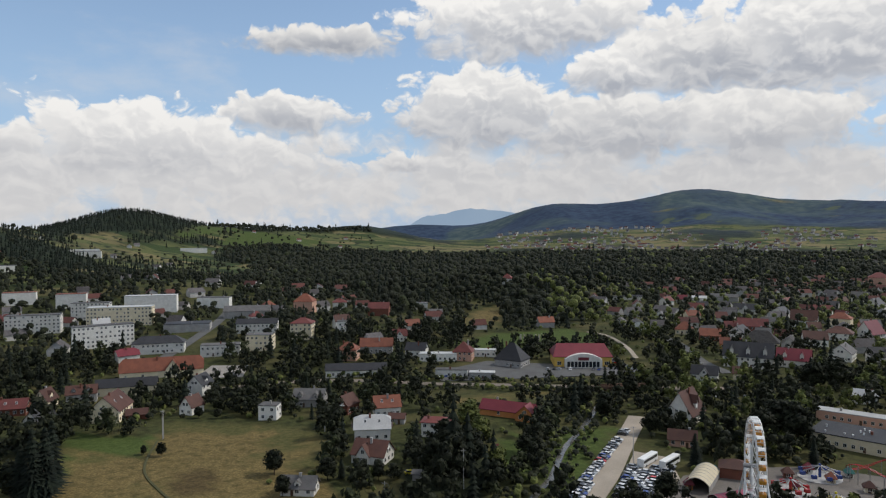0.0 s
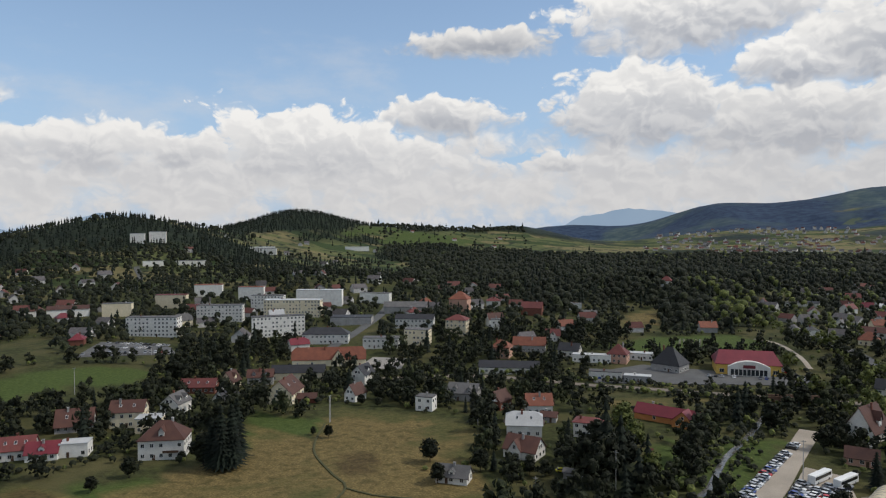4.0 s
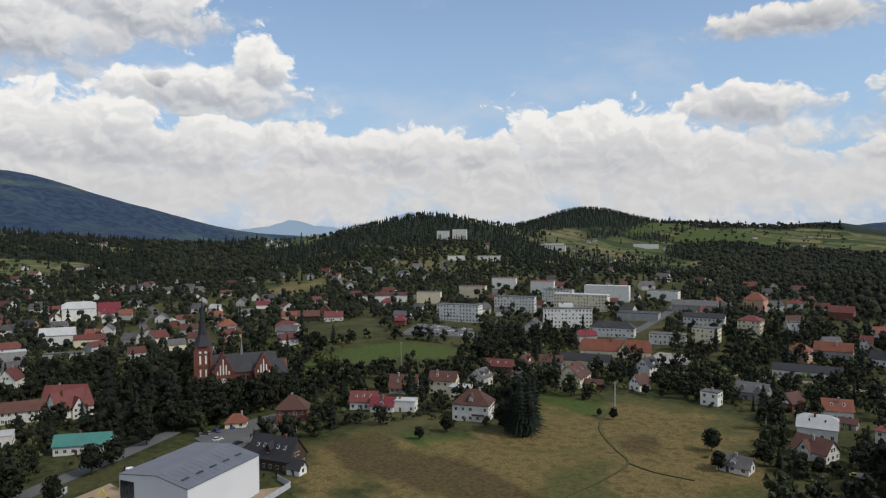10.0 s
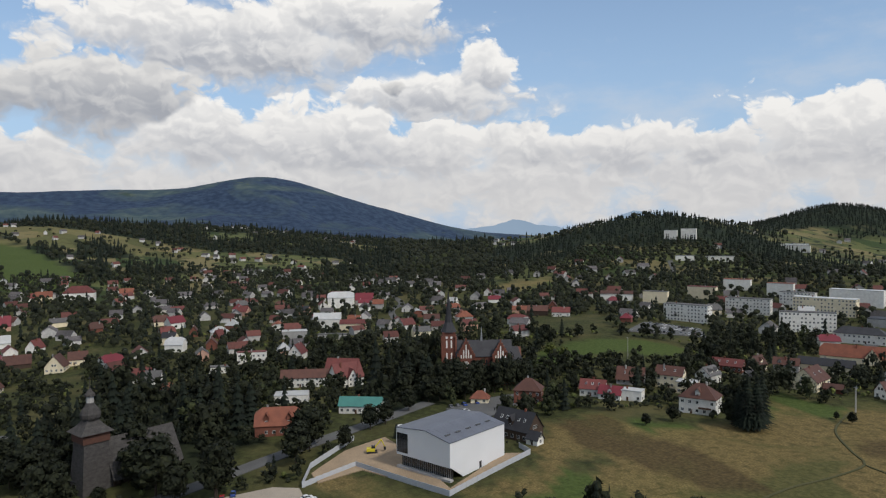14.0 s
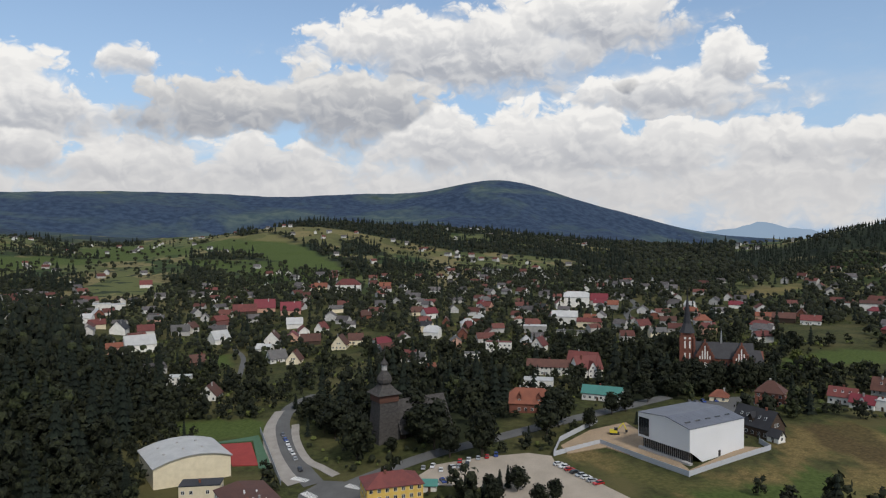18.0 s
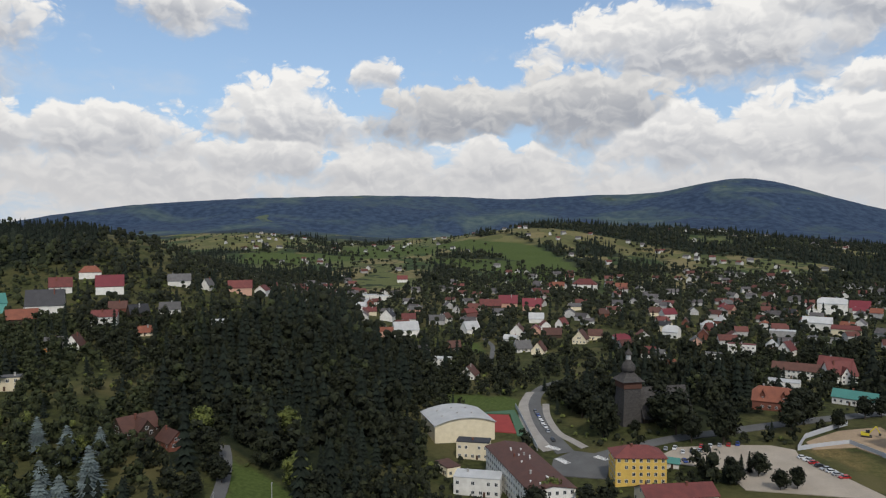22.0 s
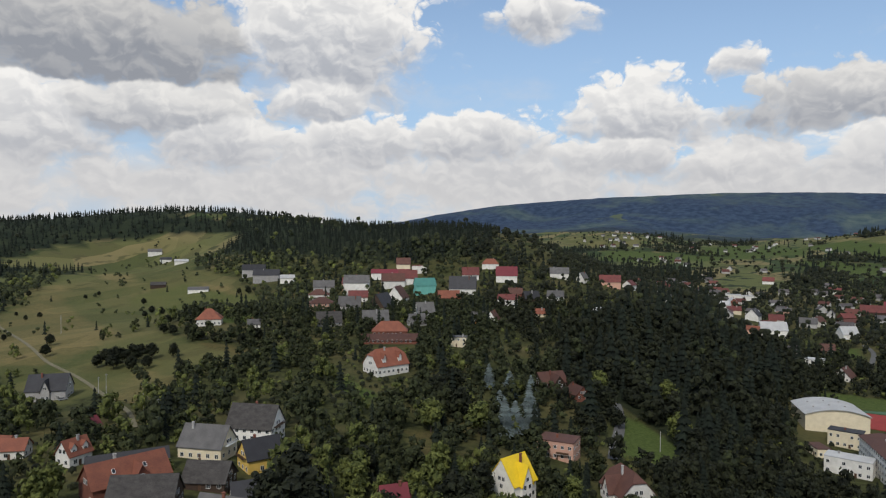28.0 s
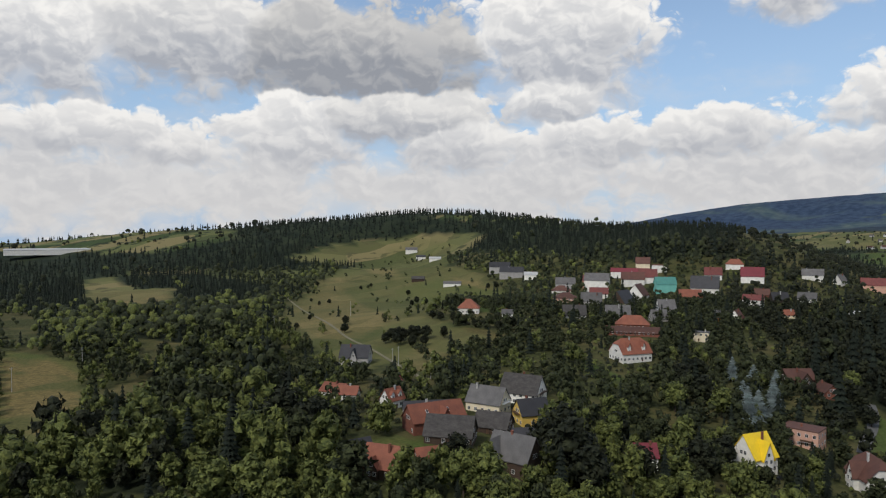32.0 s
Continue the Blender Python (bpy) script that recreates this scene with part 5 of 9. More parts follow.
house(-216, 217, 31, 12.8, 9.0, 4.0, 4.0, "white", "red", "gable", "white house with a dull red gabled roof", 2, skylights=3)
house(-205, 218, 27, 11.1, 7.8, 3.0, 3.5, "white", "crimson", "gable", "low house with a bright red roof", 2, dormer=1)
house(-196, 224, 25, 10.2, 7.1, 5.0, 0.6, "white", "light", "flat", "white house with a pale metal flat roof", 2)
house(-219, 251, 30, 14.5, 10.2, 3.0, 6.0, "grey", "brown", "gable", "grey house with a brown gabled roof", 2, skylights=2)
house(-201, 262, 22, 14.0, 9.8, 7.0, 4.0, "cream", "brown", "gable", "tall cream house with a brown roof", 2, skylights=2)
house(-187, 257, 21, 10.5, 8.4, 6.0, 0.6, "cream", "light", "flat", "cream house with a pale metal flat roof", 2)
house(-194, 286, 93, 11.5, 9.2, 5.0, 4.0, "white", "grey", "gable", "white house with a grey gabled roof", 2, dormer=2)
house(-162, 231, 20, 16.6, 12.5, 7.7, 5.5, "white", "brown", "hip", "large white villa with a brown hipped roof and balconies", 2, porch=True, dormer=1, name="villa", category="villa")
house(-229, 183, 39, 13.6, 10.9, 7.0, 5.0, "brick", "brown", "hip", "old dark brick villa with a hipped roof", 2, name="villa", category="villa")
house(-245, 164, 45, 9.1, 6.4, 3.0, 3.0, "cream", "orange", "hip", "kiosk with an orange hipped roof beside parked cars", 2, name="kiosk", category="kiosk")
house(-190, 140, 12, 18.7, 11.6, 4.5, 6.8, "wood", "dark", "gable", "black timber house with a dark steep roof", 2, skylights=5, dormer=1)
house(-413, 394, 41, 15.6, 10.9, 4.0, 4.0, "white", "red", "gable", "white house with a red tiled gabled roof", 2)
house(-437, 388, 43, 18.6, 13.0, 4.8, 4.2, "wood", "brown", "gable", "dark timber house with a brown gabled roof", 1)
house(-467, 393, 45, 13.9, 9.7, 4.0, 3.0, "pink", "orange", "gable", "salmon house with a orange tiled gabled roof", 1)
house(-343, 137, 45, 19.1, 13.4, 7.4, 7.4, "white", "red", "gable", "white house with a red roof and a front gable", 2, wing=(1, 6, 1, 5))
house(-271, 109, 48, 21.0, 7.3, 4.0, 3.5, "white", "teal", "gable", "long hall with a teal sheet roof", 2, name="hall_building", category="hall building")
house(-633, 315, 61, 11.5, 9.2, 5.0, 3.0, "white", "crimson", "gable", "white house with a crimson gabled roof", 1)
house(-436, 43, 66, 10.9, 7.6, 4.1, 4.4, "white", "red", "gable", "white house with a red tiled gabled roof", 2)
house(-422, 47, 55, 9.4, 6.6, 3.3, 5.0, "white", "grey", "gable", "white house with a grey gabled roof", 2)
house(-383, 45, 114, 6.0, 4.8, 2.5, 3.8, "cream", "orange", "gable", "cream house with a orange tiled gabled roof", 2)
house(-336, 135, 89, 17.4, 12.2, 5.5, 7.8, "white", "red", "gable", "white house with a red tiled gabled roof", 2, wing=(1, 6, 1, 5))
house(-349, 115, 60, 28.0, 7.0, 6.0, 4.0, "white", "brown", "gable", "long white school wing with a brown roof", 2)
house(-314, 91, 61, 17.5, 10.5, 4.5, 0.6, "white", "light", "flat", "white house with a pale metal flat roof", 2)
house(-267, 64, 62, 19.9, 12.0, 4.8, 6.5, "brick", "orange", "half", "brick house with an orange half-hipped roof", 2, dormer=2)
house(-444, 118, 62, 19.8, 6.0, 8.0, 0.8, "white", "red", "flat", "white apartment house with balconies and a red roof edge", 2, name="apartment_house", category="apartment house")
house(-427, 90, 64, 13.7, 6.9, 4.0, 0.6, "white", "grey", "flat", "white house with a grey flat roof", 2)
house(-438, 150, 135, 12.5, 10.0, 4.9, 6.2, "white", "red", "gable", "white house with a red tiled gabled roof", 2)
house(-539, 126, 121, 8.4, 6.7, 4.1, 5.0, "brick", "red", "gable", "brick house with a red tiled gabled roof", 1)
house(-544, 227, 57, 24.2, 12.1, 8.6, 4.9, "white", "light", "gable", "white house with a pale metal gabled roof", 1)
house(-521, 241, 55, 23.1, 9.2, 6.0, 3.0, "cream", "red", "gable", "cream house with a red tiled gabled roof", 1)
house(-491, 206, 57, 25.3, 7.6, 4.0, 0.6, "grey", "grey", "flat", "grey house with a grey flat roof", 1)
house(-647, 324, 54, 19.2, 11.5, 5.7, 7.1, "grey", "crimson", "gable", "grey house with a crimson gabled roof", 1)
house(-489, 277, 97, 13.4, 9.4, 4.1, 5.0, "white", "red", "gable", "white house with a red tiled gabled roof", 1)
house(-515, 182, 65, 21.0, 10.5, 6.0, 0.6, "grey", "light", "flat", "grey house with a pale metal flat roof", 1)
house(-448, -117, 80, 14.9, 10.4, 5.6, 0.7, "white", "light", "flat", "white cube-shaped house with a flat roof", 2)
house(-393, -96, 164, 13.0, 11.7, 3.3, 6.2, "white", "brown", "gable", "white gabled house above the stream", 2)
house(-515, -108, 103, 11.4, 9.1, 3.3, 5.0, "wood", "brown", "gable", "dark timber house with a brown gabled roof", 2)
house(-596, -92, 121, 15.7, 12.6, 4.4, 6.8, "white", "light", "gable", "white house with pale metal gabled roofs", 1, wing=(0, 5, 1, 4))
house(-646, -118, 153, 12.3, 9.8, 4.9, 5.0, "white", "brown", "gable", "white house with a brown gabled roof", 1)
house(-635, -127, 94, 16.4, 11.5, 4.3, 5.2, "grey", "grey", "gable", "grey house with a grey gabled roof", 1)
house(-632, -179, 173, 16.8, 13.4, 4.8, 7.2, "white", "dark", "gable", "white house with a black gabled roof", 1)
house(-564, -155, 107, 23.9, 14.3, 5.8, 7.1, "white", "light", "gable", "white house with a pale metal gabled roof", 1)
house(-634, -157, 96, 14.5, 11.6, 4.1, 5.0, "white", "red", "gable", "white house with a red tiled gabled roof", 1)
house(-1038, -197, 96, 16.8, 13.4, 4.8, 5.8, "white", "red", "gable", "white house with a red tiled gabled roof", 0)
house(-802, -204, 93, 18.2, 12.7, 7.0, 0.7, "white", "light", "flat", "white house with a pale metal flat roof", 1)
house(-929, -104, 91, 15.1, 12.0, 4.3, 3.9, "white", "red", "gable", "white house with a red tiled gabled roof", 0)
house(-576, -46, 167, 14.9, 13.4, 4.4, 7.5, "white", "brown", "gable", "white house with a brown gabled roof", 1)
house(-504, -48, 107, 14.2, 11.4, 3.3, 6.2, "white", "grey", "gable", "white house with a grey gabled roof", 2)
house(-489, -35, 160, 12.2, 11.0, 3.3, 6.9, "cream", "brown", "gable", "cream house with a brown gabled roof", 2)
house(-639, -21, 85, 15.5, 12.4, 4.3, 5.4, "white", "light", "gable", "white house with a pale metal gabled roof", 1)
house(-604, 1, 143, 11.6, 9.3, 3.3, 6.2, "white", "red", "gable", "white house with a red tiled gabled roof", 1)
house(-557, -15, 84, 17.2, 12.0, 3.6, 5.5, "wood", "brown", "gable", "dark timber house with a brown gabled roof", 1)
house(-522, 6, 157, 13.7, 12.3, 4.1, 7.5, "cream", "brown", "gable", "cream house with a brown gabled roof", 2)
house(-533, 21, 80, 12.5, 10.0, 4.1, 5.0, "cream", "brown", "gable", "cream house with a brown gabled roof", 2)
house(-715, -18, 85, 21.5, 15.0, 4.5, 8.6, "pink", "crimson", "gable", "salmon house with a crimson gabled roof", 1)
house(-742, -44, 87, 22.2, 15.5, 4.7, 8.9, "pink", "crimson", "gable", "salmon house with a crimson gabled roof", 1)
house(-728, -66, 89, 25.1, 12.5, 4.5, 6.9, "wood", "red", "gable", "dark timber house with a red tiled gabled roof", 1)
house(-895, 76, 73, 33.9, 17.0, 11.1, 7.5, "white", "red", "hip", "large white guest house with a red roof", 0, name="guest_house", category="guest house")
house(-913, 132, 78, 16.5, 11.6, 4.3, 5.4, "cream", "orange", "gable", "cream house with a orange tiled gabled roof", 0)
house(-924, 42, 83, 17.8, 12.5, 5.7, 5.8, "cream", "orange", "gable", "cream house with a orange tiled gabled roof", 0)
house(-926, 31, 84, 13.7, 9.6, 4.9, 5.0, "white", "red", "gable", "white house with a red tiled gabled roof", 0)
house(-188, -28, 90, 21.0, 13.0, 11.4, 3.3, "yellow", "red", "hip", "yellow three-storey tenement with a red hipped roof", 2, name="store", category="store")
house(-199, -11, 69, 7.7, 5.4, 2.6, 1.5, "white", "teal", "gable", "white house with a teal gabled roof", 2, chimneys=0)
house(-158, -21, 98, 27.8, 12.5, 5.0, 3.0, "cream", "red", "gable", "cream house with a red tiled gabled roof", 2)
house(-139, -319, 157, 20.2, 15.2, 4.9, 8.1, "white", "orange", "half", "large white villa with a bright orange-red hipped roof", 2, dormer=2, name="villa", category="villa")
house(-213, -366, 123, 23.5, 11.7, 3.8, 5.7, "brick", "orange", "hip", "brick house with a orange tiled hipped roof", 2, chimneys=0)
house(-195, -354, 123, 36.0, 10.8, 2.0, 3.5, "brick", "brown", "gable", "derelict long barn with a rusty brown roof", 2, chimneys=0, name="barn", category="barn")
house(-185, -240, 141, 15.6, 12.5, 2.6, 4.9, "wood", "brown", "gable", "house with dull red cross-gabled roofs", 2, wing=(0, 7, 4, 4.4))
house(-96, -202, 94, 15.4, 11.5, 7.4, 0.7, "pink", "brown", "flat", "pinkish two-storey house with a balcony and flat brown roof", 2, porch=True, name="store", category="store")
house(-39, -198, 162, 11.5, 11.5, 6.2, 7.8, "white", "yellow", "gable", "white unfinished house with a bright yellow roof", 2, wing=(0, 5, 1, 6), name="shed", category="shed")
house(-65, -165, 43, 16.1, 12.9, 6.1, 7.2, "white", "brown", "half", "white house with a dark brown steep roof", 2, wing=(0, 5, 2, 5))
house(7, -217, 140, 8.0, 6.4, 5.0, 4.0, "white", "crimson", "gable", "white house with a crimson gabled roof", 2)
house(-293, -491, 132, 22.2, 17.7, 8.6, 4.8, "pink", "brown", "hip", "salmon house with a brown hipped roof", 2)
house(-367, -555, 127, 20.2, 14.1, 7.5, 4.9, "white", "brown", "hip", "white house with a brown hipped roof", 1)
house(-410, -540, 119, 25.9, 18.1, 11.1, 7.5, "white", "grey", "gable", "big three-storey white guest house", 1, name="store", category="store")
house(-404, -579, 127, 21.7, 13.0, 6.4, 6.5, "grey", "grey", "gable", "grey house with a grey gabled roof", 1)
house(-438, -513, 126, 24.1, 16.9, 6.1, 7.5, "white", "brown", "gable", "white house with a brown gabled roof", 1)
house(-376, -513, 124, 18.7, 13.1, 4.9, 6.0, "white", "red", "gable", "white house with a red tiled gabled roof", 1)
house(-464, -534, 121, 41.6, 12.5, 5.0, 4.0, "white", "crimson", "gable", "white house with a crimson gabled roof", 1)
house(-450, -502, 124, 19.4, 15.6, 5.5, 8.4, "white", "red", "gable", "white house with a red tiled gabled roof", 1)
house(-492, -535, 125, 15.7, 12.6, 5.3, 6.8, "cream", "brown", "gable", "cream house with a brown gabled roof", 1)
house(-484, -508, 117, 16.4, 9.8, 7.0, 0.7, "white", "red", "flat", "white house with a red tiled flat roof", 1)
house(-420, -463, 133, 20.1, 16.1, 8.0, 6.9, "teal", "teal", "gable", "teal-painted house with balconies and a teal roof", 1)
house(-372, -464, 196, 20.9, 16.7, 5.9, 10.8, "white", "brown", "gable", "white house with a brown gabled roof", 1)
house(-302, -392, 139, 14.1, 11.3, 4.1, 7.5, "white", "grey", "gable", "white house with a grey gabled roof", 2)
house(-337, -458, 187, 22.5, 15.8, 3.5, 10.9, "wood", "dark", "gable", "dark timber house with a black gabled roof", 2)
house(-328, -487, 125, 19.5, 13.7, 4.1, 7.9, "grey", "grey", "gable", "grey house with a grey gabled roof", 2)
house(-474, -439, 119, 17.2, 13.8, 4.8, 7.4, "white", "red", "gable", "white house with a red tiled gabled roof", 1)
house(-421, -420, 115, 25.9, 15.5, 6.1, 11.2, "white", "dark", "gable", "white house with a black gabled roof", 1, dormer=2)
house(-387, -417, 126, 19.8, 13.8, 4.2, 6.4, "wood", "orange", "gable", "dark timber house with a orange tiled gabled roof", 1)
house(-388, -357, 108, 16.9, 11.8, 6.2, 4.1, "white", "red", "gable", "two-storey white house with a red roof on the slope", 2, name="store", category="store")
house(-422, -349, 134, 14.2, 9.9, 2.5, 6.2, "wood", "dark", "gable", "dark timber house with a black gabled roof", 1)
house(-482, -401, 116, 21.6, 15.1, 5.7, 8.8, "white", "crimson", "gable", "white house with a crimson gabled roof", 1)
house(-516, -436, 117, 18.1, 9.1, 4.9, 5.0, "white", "orange", "hip", "white house with a orange tiled hipped roof", 1)
house(-298, -340, 114, 11.6, 8.1, 3.3, 5.0, "orange", "grey", "gable", "peach house with a grey gabled roof", 2)
house(-304, -332, 188, 10.6, 8.5, 3.3, 6.2, "white", "brown", "gable", "white house with a brown gabled roof", 2)
house(-214, -313, 111, 10.0, 7.0, 6.0, 1.0, "cream", "grey", "flat", "cream house with a grey flat roof", 2)
house(-256, -371, 145, 12.2, 8.5, 2.5, 6.2, "grey", "grey", "gable", "grey house with a grey gabled roof", 2)
house(-247, -402, 133, 19.1, 11.4, 2.8, 7.1, "grey", "grey", "gable", "grey house with a grey gabled roof", 2)
house(-221, -425, 132, 17.8, 12.5, 2.8, 7.1, "grey", "shingle", "gable", "grey house with a weathered grey gabled roof", 2)
house(-364, -318, 133, 9.3, 7.4, 2.5, 3.8, "cream", "orange", "gable", "cream house with a orange tiled gabled roof", 2)
house(-436, -330, 107, 15.1, 12.0, 5.1, 5.1, "white", "grey", "gable", "white gabled house at the edge of the wood", 1)
house(-429, -292, 108, 18.0, 10.8, 2.6, 2.0, "grey", "light", "gable", "grey house with a pale metal gabled roof", 2)
house(-576, -319, 107, 22.5, 13.5, 5.5, 6.8, "pink", "red", "gable", "salmon house with a red tiled gabled roof", 1)
house(-608, -306, 175, 14.5, 11.6, 4.9, 5.0, "white", "red", "gable", "white house with a red tiled gabled roof", 1)
house(-548, -341, 169, 10.8, 8.7, 4.1, 6.2, "white", "grey", "gable", "white house with a grey gabled roof", 1)
house(-594, -257, 172, 10.3, 8.3, 4.1, 5.0, "white", "grey", "gable", "white house with a grey gabled roof", 1)
house(-809, -221, 97, 18.4, 12.9, 7.0, 0.8, "white", "light", "flat", "white house with a pale metal flat roof", 0)
house(-536, -363, 111, 19.8, 11.9, 4.8, 5.9, "white", "grey", "gable", "white house with a grey gabled roof", 1)
house(-425, -366, 115, 12.8, 8.9, 4.1, 5.0, "brick", "brown", "gable", "brick house with a brown gabled roof", 1)
house(-26, -447, 133, 18.2, 14.6, 5.3, 6.8, "grey", "dark", "gable", "unplastered grey house with a black tiled roof", 2, wing=(0, 4, 1, 5))
house(49, -354, 113, 12.0, 9.6, 4.0, 3.2, "white", "orange", "gable", "white house with a orange tiled gabled roof", 2)
house(43, -319, 185, 8.4, 6.7, 4.0, 4.4, "white", "orange", "gable", "white house with a orange tiled gabled roof", 2, dormer=2)
house(39, -297, 149, 23.7, 7.1, 2.5, 4.0, "grey", "dark", "gable", "long old barn with a mossy dark roof", 2, chimneys=0, name="barn", category="barn")
house(50, -283, 165, 22.3, 11.2, 4.9, 5.6, "brick", "orange", "gable", "brick farmhouse with an orange-red tiled roof", 2, wing=(2, 5, 1.5, 4.5), skylights=2, name="farmhouse", category="farmhouse")
house(54, -269, 126, 17.7, 12.4, 3.4, 6.2, "wood", "shingle", "gable", "weathered timber barn with a grey shingle roof", 2, chimneys=0, name="barn", category="barn")
house(12, -291, 108, 16.1, 11.3, 4.6, 6.2, "cream", "grey", "gable", "cream farmhouse with a violet-grey roof", 2, name="farmhouse", category="farmhouse")
house(-15, -295, 109, 18.3, 12.8, 5.4, 7.5, "white", "shingle", "gable", "white barn with a large weathered grey roof", 2, name="barn", category="barn")
house(9, -269, 156, 12.5, 10.0, 5.0, 5.4, "yellow", "dark", "gable", "bright yellow house with a black roof", 2)
house(31, -269, 116, 13.3, 10.6, 2.8, 4.8, "wood", "shingle", "gable", "dark timber barn with a grey roof", 2, chimneys=0, name="barn", category="barn")
house(29, -249, 145, 17.9, 8.9, 2.5, 4.5, "wood", "dark", "gable", "dark timber house with a black gabled roof", 2, chimneys=0)
house(54, -237, 102, 15.5, 11.6, 5.2, 7.2, "wood", "grey", "gable", "old timber house with yellow plinth and grey gabled roofs", 2, wing=(-5, 6, 1.5, 6))
house(92, -259, 117, 11.9, 9.5, 3.6, 6.0, "wood", "orange", "gable", "timber house with bright orange-red tiled roofs", 2, wing=(-2, 4, 1, 3))
house(95, -275, 172, 15.1, 9.1, 2.6, 4.6, "wood", "dark", "gable", "dark timber house with a black gabled roof", 2, chimneys=0, dormer=1)
house(75, -258, 159, 7.7, 5.4, 2.3, 3.0, "brick", "orange", "gable", "brick house with a orange tiled gabled roof", 2, chimneys=0)
house(-183, -507, 132, 17.9, 14.3, 4.9, 6.8, "white", "orange", "hip", "white house with a bright orange hipped roof", 2)
house(13, -356, 192, 6.5, 5.2, 2.5, 3.0, "brick", "crimson", "gable", "brick house with a crimson gabled roof", 2, chimneys=0)
house(48, -347, 131, 11.1, 7.7, 3.4, 3.0, "white", "orange", "gable", "white house with a orange tiled gabled roof", 2)
house(-375, -807, 136, 17.0, 10.5, 3.6, 3.2, "wood", "shingle", "gable", "dark timber house with a weathered grey gabled roof", 0, chimneys=0)
house(-372, -735, 134, 22.0, 11.0, 3.2, 2.6, "white", "grey", "gable", "low white farm building with a grey gabled roof", 1, chimneys=0)
house(-574, -1067, 141, 21.2, 14.8, 5.5, 4.1, "white", "grey", "gable", "white house with a grey gabled roof", 0)
house(-549, -1010, 140, 16.5, 11.6, 4.3, 3.2, "white", "dark", "gable", "white house with a black gabled roof", 0)
house(-500, -916, 139, 18.5, 12.9, 3.6, 2.4, "white", "light", "gable", "white house with a pale metal gabled roof", 0)
house(-445, -721, 128, 26.9, 13.4, 7.3, 5.9, "grey", "dark", "gable", "grey house with a black gabled roof", 0)
house(-429, -685, 127, 29.7, 14.8, 7.5, 6.0, "grey", "dark", "gable", "grey house with a black gabled roof", 1)
house(-429, -653, 131, 15.9, 12.7, 5.5, 3.3, "white", "light", "gable", "white house with a pale metal gabled roof", 1)
house(-186, -465, 133, 8.6, 6.9, 3.0, 3.0, "white", "grey", "gable", "white house with a grey gabled roof", 2)
house(-112, -1590, 165, 173.7, 34.7, 8.0, 2.0, "white", "light", "gable", "long white factory hall on the far plain", 0, chimneys=0, name="hall_building", category="hall building")
house(-419, -551, 121, 22.9, 16.0, 7.4, 5.9, "pink", "red", "gable", "salmon house with a red tiled gabled roof", 1)
house(-180, -95, 80, 19.1, 9.6, 7.5, 0.5, "white", "light", "flat", "white two-storey school wing with a pale flat roof", 2, name="store", category="store")
house(-224, -96, 80, 15.5, 7.7, 8.0, 0.5, "cream", "dark", "flat", "cream link building with a dark flat roof", 2)
house(-202, -108, 30, 11.1, 6.6, 4.0, 0.5, "cream", "brown", "flat", "low cream annex with a brown roof", 2, chimneys=0)
house(-688, 933, 30, 20.6, 10.3, 13.3, 0.5, "white", "grey", "flat", "white sanatorium wing on the wooded hill", 0)
house(-672, 960, 29, 24.3, 12.1, 16.1, 0.5, "white", "grey", "flat", "white sanatorium wing on the wooded hill", 0)
house(-607, 1190, 23, 40.3, 16.1, 9.5, 0.5, "white", "grey", "flat", "white house with a grey flat roof", 0)
house(-576, 812, 35, 26.4, 10.5, 6.5, 0.5, "white", "grey", "flat", "white house with a grey flat roof", 0)
house(-546, 851, 32, 40.9, 12.3, 6.5, 0.5, "white", "grey", "flat", "white house with a grey flat roof", 0)
house(-584, 1628, 20, 58.5, 23.4, 8.0, 0.5, "white", "light", "flat", "white house with a pale metal flat roof", 0)
house(568, 910, -32, 24.4, 19.5, 15.0, 6.0, "pink", "red", "hip", "salmon house with a red tiled hipped roof", 0)
house(-623, 1209, 27, 47.4, 18.9, 9.0, 0.5, "white", "light", "flat", "white house with a pale metal flat roof", 0)
house(-647, 295, 58, 27.6, 16.5, 11.1, 5.6, "white", "light", "half", "white sports arena with a pale curved roof", 1)
house(-177, 138, 11, 5.6, 4.5, 2.6, 2.6, "white", "dark", "gable", "white annex with a dark roof beside the black house", 2, chimneys=0)
house(-179, -222, 49, 11.6, 8.1, 3.0, 4.0, "brick", "brown", "gable", "brick house with a brown gabled roof", 2)
house(80, 227, -9, 2.4, 1.9, 2.6, 1.3, "orange", "crimson", "hip", "small fair kiosk with an orange front and crimson roof", 2, chimneys=0, name="kiosk", category="kiosk")
house(93, 238, -11, 2.2, 1.8, 2.6, 1.3, "cream", "teal", "hip", "small fair kiosk with a cream front and teal roof", 2, chimneys=0, name="kiosk", category="kiosk")
house(117, 236, -16, 3.0, 2.4, 2.6, 1.3, "brick", "brown", "hip", "small fair kiosk with a brick front and brown roof", 2, chimneys=0, name="kiosk", category="kiosk")
house(126, 240, -18, 2.7, 2.1, 2.6, 1.3, "white", "crimson", "hip", "small fair kiosk with a white front and crimson roof", 2, chimneys=0, name="kiosk", category="kiosk")
house(129, 231, -19, 2.6, 2.1, 2.6, 1.3, "cream", "orange", "hip", "small fair kiosk with a cream front and orange roof", 2, chimneys=0, name="kiosk", category="kiosk")
house(138, 236, -20, 2.3, 1.9, 2.6, 1.3, "white", "teal", "hip", "small fair kiosk with a white front and teal roof", 2, chimneys=0, name="kiosk", category="kiosk")
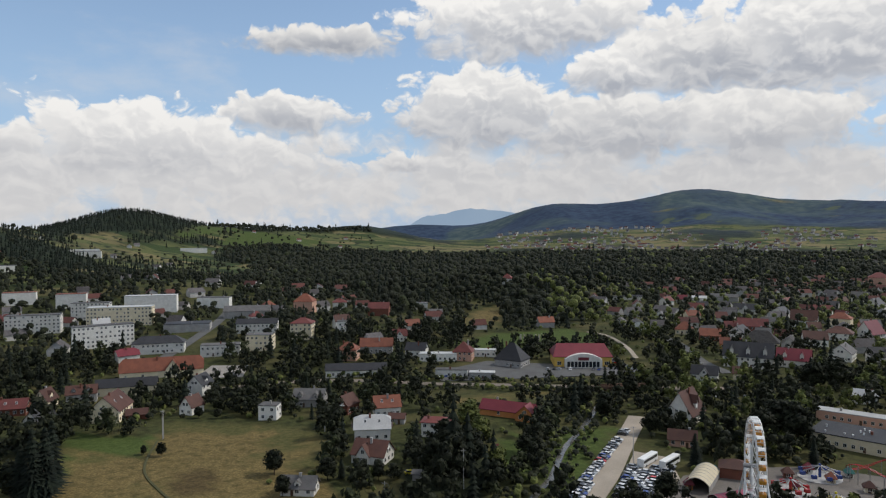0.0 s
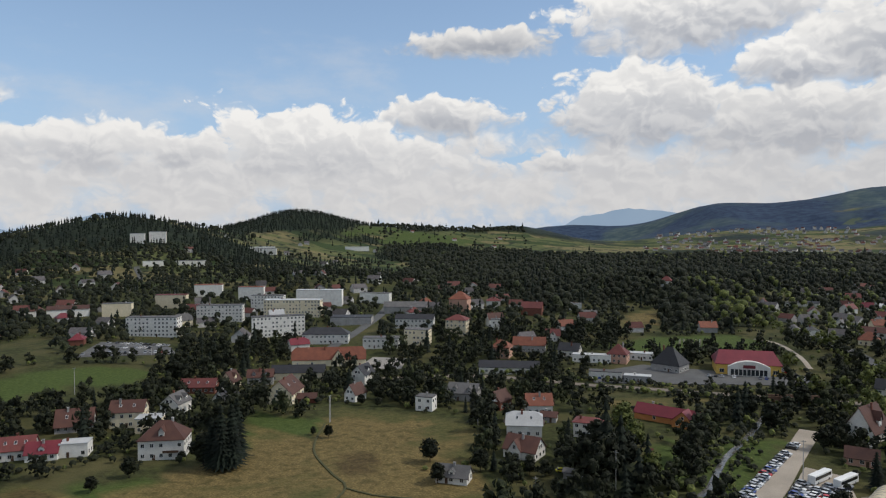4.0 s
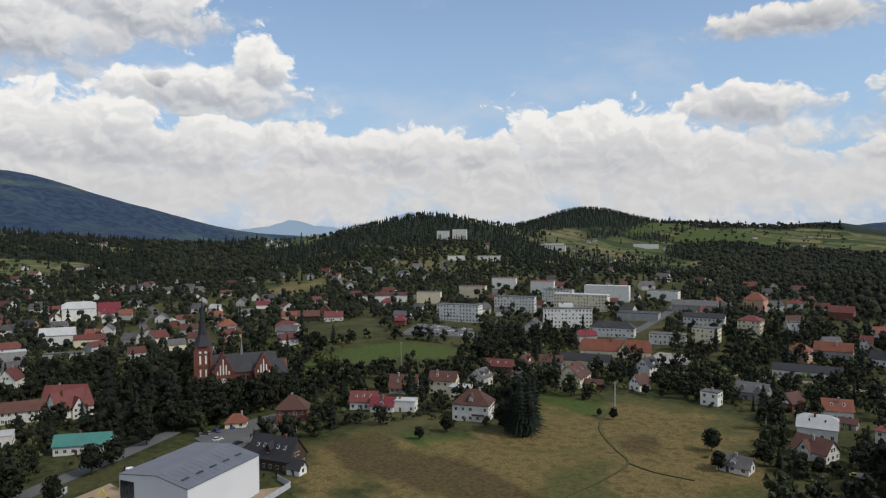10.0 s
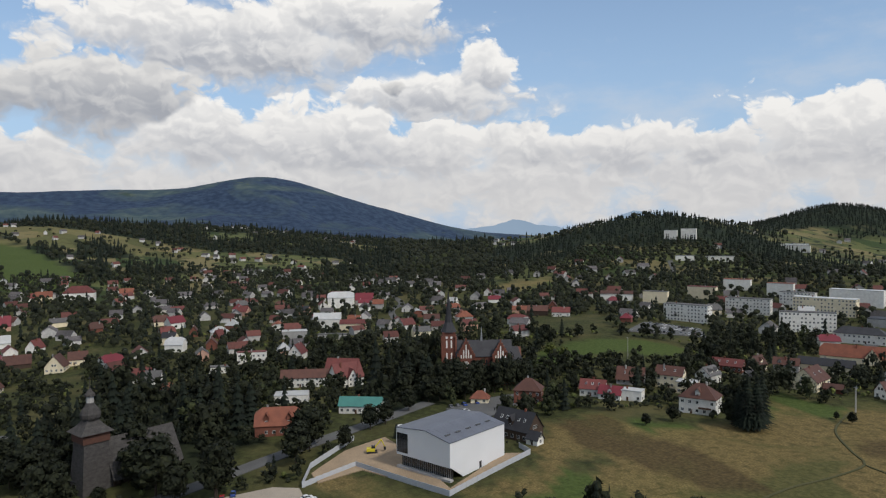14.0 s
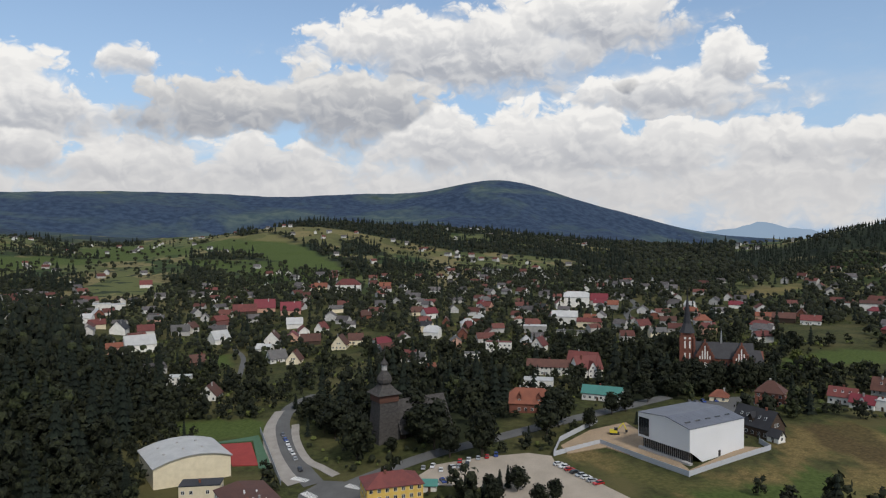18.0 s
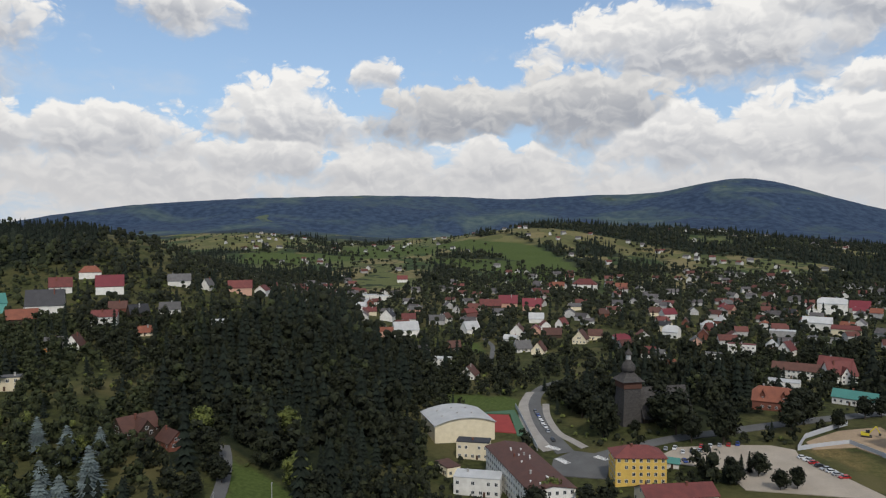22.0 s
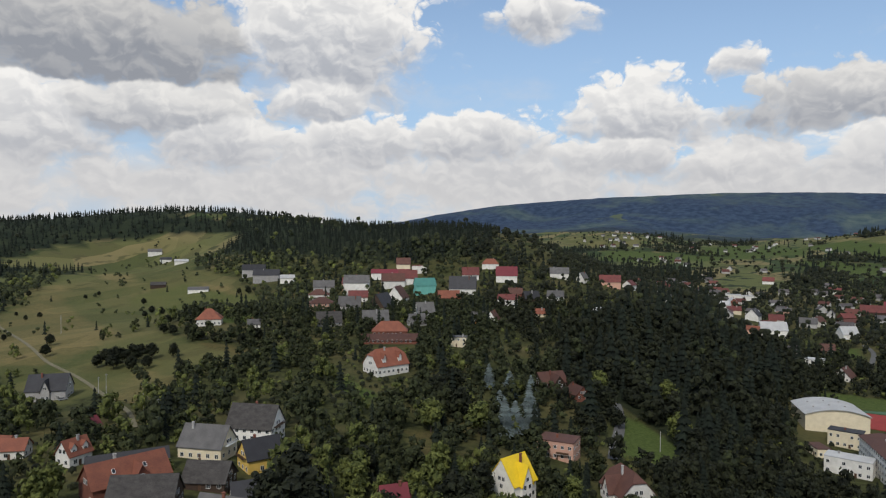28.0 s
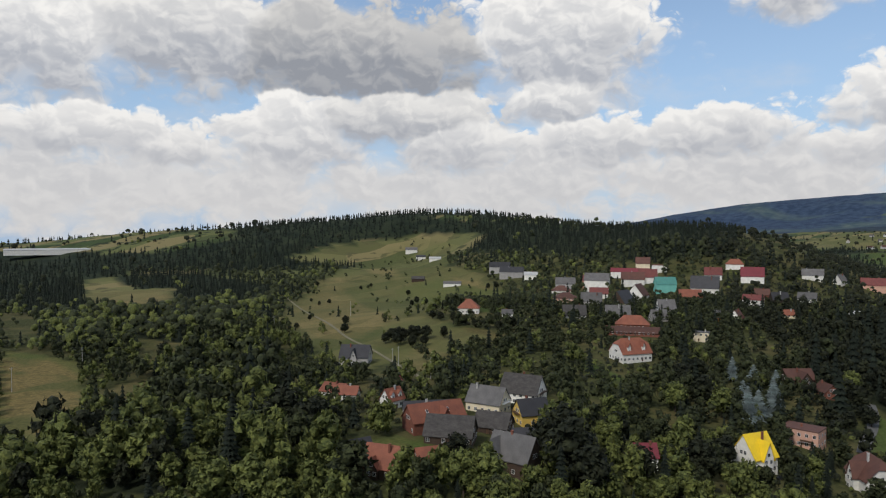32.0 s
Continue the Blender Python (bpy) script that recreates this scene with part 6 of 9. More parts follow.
house(114, 225, -17, 2.3, 1.9, 2.6, 1.3, "yellow", "crimson", "hip", "small fair kiosk with a yellow front and crimson roof", 2, chimneys=0, name="kiosk", category="kiosk")
house(137, 223, -22, 3.0, 2.4, 2.6, 1.3, "cream", "brown", "hip", "small fair kiosk with a cream front and brown roof", 2, chimneys=0, name="kiosk", category="kiosk")

worn_path = material("worn_path", (0.072, 0.068, 0.028), (0.05, 0.05, 0.02), 0.5, 4, 0.95)
sand = material("sandy_soil", (0.34, 0.25, 0.16), (0.24, 0.18, 0.12), 0.15, 2, 0.95, 0.03)
ballast = material("track_ballast", (0.2, 0.165, 0.13), (0.13, 0.11, 0.09), 0.4, 6, 0.95, 0.03)
fair_paving = material("worn_paving", (0.17, 0.15, 0.13), (0.1, 0.09, 0.08), 0.15, 3, 0.9, 0.01)
water = material("river_water", (0.12, 0.115, 0.10), (0.05, 0.05, 0.045), 0.4, 2, 0.15, 0.02, spec=0.4)
court_red = material("red_court", (0.26, 0.04, 0.035), (0.21, 0.033, 0.03), 0.3, 4, 0.9)
court_green = material("green_court", (0.06, 0.12, 0.07), (0.05, 0.1, 0.06), 0.3, 4, 0.9)
dirt = material("trodden_dirt", (0.17, 0.15, 0.10), (0.10, 0.095, 0.055), 0.3, 3, 0.95, 0.03)
LAID = []
PATHS = []


def smooth_line(points, step=4.0):
    """A smooth line through the points, in even steps."""
    p = [Vector((*q, 0)) for q in points]
    p = [2 * p[0] - p[1]] + p + [2 * p[-1] - p[-2]]
    out = []
    for a, b, c, d in zip(p, p[1:], p[2:], p[3:]):
        n = max(2, int((c - b).length / step))
        for i in range(n):
            t = i / n
            out.append(0.5 * ((2 * b) + (c - a) * t + (2 * a - 5 * b + 4 * c - d) * t * t + (3 * b - a - 3 * c + d) * t ** 3))
    return out + [p[-2]]


def lay(name, bm, mat, label, kind):
    bmesh.ops.recalc_face_normals(bm, faces=bm.faces[:])
    ob = new(name, mesh_of(name, bm, mat))
    LAID.append(ob)
    PATHS.extend((v.co.x, v.co.y) for v in list(ob.data.vertices)[::2])
    return tagged(ob, label, kind, kind="structure")


def ribbon(name, points, width, mat, label, kind):
    """A strip of that width, laid over the ground, with sides that reach into it."""
    line = smooth_line(points)
    lift = 0.3 + 0.004 * len(LAID)
    bm = bmesh.new()
    rows = []
    for i, p in enumerate(line):
        d = (line[min(i + 1, len(line) - 1)] - line[max(i - 1, 0)]).normalized()
        s = Vector((-d.y, d.x, 0)) * width / 2
        row = []
        for k in (-1, -0.34, 0.34, 1):
            q = p + s * k
            row.append((q.x, q.y, zat(q.x, q.y) + lift + (0.05 if abs(k) < 0.5 else 0)))
        row = [(row[0][0], row[0][1], row[0][2] - 1.2)] + row + [(row[3][0], row[3][1], row[3][2] - 1.2)]
        rows.append([bm.verts.new(c) for c in row])
    for r, q in zip(rows, rows[1:]):
        for k in range(5):
            bm.faces.new((r[k], r[k + 1], q[k + 1], q[k]))
    return lay(name, bm, mat, label, kind)


def area(name, corners, mat, label, kind, cell=4.0):
    """A sheet over the ground within the corners."""
    lift = 0.28 + 0.004 * len(LAID)
    bm = bmesh.new()
    f = bm.faces.new([bm.verts.new((x, y, 0)) for x, y in corners])
    xs, ys = [c[0] for c in corners], [c[1] for c in corners]
    bmesh.ops.triangulate(bm, faces=[f])
    step = max(cell, (max(xs) - min(xs)) / 40, (max(ys) - min(ys)) / 40)
    for lo, hi, no in ((min(xs), max(xs), (1, 0, 0)), (min(ys), max(ys), (0, 1, 0))):
        v = lo + step
        while v < hi:
            co = (v, 0, 0) if no[0] else (0, v, 0)
            bmesh.ops.bisect_plane(bm, geom=bm.verts[:] + bm.edges[:] + bm.faces[:], plane_co=co, plane_no=no)
            v += step
    for v in bm.verts:
        v.co.z = zat(v.co.x, v.co.y) + lift
    edge = [e for e in bm.edges if len(e.link_faces) == 1]
    made = bmesh.ops.extrude_edge_only(bm, edges=edge)["geom"]
    for v in made:
        if isinstance(v, bmesh.types.BMVert):
            v.co.z -= 1.2
    return lay(name, bm, mat, label, kind)



# ---- roads, squares and water ----
ribbon("road", [(-361, -34), (-349, -46), (-332, -54), (-310, -59), (-284, -59), (-262, -58), (-242, -55), (-226, -52)], 9, asphalt, "grey asphalt road climbing past the old church", "road")
ribbon("pavement", [(-335, -57), (-308, -64), (-284, -66), (-262, -65), (-241, -62), (-230, -59)], 7, paving, "wide pale concrete pavement along the road", "pavement")
ribbon("pavement", [(-305, -52), (-281, -54), (-255, -52), (-243, -47), (-231, -42)], 4, paving, "pale pavement along the far side of the road", "pavement")
ribbon("street", [(-212, -50), (-220, -36), (-226, -20), (-232, 2), (-234, 25), (-238, 50), (-244, 80), (-252, 111), (-263, 144)], 8, asphalt, "asphalt street past the car park and church", "road")
ribbon("path", [(-118, 283), (-112, 258), (-105, 242), (-91, 224), (-82, 213), (-83, 192), (-87, 172), (-88, 155)], 0.9, worn_path, "worn dark path across the dry meadow", "path")
ribbon("path", [(-82, 213), (-71, 209), (-57, 209)], 0.8, worn_path, "faint trodden path over the dry meadow", "path")
STREAM = len(LAID)
ribbon("river", [(24, 211), (31, 227), (36, 236), (42, 255), (46, 267), (56, 288), (63, 304), (74, 332)], 2.4, water, "shallow river between grassy banks", "water")
RAIL = len(LAID)
ribbon("railway", [(-124, 374), (-84, 387), (-46, 386), (-8, 376), (22, 372), (58, 367), (88, 363), (121, 360), (150, 359)], 6, ballast, "railway track bed on a low bank", "road")
ribbon("farm_track", [(-205, -857), (-144, -704), (-91, -574), (-72, -526), (-57, -471), (-39, -423), (-19, -377), (2, -343)], 2.0, dirt, "pale dirt track over the meadow", "road")
ribbon("drive", [(-190, -204), (-175, -198), (-153, -192), (-132, -188), (-111, -183)], 5, asphalt, "narrow asphalt drive beside the lawn", "road")
ribbon("street", [(-181, 413), (-183, 461), (-184, 511), (-189, 580), (-201, 656)], 8, asphalt, "street through the town centre", "road")
ribbon("street", [(154, 543), (163, 509), (163, 468), (158, 427), (161, 393)], 7, asphalt, "street curving past the shops", "road")
ribbon("lane", [(47, 221), (57, 241), (68, 267), (80, 295), (86, 309)], 8, gravel, "gravel lane beside the parked cars", "road")
ribbon("footpath", [(112, 544), (123, 525), (125, 477), (121, 438)], 3, gravel, "pale path on the slope above the stores", "path")
ribbon("street", [(-541, 298), (-593, 326), (-622, 357), (-676, 378), (-733, 393)], 7, asphalt, "street of the lower town", "road")
ribbon("street", [(-497, 663), (-540, 735), (-594, 802), (-621, 863)], 7, asphalt, "street winding up the far town", "road")
ribbon("lane", [(-444, -79), (-492, -75), (-532, -73), (-566, -79)], 4, asphalt, "lane winding between the gardens", "road")
area("car_park", [(-210, -15), (-220, -1), (-217, 19), (-211, 38), (-203, 45), (-195, 43), (-168, 48), (-142, 51), (-165, 8), (-189, 8), (-199, -5)], gravel, "pale gravel car park", "pavement")
area("building_site", [(-212, 54), (-224, 75), (-227, 96), (-207, 94), (-163, 84), (-176, 121), (-171, 127), (-159, 82), (-201, 70), (-202, 52)], sand, "sandy building site inside a fence", "ground")
area("car_park", [(52, 215), (60, 235), (72, 263), (83, 256), (80, 235), (65, 215)], gravel, "gravel car park full of cars", "pavement")
area("fairground", [(65, 213), (82, 238), (97, 245), (131, 246), (153, 234), (139, 211)], fair_paving, "paved ground of the fair", "pavement")
area("car_park", [(-246, 143), (-248, 175), (-244, 194), (-230, 195), (-226, 172), (-222, 155), (-211, 134)], asphalt, "asphalt car park beside the villa", "pavement")
area("car_park", [(-315, 363), (-338, 415), (-285, 417), (-268, 398)], asphalt, "large asphalt car park of the town", "pavement")
area("forecourt", [(-6, 403), (26, 432), (63, 423), (110, 417), (115, 395), (35, 384), (-2, 381)], asphalt, "asphalt forecourt of the stores", "pavement")
area("square", [(-145, 397), (-144, 429), (-121, 428), (-117, 401)], paving, "paved square before the station", "pavement")
area("junction", [(-219, -59), (-228, -48), (-221, -37), (-212, -34), (-191, -40), (-200, -63)], asphalt, "asphalt road junction with crossings", "road")
area("sports_court", [(-291, -91), (-288, -75), (-257, -73), (-260, -84)], court_red, "red sports court", "pavement")
area("court_edge", [(-294, -94), (-297, -71), (-260, -68), (-251, -68), (-253, -73), (-290, -74), (-293, -92)], court_green, "green edge of the sports court", "pavement")

# ---- landmarks ----
grey_metal = material("grey_standing_seam", (0.13, 0.14, 0.165), (0.1, 0.108, 0.13), 0.2, 3, 0.5, 0.01)
white_render = material("smooth_white_render", (0.66, 0.66, 0.66), (0.6, 0.6, 0.6), 0.08, 3, 0.8, 0.004)
dark_glazing = material("dark_glazing", (0.02, 0.023, 0.026), None, 0.5, 3, 0.12, spec=0.6)
black_metal = material("black_metal", (0.03, 0.03, 0.032), None, 1, 6, 0.5)


def scaled_thing(size, *args):
    ob = thing(*args)
    ob.scale = (size, size, size)
    return ob


def modern_hall(x, y, turn):
    """White hall on a building site: a leaning body over a recessed glazed ground floor."""
    h = thing("cultural_hall", x, y, turn, zat(x - 10, y + 15), "large white modern hall with a grey folded roof and recessed glazing", "hall")
    HOUSES.append((x - 14, y + 14, 24))
    lx, ly = 33.0, 27.0
    bm = bmesh.new()
    prism(bm, [(0, 4.6), (ly, 4.6), (ly, 14.6), (12, 16.0), (0, 13.6)], "x", 0, lx)
    part("upper_body", bm, white_render, h)
    bm = bmesh.new()
    prism(bm, [(0.6, 4.6), (10, -2), (lx, -2), (lx, 4.6)], "y", 0.02, 0.5)
    part("lower_wall", bm, white_render, h)
    bm = bmesh.new()
    box(bm, lx - 0.5, lx - 0.02, 0.5, ly - 0.1, -2, 4.6)
    part("back_wall", bm, white_render, h)
    bm = bmesh.new()
    box(bm, 2.0, 2.3, 0.5, ly - 1, -2, 4.6)
    part("glazing", bm, dark_glazing, h, "dark ground-floor glazing")
    bm = bmesh.new()
    box(bm, 2.3, lx - 0.5, ly - 1.3, ly - 1, -2, 4.6)
    part("side_wall", bm, white_render, h)
    bm = bmesh.new()
    box(bm, 0.0, 1.85, 0, ly, -2.5, 0.12)
    part("plinth", bm, concrete, h)
    post = bmesh.new()
    box(post, 1.8, 2.0, -0.07, 0.07, 0, 4.6)
    pm = mesh_of("mullion", post, steel)
    for k in range(24):
        part("mullion", pm, None, h, m=pose(0, 1.3 + k * 1.04, 0))
    bm = bmesh.new()
    slab_roof(bm, [[(-0.2, -0.2, 13.85), (lx + 0.2, -0.2, 13.85), (lx + 0.2, 12, 16.3), (-0.2, 12, 16.3)],
                   [(lx + 0.2, 12, 16.3), (lx + 0.2, ly + 0.2, 14.9), (-0.2, ly + 0.2, 14.9), (-0.2, 12, 16.3)]], 0.25)
    part("roof", bm, grey_metal, h)
    seam = bmesh.new()
    box(seam, -0.05, 0.05, -0.2, 12, 0, 0.08)
    sm = mesh_of("roof_seam", seam, grey_metal)
    for k in range(14):
        part("roof_seam", sm, None, h, m=pose(1.5 + k * 2.35, 0, 13.85) @ Matrix.Rotation(math.atan2(2.45, 12.2), 4, "X"))
    sky = bmesh.new()
    box(sky, -1.4, 1.4, -0.35, 0.35, 0, 0.22)
    km = mesh_of("rooflight", sky, dark_glazing)
    for k in range(5):
        part("rooflight", km, None, h, m=pose(4 + k * 6, 4.5, 14.85) @ Matrix.Rotation(math.atan2(2.45, 12.2), 4, "X"))
    bm = bmesh.new()
    box(bm, -0.06, 0.1, ly - 6, ly - 0.4, 5.6, 13.0)
    part("tall_window", bm, dark_glazing, h, "tall dark window")
    bm = bmesh.new()
    for k in range(5):
        box(bm, -0.12, -0.06, ly - 6 + k * 1.37, ly - 5.9 + k * 1.37, 5.6, 13.0)
    part("tall_window_frame", bm, black_metal, h)
    bm = bmesh.new()
    box(bm, 17, 18.3, -0.06, 0.05, 0.3, 2.8)
    part("door", bm, black_metal, h)
    bm = bmesh.new()
    box(bm, 17.0, 18.3, -1.2, -0.06, -2.5, 0.3)
    part("doorstep", bm, concrete, h)


def brick_church(x, y, turn):
    c = scaled_thing(0.86, "brick_church", x, y, turn, zat(x, y) - 1, "red brick neo-gothic church with a tall dark spire", "church")
    HOUSES.append((x, y, 9))
    a = radians(turn)
    for k in (14, 28, 42):
        HOUSES.append((x + math.cos(a) * k, y + math.sin(a) * k, 7.5))
    brick, slate, pale = WALLS["brick"], ROOFS["dark"], WALLS["white"]
    bm = bmesh.new()
    box(bm, -4.6, 4.6, -4.6, 4.6, -4, 30)
    for sx in (-1, 1):
        for sy in (-1, 1):
            box(bm, sx * 4.9 - 0.7, sx * 4.9 + 0.7, sy * 4.9 - 0.7, sy * 4.9 + 0.7, -4, 27)
    for z in (9, 17, 29.2):
        box(bm, -4.85, 4.85, -4.85, 4.85, z, z + 0.6)
    tower = part("tower", bm, brick, c, "square brick bell tower")
    bm = bmesh.new()
    for a0 in range(4):
        t = pose(0, 0, 0, 0, 0, 90 * a0)
        for u in (-1.7, 1.7):
            vs = box(bm, u - 0.55, u + 0.55, -4.75, -4.55, 18.5, 24)
            bmesh.ops.transform(bm, matrix=t, verts=vs)
            vs = box(bm, u - 0.5, u + 0.5, -4.75, -4.55, 10.5, 15)
            bmesh.ops.transform(bm, matrix=t, verts=vs)
    part("louvre", bm, pale, tower, "pale belfry openings")
    bm = bmesh.new()
    for u in (-1.7, 1.7):
        for a0 in (0, 1, 2, 3):
            ring = [Vector((u + math.cos(k * math.pi / 5) * 0.9, -4.95, 26.2 + math.sin(k * math.pi / 5) * 0.9)) for k in range(10)]
            t = pose(0, 0, 0, 0, 0, 90 * a0)
            bm.faces.new([bm.verts.new(t @ p) for p in ring])
    part("clock_face", bm, pale, tower, "round pale discs")
    bm = bmesh.new()
    ring0 = [bm.verts.new((math.cos((k + 0.5) * math.pi / 4) * 6.2, math.sin((k + 0.5) * math.pi / 4) * 6.2, 30)) for k in range(8)]
    ring1 = [bm.verts.new((math.cos((k + 0.5) * math.pi / 4) * 3.0, math.sin((k + 0.5) * math.pi / 4) * 3.0, 37)) for k in range(8)]
    top = bm.verts.new((0, 0, 61))
    for k in range(8):
        bm.faces.new((ring0[k], ring0[(k + 1) % 8], ring1[(k + 1) % 8], ring1[k]))
        bm.faces.new((ring1[k], ring1[(k + 1) % 8], top))
    bm.faces.new(ring0[::-1])
    part("spire", bm, slate, c, "slender dark spire")
    bm = bmesh.new()
    tube(bm, (0, 0, 60), (0, 0, 64.5), 0.16, 0.08)
    box(bm, -0.9, 0.9, -0.08, 0.08, 62.6, 62.9)
    part("cross", bm, black_metal, c)
    bm = bmesh.new()
    prism(bm, [(-8, -4), (9, -4), (9, 13), (0.5, 23), (-8, 13)], "x", 4.6, 46)
    prism(bm, [(-6, -4), (7, -4), (7, 10), (0.5, 18), (-6, 10)], "x", 46, 53)
    part("nave", bm, brick, c)
    bm = bmesh.new()
    slab_roof(bm, [[(4.6, -8.6, 12.6), (46.3, -8.6, 12.6), (46.3, 0.5, 23.4), (4.6, 0.5, 23.4)], [(46.3, 9.6, 12.6), (4.6, 9.6, 12.6), (4.6, 0.5, 23.4), (46.3, 0.5, 23.4)],
                   [(46.4, -6.6, 9.5), (53.5, -6.6, 9.5), (51, 0.5, 18.4), (46.4, 0.5, 18.4)], [(53.5, 7.6, 9.5), (46.4, 7.6, 9.5), (46.4, 0.5, 18.4), (51, 0.5, 18.4)],
                   [(53.5, -6.6, 9.5), (53.5, 7.6, 9.5), (51, 0.5, 18.4)]], 0.3)
    part("nave_roof", bm, slate, c, "steep dark slate roof")
    for gx, gw, ge, gr in ((12, 12, 13.5, 11), (37, 11, 13, 10)):
        bm = bmesh.new()
        prism(bm, [(gx - gw / 2, -4), (gx + gw / 2, -4), (gx + gw / 2, ge), (gx, ge + gr), (gx - gw / 2, ge)], "y", -11, 0)
        steps = 5
        for k in range(steps):
            for s in (-1, 1):
                u = gx + s * gw / 2 * (1 - (k + 0.0) / steps)
                z = ge + gr * k / steps
                box(bm, u - 0.55, u + 0.55, -11.45, -10.55, z - 1.5, z + 1.9)
        box(bm, gx - 0.6, gx + 0.6, -11.5, -10.5, ge + gr - 1, ge + gr + 2.2)
        gable = part("gable", bm, brick, c, "stepped brick gable")
        bm = bmesh.new()
        for k in range(-2, 3):
            top_z = ge + gr * (1 - abs(k) / 2.9) - 2.6
            box(bm, gx + k * 1.75 - 0.42, gx + k * 1.75 + 0.42, -11.12, -10.98, ge - 1.5, max(ge + 0.6, top_z))
        part("blind_arch", bm, pale, gable, "pale blind arches")
        bm = bmesh.new()
        bm.faces.new([bm.verts.new((gx + math.cos(k * math.pi / 8) * 2.2, -11.1, ge - 6 + math.sin(k * math.pi / 8) * 2.2)) for k in range(16)])
        part("rose_window", bm, pale, gable, "round traceried window")
        bm = bmesh.new()
        for r, n, s in ((1.35, 6, 0.5), (0, 1, 0.55)):
            for k in range(n):
                cx, cz = gx + math.cos(k * 2 * math.pi / n) * r, ge - 6 + math.sin(k * 2 * math.pi / n) * r
                bm.faces.new([bm.verts.new((cx + math.cos(j * math.pi / 4) * s, -11.14, cz + math.sin(j * math.pi / 4) * s)) for j in range(8)])
        part("tracery", bm, glass, gable)
        bm = bmesh.new()
        slab_roof(bm, [[(gx - gw / 2 - 0.5, -10.5, ge - 0.4), (gx, -10.5, ge + gr + 0.3), (gx, 0, ge + gr + 0.3), (gx - gw / 2 - 0.5, 0, ge - 0.4)],
                       [(gx + gw / 2 + 0.5, -10.5, ge - 0.4), (gx + gw / 2 + 0.5, 0, ge - 0.4), (gx, 0, ge + gr + 0.3), (gx, -10.5, ge + gr + 0.3)]], 0.25)
        part("gable_roof", bm, slate, c)
    for k in range(4):
        bm = bmesh.new()
        gx = 20.5 + k * 3.3
        prism(bm, [(gx - 0.6, 3.5), (gx + 0.6, 3.5), (gx + 0.6, 9.5), (gx, 10.6), (gx - 0.6, 9.5)], "y", -8.15, -7.9)
        part("lancet_window", bm, glass, c)
    bm = bmesh.new()
    box(bm, 23.4, 24.8, -0.2, 1.2, 22, 25)
    for sx in (23.4, 24.8):
        tube(bm, (sx, 0.5, 24.5), (24.1, 0.5, 27.5), 0.25, 0.05)
    tube(bm, (24.1, 0.5, 25), (24.1, 0.5, 34), 0.75, 0.04, 8)
    part("ridge_turret", bm, steel, c, "slim ridge turret")


def timber_church(x, y, turn):
    c = scaled_thing(0.86, "timber_church", x, y, turn, zat(x, y) - 0.5, "old dark timber church with a shingled roof and onion turret", "church")
    a = radians(turn)
    for k in (0, 12, 24, 34):
        HOUSES.append((x + math.cos(a) * k, y + math.sin(a) * k, 7.5))
    shingle, wood = ROOFS["shingle"], WALLS["wood"]
    belfry = material("reddish_boards", (0.10, 0.045, 0.03), (0.06, 0.03, 0.022), 0.5, 10, bump=0.02, stretch=(1, 1, 6))

    def ringed(name, rows, mat, label="", sides=4):
        bm = bmesh.new()
        rings = [[bm.verts.new((math.cos((k + 0.5) * 2 * math.pi / sides) * r, math.sin((k + 0.5) * 2 * math.pi / sides) * r, z)) for k in range(sides)] for r, z in rows]
        for p, q in zip(rings, rings[1:]):
            for k in range(sides):
                bm.faces.new((p[k], p[(k + 1) % sides], q[(k + 1) % sides], q[k]))
        bm.faces.new(rings[0][::-1])
        bm.faces.new(rings[-1])
        return part(name, bm, mat, c, label)

    d = math.sqrt(2)
    ringed("tower_base", [(7.6 * d, -3), (7.0 * d, 2), (5.3 * d, 22)], shingle, "splayed shingled tower")
    ringed("bell_storey", [(5.9 * d, 22), (5.9 * d, 22.4), (5.9 * d, 26.4)], belfry, "boarded bell storey")
    ringed("skirt_roof", [(7.4 * d, 26.2), (4.4 * d, 28.8), (2.5 * d, 31.4)], shingle)
    ringed("onion_dome", [(3.3, 31.2), (4.2, 32.4), (4.4, 34), (3.7, 35.8), (2.3, 37.6), (1.6, 39)], shingle, "bulbous shingled dome", 10)
    ringed("lantern", [(1.6, 38.9), (1.6, 42)], WALLS["grey"], "open lantern", 8)
    ringed("cupola", [(2.3, 41.9), (2.2, 42.7), (1.2, 43.9), (0.3, 45.4), (0.1, 48.5)], shingle, "", 8)
    bm = bmesh.new()
    box(bm, -0.07, 0.07, -0.07, 0.07, 48, 51)
    box(bm, -0.6, 0.6, -0.06, 0.06, 49.7, 49.9)
    part("cross", bm, black_metal, c)
    bm = bmesh.new()
    prism(bm, [(-8, -3), (8, -3), (8, 6), (0, 21), (-8, 6)], "x", 6, 38)
    part("nave", bm, wood, c, "dark log walls")
    bm = bmesh.new()
    slab_roof(bm, [[(5, -10.2, 4.4), (39, -10.2, 4.4), (38.4, 0, 21.6), (5, 0, 21.6)], [(39, 10.2, 4.4), (5, 10.2, 4.4), (5, 0, 21.6), (38.4, 0, 21.6)]], 0.35)
    part("nave_roof", bm, shingle, c, "steep weathered shingle roof")
    pm = bmesh.new()
    box(pm, -0.2, 0.2, -0.2, 0.2, -3, 4.4)
    pm = mesh_of("arcade_post", pm, wood)
    for k in range(9):
        part("arcade_post", pm, None, c, m=pose(8 + k * 3.6, -9.7, 0))


